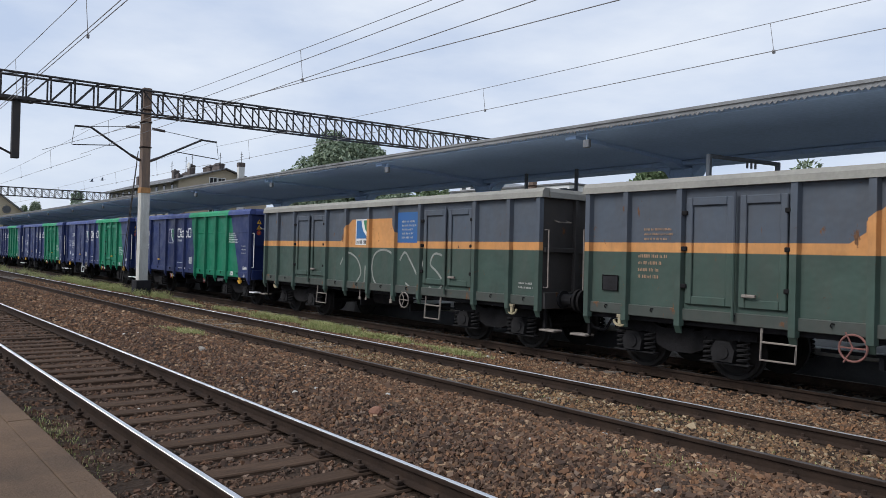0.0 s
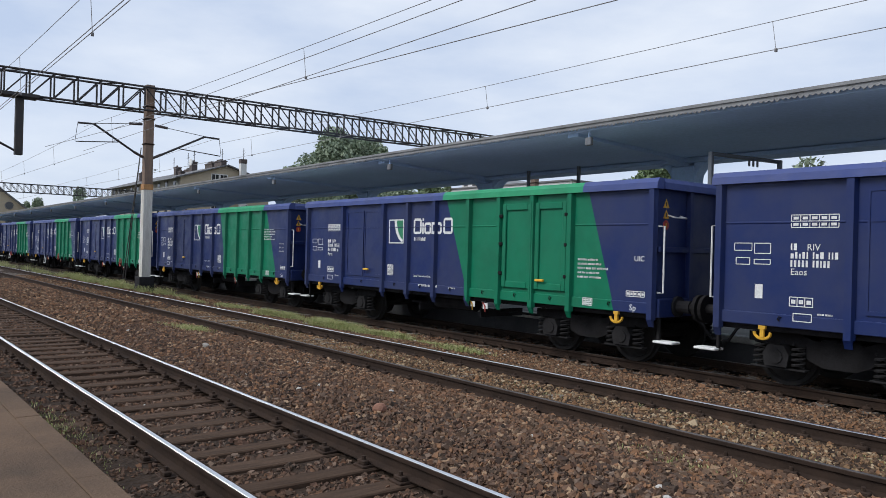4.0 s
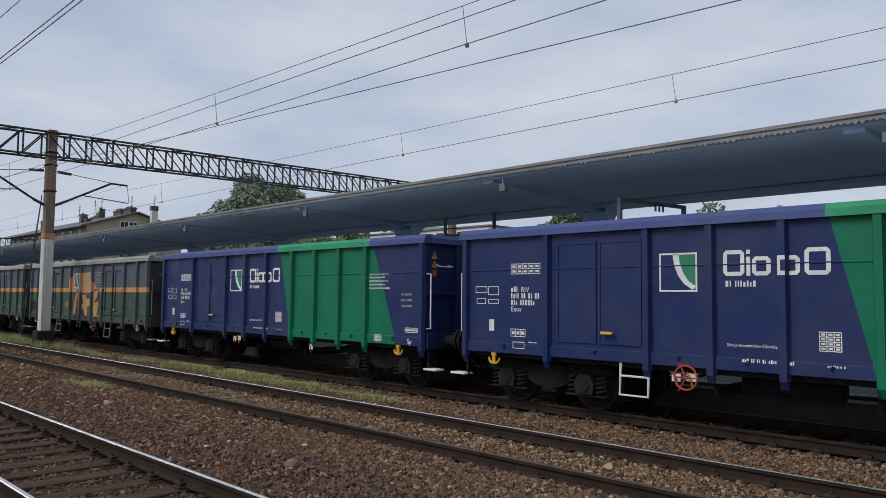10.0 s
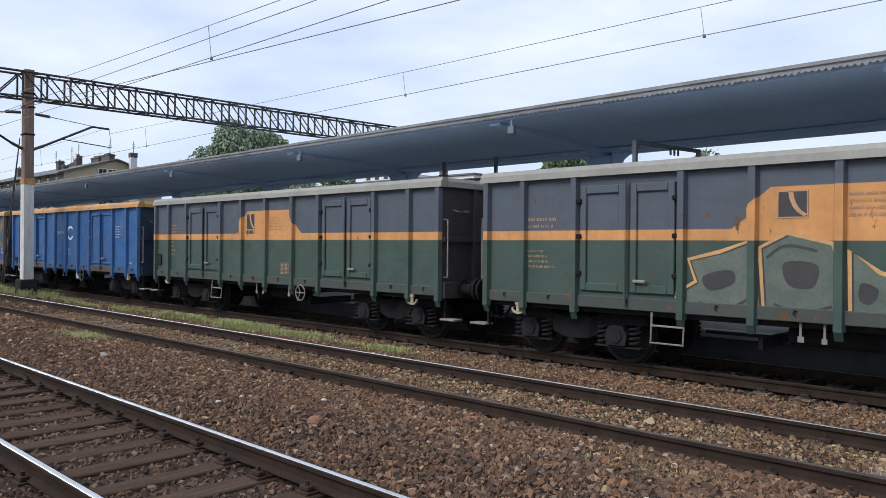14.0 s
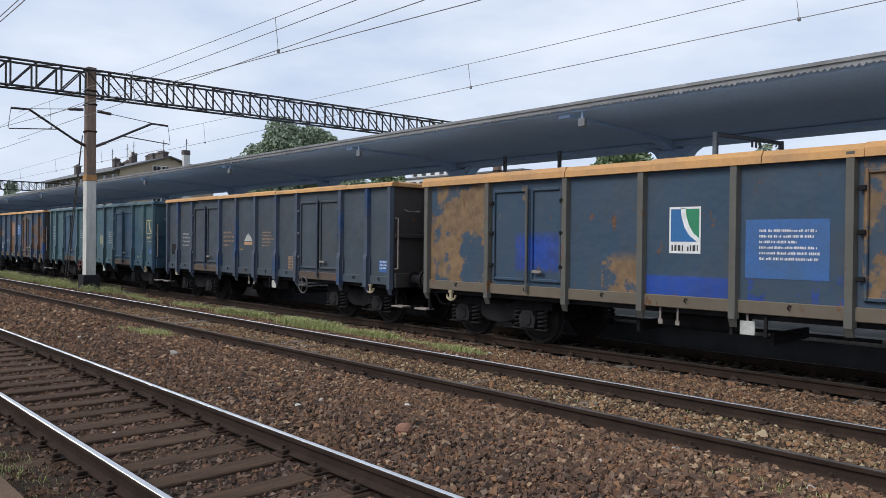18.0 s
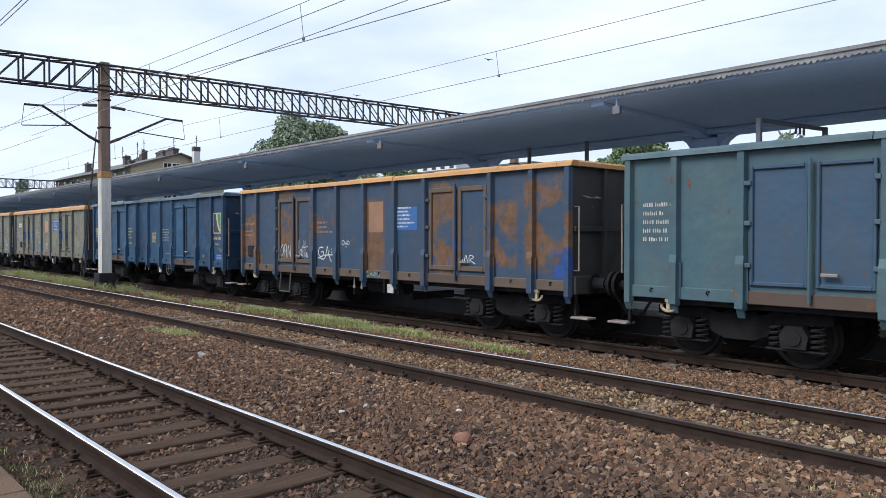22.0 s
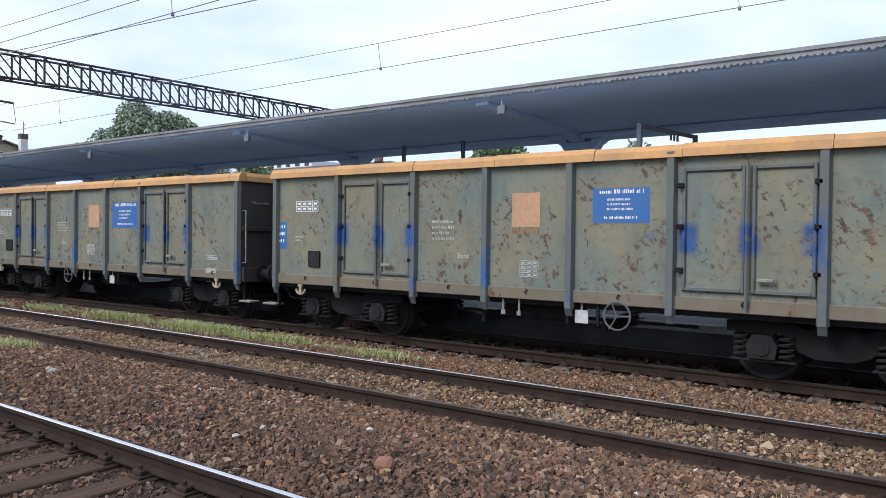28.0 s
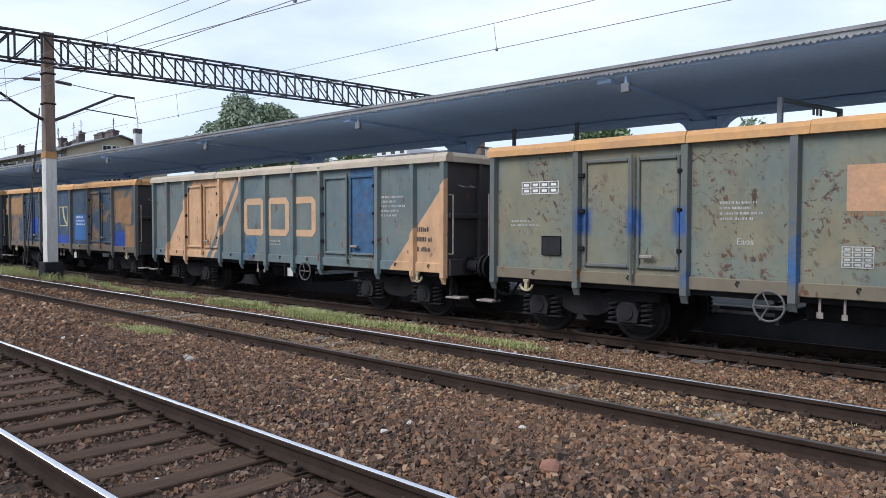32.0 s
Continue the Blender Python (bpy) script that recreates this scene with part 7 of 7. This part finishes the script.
tag(16, -3.87, -3.29, 1.30, 1.70, (((0.24, 0.92), (0.10, 0.72), (0.03, 0.40), (0.12, 0.16), (0.26, 0.30), (0.33, 0.62), (0.22, 0.94)), ((0.36, 0.10), (0.42, 0.90), (0.60, 0.88)), ((0.38, 0.52), (0.60, 0.50), (0.60, 0.88), (0.57, 0.12)), ((0.70, 0.08), (0.74, 0.92)), ((0.74, 0.92), (0.92, 0.10)), ((0.92, 0.10), (0.98, 0.96))), 0.018)
tag(16, -2.98, -2.45, 1.31, 1.82, (((0.16, 0.98), (0.14, 0.50), (0.18, 0.10)), ((0.15, 0.40), (0.02, 0.28), (0.05, 0.06), (0.18, 0.14)), ((0.26, 0.12), (0.24, 0.40), (0.36, 0.48), (0.40, 0.24), (0.28, 0.10)), ((0.46, 0.06), (0.44, 0.62), (0.52, 0.60)), ((0.62, 0.02), (0.60, 0.96)), ((0.72, 0.10), (0.70, 0.92)), ((0.50, 0.58), (0.98, 0.62)), ((0.84, 0.08), (0.85, 0.34)), ((0.95, 0.04), (0.96, 0.30))), 0.018)
tag(16, -2.04, -1.30, 1.24, 1.66, (((0.36, 0.88), (0.16, 0.90), (0.05, 0.60), (0.16, 0.36), (0.34, 0.42), (0.36, 0.64), (0.22, 0.62)), ((0.02, 0.26), (0.16, 0.27), (0.36, 0.20), (0.50, 0.40), (0.60, 0.96), (0.68, 0.50), (0.84, 0.06)), ((0.42, 0.44), (0.97, 0.48)), ((0.74, 0.66), (0.76, 0.71)), ((0.84, 0.78), (0.86, 0.83)), ((0.86, 0.60), (0.88, 0.64))), 0.026)
tag(16, -0.97, -0.64, 1.62, 1.84, (((0.30, 0.82), (0.06, 0.72), (0.06, 0.34), (0.28, 0.36), (0.34, 0.66)), ((0.36, 0.70), (0.42, 0.36), (0.54, 0.56), (0.60, 0.36), (0.68, 0.90)), ((0.72, 0.64), (0.90, 0.74), (0.96, 0.46), (0.80, 0.34), (0.70, 0.50)), ((0.44, 0.10), (0.66, 0.10))), 0.015)
tag(16, 0.02, 0.66, 0.94, 1.10, (((0.16, 0.86), (0.03, 0.60), (0.10, 0.20), (0.24, 0.28)), ((0.28, 0.10), (0.36, 0.70), (0.46, 0.30), (0.58, 0.90), (0.62, 0.30), (0.50, 0.40)), ((0.66, 0.34), (0.80, 0.90), (0.88, 0.40), (0.74, 0.14)), ((0.96, 0.16), (0.98, 0.22))), 0.016, "graffiti_cyan", 0.038)
tag(16, 3.13, 3.65, 1.33, 1.55, (((0.20, 0.86), (0.04, 0.50), (0.16, 0.14), (0.30, 0.50)), ((0.36, 0.14), (0.46, 0.90), (0.56, 0.16)), ((0.64, 0.16), (0.66, 0.86), (0.90, 0.70), (0.70, 0.46), (0.96, 0.12))), 0.018)
plate_box(16, -5.62, -5.32, 1.33, 1.62, "black_iron", "label_holder", "")
bars_box(16, -5.85, -5.15, 2.18, 2.28, 1, "worn_orange")
bars_box(16, -5.85, -5.15, 1.86, 2.06, 2, "worn_orange")
bars_box(16, -2.04, -1.34, 1.92, 2.27, 3, "worn_orange")
frame_box(17, -5.90, -5.29, 2.05, 2.22, "yellow_line", 4, 2)
bars_box(17, -5.90, -5.29, 1.79, 2.00, 2, "yellow_line")
bars_box(17, -2.26, -1.64, 1.76, 2.21, 4, "yellow_line")
frame_box(17, 0.26, 0.61, 1.68, 2.02, "yellow_line", 3, 4)
bars_box(17, 1.19, 1.94, 1.69, 2.15, 5, "worn_white")
stroke(17, [(-4.98, 1.35), (-5.02, 1.75), (-4.90, 1.42), (-4.84, 1.88), (-4.76, 1.40), (-4.66, 1.92), (-4.60, 1.44), (-4.50, 1.72), (-4.52, 1.36), (-4.96, 1.30)], 0.05, "graffiti_cyan")
stroke(17, [(-5.0, 1.50), (-4.75, 1.58), (-4.50, 1.52)], 0.05, "graffiti_cyan", False, 0.008)
graffiti(17, -1.05, -0.45, 1.26, 1.65, "graffiti_red", 18, "line")
plate_box(17, -5.74, -5.45, 1.38, 1.65, "black_iron", "label_holder", "")
bars_box(17, 1.50, 1.95, 1.27, 1.32, 1, "yellow_line")
frame_box(18, -5.37, -4.76, 2.38, 2.58, "white_paint", 4, 2)
plate_box(18, -0.34, 0.17, 2.08, 2.62, "orange_worn", "orange_panel", "faded orange painted panel")
plate_box(18, 1.06, 1.94, 2.14, 2.65, "blue_plate", "blue_panel", "bright blue painted panel")
bars_box(18, 1.17, 1.85, 2.54, 2.63, 1, "white_paint")
bars_box(18, 1.29, 1.73, 2.29, 2.50, 3, "white_paint")
bars_box(18, 1.25, 1.76, 2.18, 2.24, 1, "white_paint")
frame_box(18, -0.18, 0.15, 1.29, 1.54, "worn_white", 3, 4)
plate_box(18, -4.99, -4.69, 1.29, 1.59, "black_iron", "label_holder", "dark label holder")
bars_box(18, -1.95, -1.35, 1.80, 2.19, 4, "worn_white")
bars_box(18, -0.34, 0.18, 1.92, 2.06, 1, "rust_orange")
frame_box(19, -5.33, -4.58, 2.39, 2.59, "white_paint", 4, 2)
plate_box(19, -0.21, 0.30, 2.05, 2.63, "orange_worn", "orange_panel", "faded orange painted panel")
plate_box(19, 0.94, 2.14, 2.03, 2.68, "blue_plate", "blue_panel", "bright blue painted panel")
bars_box(19, 1.08, 2.02, 2.54, 2.65, 1, "white_paint")
bars_box(19, 1.25, 1.85, 2.21, 2.48, 3, "white_paint")
bars_box(19, 1.19, 1.89, 2.09, 2.16, 1, "white_paint")
frame_box(19, -0.25, 0.11, 1.34, 1.60, "worn_white", 3, 4)
plate_box(19, -4.89, -4.52, 1.36, 1.67, "black_iron", "label_holder", "dark label holder")
bars_box(19, -1.84, -1.21, 1.90, 2.20, 4, "worn_white")
bars_box(19, -0.18, 0.28, 1.96, 2.05, 1, "rust_orange")
plate_box(18, -5.91, -5.65, 1.63, 2.17, "blue_plate", "blue_panel", "bright blue plate")
bars_box(18, -5.87, -5.67, 1.68, 2.11, 3, "white_paint")
bars_box(18, -5.40, -5.07, 1.75, 1.89, 2, "worn_white")
frame_box(19, 4.86, 5.21, 1.34, 1.43, "worn_white", 5, 1)
frame_box(19, 4.85, 5.20, 1.05, 1.15, "worn_white", 5, 2)
bars_box(19, -5.56, -4.89, 1.80, 1.94, 2, "worn_white")
name_blocks(20, -1.12, 1.99, 1.57, 2.49, "srr_orange", 3)
plate_box(20, 3.10, 3.75, 1.46, 2.09, "blue_worn", "blue_patch", "blue overpainted patch")
bars_box(20, 4.09, 4.87, 1.97, 2.44, 5, "worn_white")
bars_box(20, 5.15, 5.69, 1.23, 1.81, 3, "graffiti_dark")
bars_box(20, 0.09, 0.61, 1.30, 1.47, 2, "worn_white")
emblem(21, -0.46, 0.30, 1.75, 2.46, "yellow")
plate_box(21, 0.97, 2.08, 1.27, 2.16, "blue_plate", "blue_panel", "bright blue panel")
bars_box(21, 1.13, 1.94, 1.72, 2.10, 3, "white_paint")
plate_box(21, -6.46, -4.49, 2.21, 2.86, "rust_orange", "rust_patch", "rusty orange paint patch")
plate_box(21, 4.39, 5.52, 1.87, 2.68, "rust_orange", "rust_patch", "rusty orange paint patch")
plate_box(21, 2.54, 3.48, 1.00, 1.67, "rust_orange", "rust_patch", "rusty orange paint patch")
plate_box(21, 5.08, 5.89, 1.07, 1.78, "rust_orange", "rust_patch", "rusty orange paint patch")
for k, m_, z in ((14, "worn_orange", 1.62), (17, "yellow_line", 1.60), (18, "worn_white", 1.55), (19, "worn_white", 1.6)):
    letters(WAGONS[k], "Eaos", {14: -1.0, 17: -2.0, 18: -1.4, 19: -1.6}[k], z, 0.13, M[m_])
for k in (15, 17):
    letters(WAGONS[k], "UIC", 5.60, 1.42, 0.15, M["yellow_line"])
    letters(WAGONS[k], "Sp", 4.40, 1.22, 0.15, M["yellow_line"])
emblem(17, 5.20, 5.70, 1.98, 2.62, "yellow")
bars_box(17, 5.21, 5.69, 1.74, 1.88, 1, "yellow_line")
bars_box(17, 5.32, 5.58, 1.62, 1.67, 1, "yellow_line")
plate_box(17, 5.36, 5.90, 1.16, 1.34, "blue_plate", "blue_panel", "bright blue plate")
bars_box(17, 5.40, 5.87, 1.18, 1.32, 2, "worn_white")
# plates hanging below the sill of the old wagons
for k in (12, 13, 14, 15, 16, 17, 18, 19, 20, 21):
    for x in (0.62, 1.12):
        part("hanging_plate", Geo().box(x, x + 0.05, -1.40, -1.36, 0.60, 0.94, 0.006), M["bogie"], WAGONS[k])
    part("brake_sign", Geo().box(0.78, 1.00, -1.41, -1.39, 0.62, 0.82, 0.004), M["worn_white"], WAGONS[k], "pale brake sign plate")

g = Geo().tube([(-3.87, -1.42, 0.93), (-3.87, -1.46, 0.42), (-3.36, -1.46, 0.42), (-3.36, -1.42, 0.93)], 0.022, 6)
part("ladder_step", g, M["dull_wheel"], WAGONS[16], "tubular ladder step")

# ---- sleepers, fastenings, ballast stones, grass ----


def sleepers(track, name, zt, pitch, x0, x1, mat, jitter, length=2.6, width=0.24):
    rng = random.Random(len(name) + int(pitch * 100))
    base = Geo().box(-width / 2, width / 2, -length / 2, length / 2, -0.15, 0.0, 0.012).mesh(name, M[mat])
    plate_me = Geo().box(-0.085, 0.085, -0.17, 0.17, 0.0, 0.022, 0.004).mesh("base_plate", M["plate"])
    bolt = Geo()
    for dy in (-0.11, 0.11):
        bolt.tube([(0.0, dy, 0.02), (0.0, dy, 0.095)], 0.020, 6)
        bolt.box(-0.06, 0.06, dy - 0.035, dy + 0.03, 0.022, 0.062, 0.008)
    bolt = bolt.mesh("rail_clip", M["plate"])
    far = Geo()
    x = x0
    while x < x1:
        xx = x + rng.uniform(-jitter, jitter)
        if -26 < x < 5:
            s = part(name, base, M[mat], track)
            s.location = (xx, rng.uniform(-0.04, 0.04), zt + rng.uniform(-0.012, 0.008))
            s.rotation_euler = (rng.uniform(-0.006, 0.006), rng.uniform(-0.02, 0.02), rng.uniform(-0.02, 0.02))
            if x > -16:
                for side in (-0.7525, 0.7525):
                    part("base_plate", plate_me, M["plate"], s).location = (0, side, 0)
                    part("rail_clip", bolt, M["plate"], s).location = (0, side, 0)
        else:
            far.box(xx - width / 2, xx + width / 2, -length / 2, length / 2, zt - 0.15, zt)
        x += pitch
    tagged(part(name, far, M[mat], track, "sleepers further along the track"), kind="stuff")


sleepers(track_near, "sleeper", -0.172, 0.583, -110, 40, "sleeper", 0.035)
sleepers(track_middle, "sleeper", -0.165, 0.62, -80, 30, "sleeper_concrete", 0.03, 2.5, 0.26)
sleepers(track_train, "sleeper", -0.172, 0.62, -80, 30, "sleeper_concrete", 0.03, 2.5, 0.26)


def stones(name, n, region, size, mat, label, seed, keep=None, lift=0.35):
    """Loose stones over a stretch of the bed: squashed, twisted little blocks in one mesh."""
    rng = np.random.default_rng(seed)
    x0, x1, y0, y1 = region
    p = np.stack([rng.uniform(x0, x1, n), rng.uniform(y0, y1, n)], 1)
    if keep is not None:
        p = p[keep(p[:, 0], p[:, 1], rng)]
    n = len(p)
    z = np.interp(p[:, 1], [q[0] for q in PROFILE], [q[1] for q in PROFILE])
    z += 0.03 * np.array([noise.noise((a * 0.35, b * 0.8, 3.1)) for a, b in p])
    cube = np.array([(-1, -1, -1), (1, -1, -1), (1, 1, -1), (-1, 1, -1), (-1, -1, 1), (1, -1, 1), (1, 1, 1), (-1, 1, 1)], float) * 0.62
    v = cube[None] * (1 + rng.normal(0, 0.28, (n, 8, 3)))
    s = size * (0.55 + 0.9 * rng.random((n, 1, 1)) ** 1.6) * rng.uniform(0.5, 1.35, (n, 1, 3))
    v = v * s
    a = rng.normal(size=(n, 4))
    a /= np.linalg.norm(a, axis=1)[:, None]
    w, i, j, k = a.T
    R = np.stack([np.stack([1 - 2 * (j * j + k * k), 2 * (i * j - k * w), 2 * (i * k + j * w)], 1), np.stack([2 * (i * j + k * w), 1 - 2 * (i * i + k * k), 2 * (j * k - i * w)], 1), np.stack([2 * (i * k - j * w), 2 * (j * k + i * w), 1 - 2 * (i * i + j * j)], 1)], 1)
    v = np.einsum("nij,nkj->nki", R, v)
    v[:, :, 0] += p[:, 0, None]
    v[:, :, 1] += p[:, 1, None]
    v[:, :, 2] += (z + size * lift * rng.uniform(-0.6, 1.0, n))[:, None]
    quads = np.array([(0, 3, 2, 1), (4, 5, 6, 7), (0, 1, 5, 4), (1, 2, 6, 5), (2, 3, 7, 6), (3, 0, 4, 7)])
    f = (quads[None] + 8 * np.arange(n)[:, None, None]).reshape(-1)
    me = bpy.data.meshes.new(name)
    me.vertices.add(8 * n)
    me.vertices.foreach_set("co", v.reshape(-1).astype(np.float32))
    me.loops.add(len(f))
    me.loops.foreach_set("vertex_index", f.astype(np.int32))
    me.polygons.add(6 * n)
    me.polygons.foreach_set("loop_start", np.arange(0, 24 * n, 4, dtype=np.int32))
    me.polygons.foreach_set("use_smooth", np.zeros(6 * n, bool))
    me.materials.append(M[mat])
    me.update()
    me.validate()
    return tagged(new(name, me), label, "ballast", kind="stuff")


def off_rails(x, y, rng):
    near = np.zeros(len(x), bool)
    for c, _ in TRACKS.values():
        for s in (-0.7525, 0.7525):
            near |= np.abs(y - c - s) < 0.085
    return ~near


def cribs(x, y, rng):
    """Between the sleepers of the near track; few stones lie on them."""
    ph = np.abs(((x + 110) / 0.583 + 0.5) % 1 - 0.5) * 0.583
    return off_rails(x, y, rng) & ((ph > 0.135) | (rng.random(len(x)) < 0.05))


stones("ballast_stones", 33000, (-17, 3, 5.1, 6.55), 0.0285, "stones", "rust-brown crushed stone between two tracks", 1, off_rails, 0.6)
stones("ballast_stones", 15500, (-17, 3, 4.0, 5.3), 0.028, "stones", "rust-brown crushed stone beside the timber sleepers", 11, off_rails, 0.5)
stones("ballast_stones", 19500, (-17, 3, 4.0, 5.5), 0.029, "stones_dark", "soot-dark crushed stone beside the timber sleepers", 12, off_rails, 0.6)
stones("ballast_stones", 22000, (-40, -17, 4.0, 6.55), 0.040, "stones", "rust-brown crushed stone further along", 2, off_rails)
stones("ballast_stones", 30000, (-17, 0, 1.42, 4.35), 0.026, "stones_dark", "dark crushed stone between timber sleepers", 3, cribs, 0.1)
stones("ballast_stones", 12000, (-40, -17, 1.42, 4.35), 0.035, "stones_dark", "dark crushed stone along timber sleepers", 4, cribs, 0.1)
stones("ballast_stones", 27000, (-22, 4, 6.5, 8.25), 0.023, "stones_pale", "pale dusty crushed stone around the middle track", 5, off_rails, 0.2)
stones("ballast_stones", 36000, (-22, 4, 8.2, 10.7), 0.022, "stones_rust", "rust-brown crushed stone between the middle track and the train", 51, off_rails, 0.2)
stones("ballast_stones", 9000, (-45, -22, 6.5, 10.6), 0.036, "stones_rust", "rust-brown crushed stone further along the middle track", 6, off_rails, 0.2)
stones("ballast_stones", 150, (-20, 3, 6.6, 8.05), 0.048, "stones_pale", "larger pale stones between the rails", 7, off_rails, 0.1)
stones("ballast_stones", 9000, (-30, 6, 10.6, 13.7), 0.035, "stones", "dark crushed stone under the train", 8, off_rails, 0.2)


def single_stone(x, y, r, mat, label, seed):
    rng = random.Random(seed)
    bm = bmesh.new()
    bmesh.ops.create_icosphere(bm, subdivisions=2, radius=r)
    for v in bm.verts:
        v.co = v.co * (1 + 0.25 * noise.noise(v.co * (1.2 / r) + Vector((seed, 0, 0)))) * Vector((1.2, 0.9, 0.7)).length / 1.7
        v.co.z *= 0.75
    me = bpy.data.meshes.new("loose_stone")
    bm.to_mesh(me)
    bm.free()
    me.materials.append(mat)
    ob = new("loose_stone", me)
    ob.location = (x, y, ballast_z(x, y) + r * 0.45)
    return tagged(ob, label, "stone", "loose stones")


M["red_stone"] = simple("red_stone", (0.27, 0.125, 0.08), 0.9, 0, (0.18, 0.09, 0.06), 9, 60, 0.4)
M["white_stone"] = simple("white_stone", (0.50, 0.48, 0.44), 0.9, 0, (0.36, 0.34, 0.31), 9, 60, 0.4)
M["grey_stone"] = simple("pale_grey_stone", (0.34, 0.31, 0.27), 0.9, 0, (0.24, 0.22, 0.19), 9, 60, 0.4)
single_stone(-6.93, 4.72, 0.085, M["red_stone"], "large reddish stone lying on the ballast", 3)
single_stone(-12.75, 5.0, 0.065, M["grey_stone"], "flat whitish stone lying on the ballast", 4)
single_stone(-12.95, 5.06, 0.055, M["grey_stone"], "flat whitish stone lying on the ballast", 5)
rs = random.Random(9)
for i in range(46):
    single_stone(rs.uniform(-17, 0), rs.choice((rs.uniform(4.4, 6.4), rs.uniform(2.4, 3.6), rs.uniform(8.3, 10.2))), rs.uniform(0.022, 0.042), M["white_stone"], "small whitish stone lying on the ballast", 20 + i)


def grass_patch(n, region, h, label, seed, lean=1.1, mat="grass"):
    """Upright bent blades, thick in clumps and thin between."""
    rng = np.random.default_rng(seed)
    x0, x1, y0, y1 = region
    k = max(3, int((x1 - x0) * 2.2))
    c = np.stack([rng.uniform(x0, x1, k), rng.uniform(y0, y1, k)], 1)
    pick = rng.integers(0, k, n)
    p = c[pick] + rng.normal(0, 1, (n, 2)) * np.array([0.28, 0.11])
    z = np.interp(p[:, 1], [q[0] for q in PROFILE], [q[1] for q in PROFILE])
    hh = h * (0.3 + 0.7 * rng.random(n) ** 1.5) * (0.4 + 0.6 * rng.random(k))[pick]
    a = rng.uniform(0, 2 * math.pi, n)
    d = np.stack([np.cos(a), np.sin(a)], 1) * (hh * lean * rng.random(n))[:, None]
    s = np.stack([-np.sin(a), np.cos(a)], 1) * 0.0035
    b0 = np.column_stack([p - s, z])
    b1 = np.column_stack([p + s, z])
    m0 = np.column_stack([p + d * 0.35 - s * 0.8, z + hh * 0.6])
    m1 = np.column_stack([p + d * 0.35 + s * 0.8, z + hh * 0.6])
    tip = np.column_stack([p + d, z + hh])
    g = Geo()
    g.v = np.stack([b0, b1, m1, m0, tip], 1).reshape(-1, 3).tolist()
    g.f = [q for i in range(n) for q in ((5 * i, 5 * i + 1, 5 * i + 2, 5 * i + 3), (5 * i + 3, 5 * i + 2, 5 * i + 4))]
    thing("grass", label, "grass", kind="stuff", geo=g, material=M[mat])


grass_patch(13000, (-19.6, -16.4, 9.2, 9.9), 0.27, "patchy strip of yellow-green grass between the tracks", 1)
grass_patch(15000, (-16.4, -12.6, 9.1, 9.7), 0.25, "thinner strip of yellow-green grass between the tracks", 2)
grass_patch(2600, (-12.6, -10.8, 9.3, 9.8), 0.14, "last thin tufts of grass between the tracks", 10)
grass_patch(16000, (-44, -28, 8.9, 9.9), 0.40, "weedy green grass around the catenary pole", 3)
grass_patch(6000, (-28, -21.5, 9.1, 9.7), 0.18, "thin grass along the track", 4)
grass_patch(4500, (-17.4, -15.4, 5.75, 6.25), 0.13, "small pale grass tuft in the ballast", 5)
grass_patch(4000, (-80, -44, 8.8, 10.0), 0.5, "far strip of weeds beside the track", 6)
grass_patch(900, (-4.6, -3.6, 5.6, 5.9), 0.07, "small moss tuft in the ballast", 7)
grass_patch(1200, (-10.5, -2.5, 1.5, 2.0), 0.07, "sparse weeds at the platform foot", 8)
grass_patch(2600, (-16, -1, 6.7, 8.0), 0.05, "sparse dry weeds between the rails", 9)


def motions():
    ts = [0.5 * i for i in range(65)]
    for k, w in WAGONS.items():
        x0 = wagon_x(k)
        walk(w, [(t, pose(x0 + travel(t), TRACKS["train"][0], TRACKS["train"][1])) for t in ts])
    for bird, wings, rows, start in FLOCK:
        pts = [(t, Vector(p)) for t, p in rows]
        keyed_rows = []
        for i, (t, p) in enumerate(pts):
            d = pts[min(i + 1, len(pts) - 1)][1] - pts[max(i - 1, 0)][1]
            keyed_rows.append((t, Matrix.Translation(p) @ d.to_track_quat("X", "Z").to_matrix().to_4x4()))
        walk(bird, keyed_rows)
        for s, wg in wings:
            base = Matrix.Translation(wg.location)
            beat = ([(0.0, 0.0)] if start else []) + [(start + 0.07 * i, (34, -26)[i % 2]) for i in range(120)] + [(32.0, 0.0)]
            walk(wg, [(t, base @ Euler((radians(a * s), 0, 0)).to_matrix().to_4x4()) for t, a in beat])
    # wheels roll: less than a quarter turn from row to row
    rows, t, last = [], 0.0, -1e9
    while t <= 32.001:
        s = travel(t)
        if s - last >= 0.48 or t >= 31.99:
            rows.append((t, s))
            last = s
        t += 1 / FPS
    keyed = {}
    for pair in WHEELS:
        for i, o in enumerate(pair):
            if i not in keyed:
                x = o.location.x
                walk(o, [(tt, Matrix.Translation((x, 0, 0.46)) @ Euler((0, s / 0.46, 0)).to_matrix().to_4x4()) for tt, s in rows])
                keyed[i] = o.animation_data
            else:
                o.rotation_mode = "QUATERNION"
                o.animation_data_create()
                o.animation_data.action = keyed[i].action
                o.animation_data.action_slot = keyed[i].action_slot


motions()
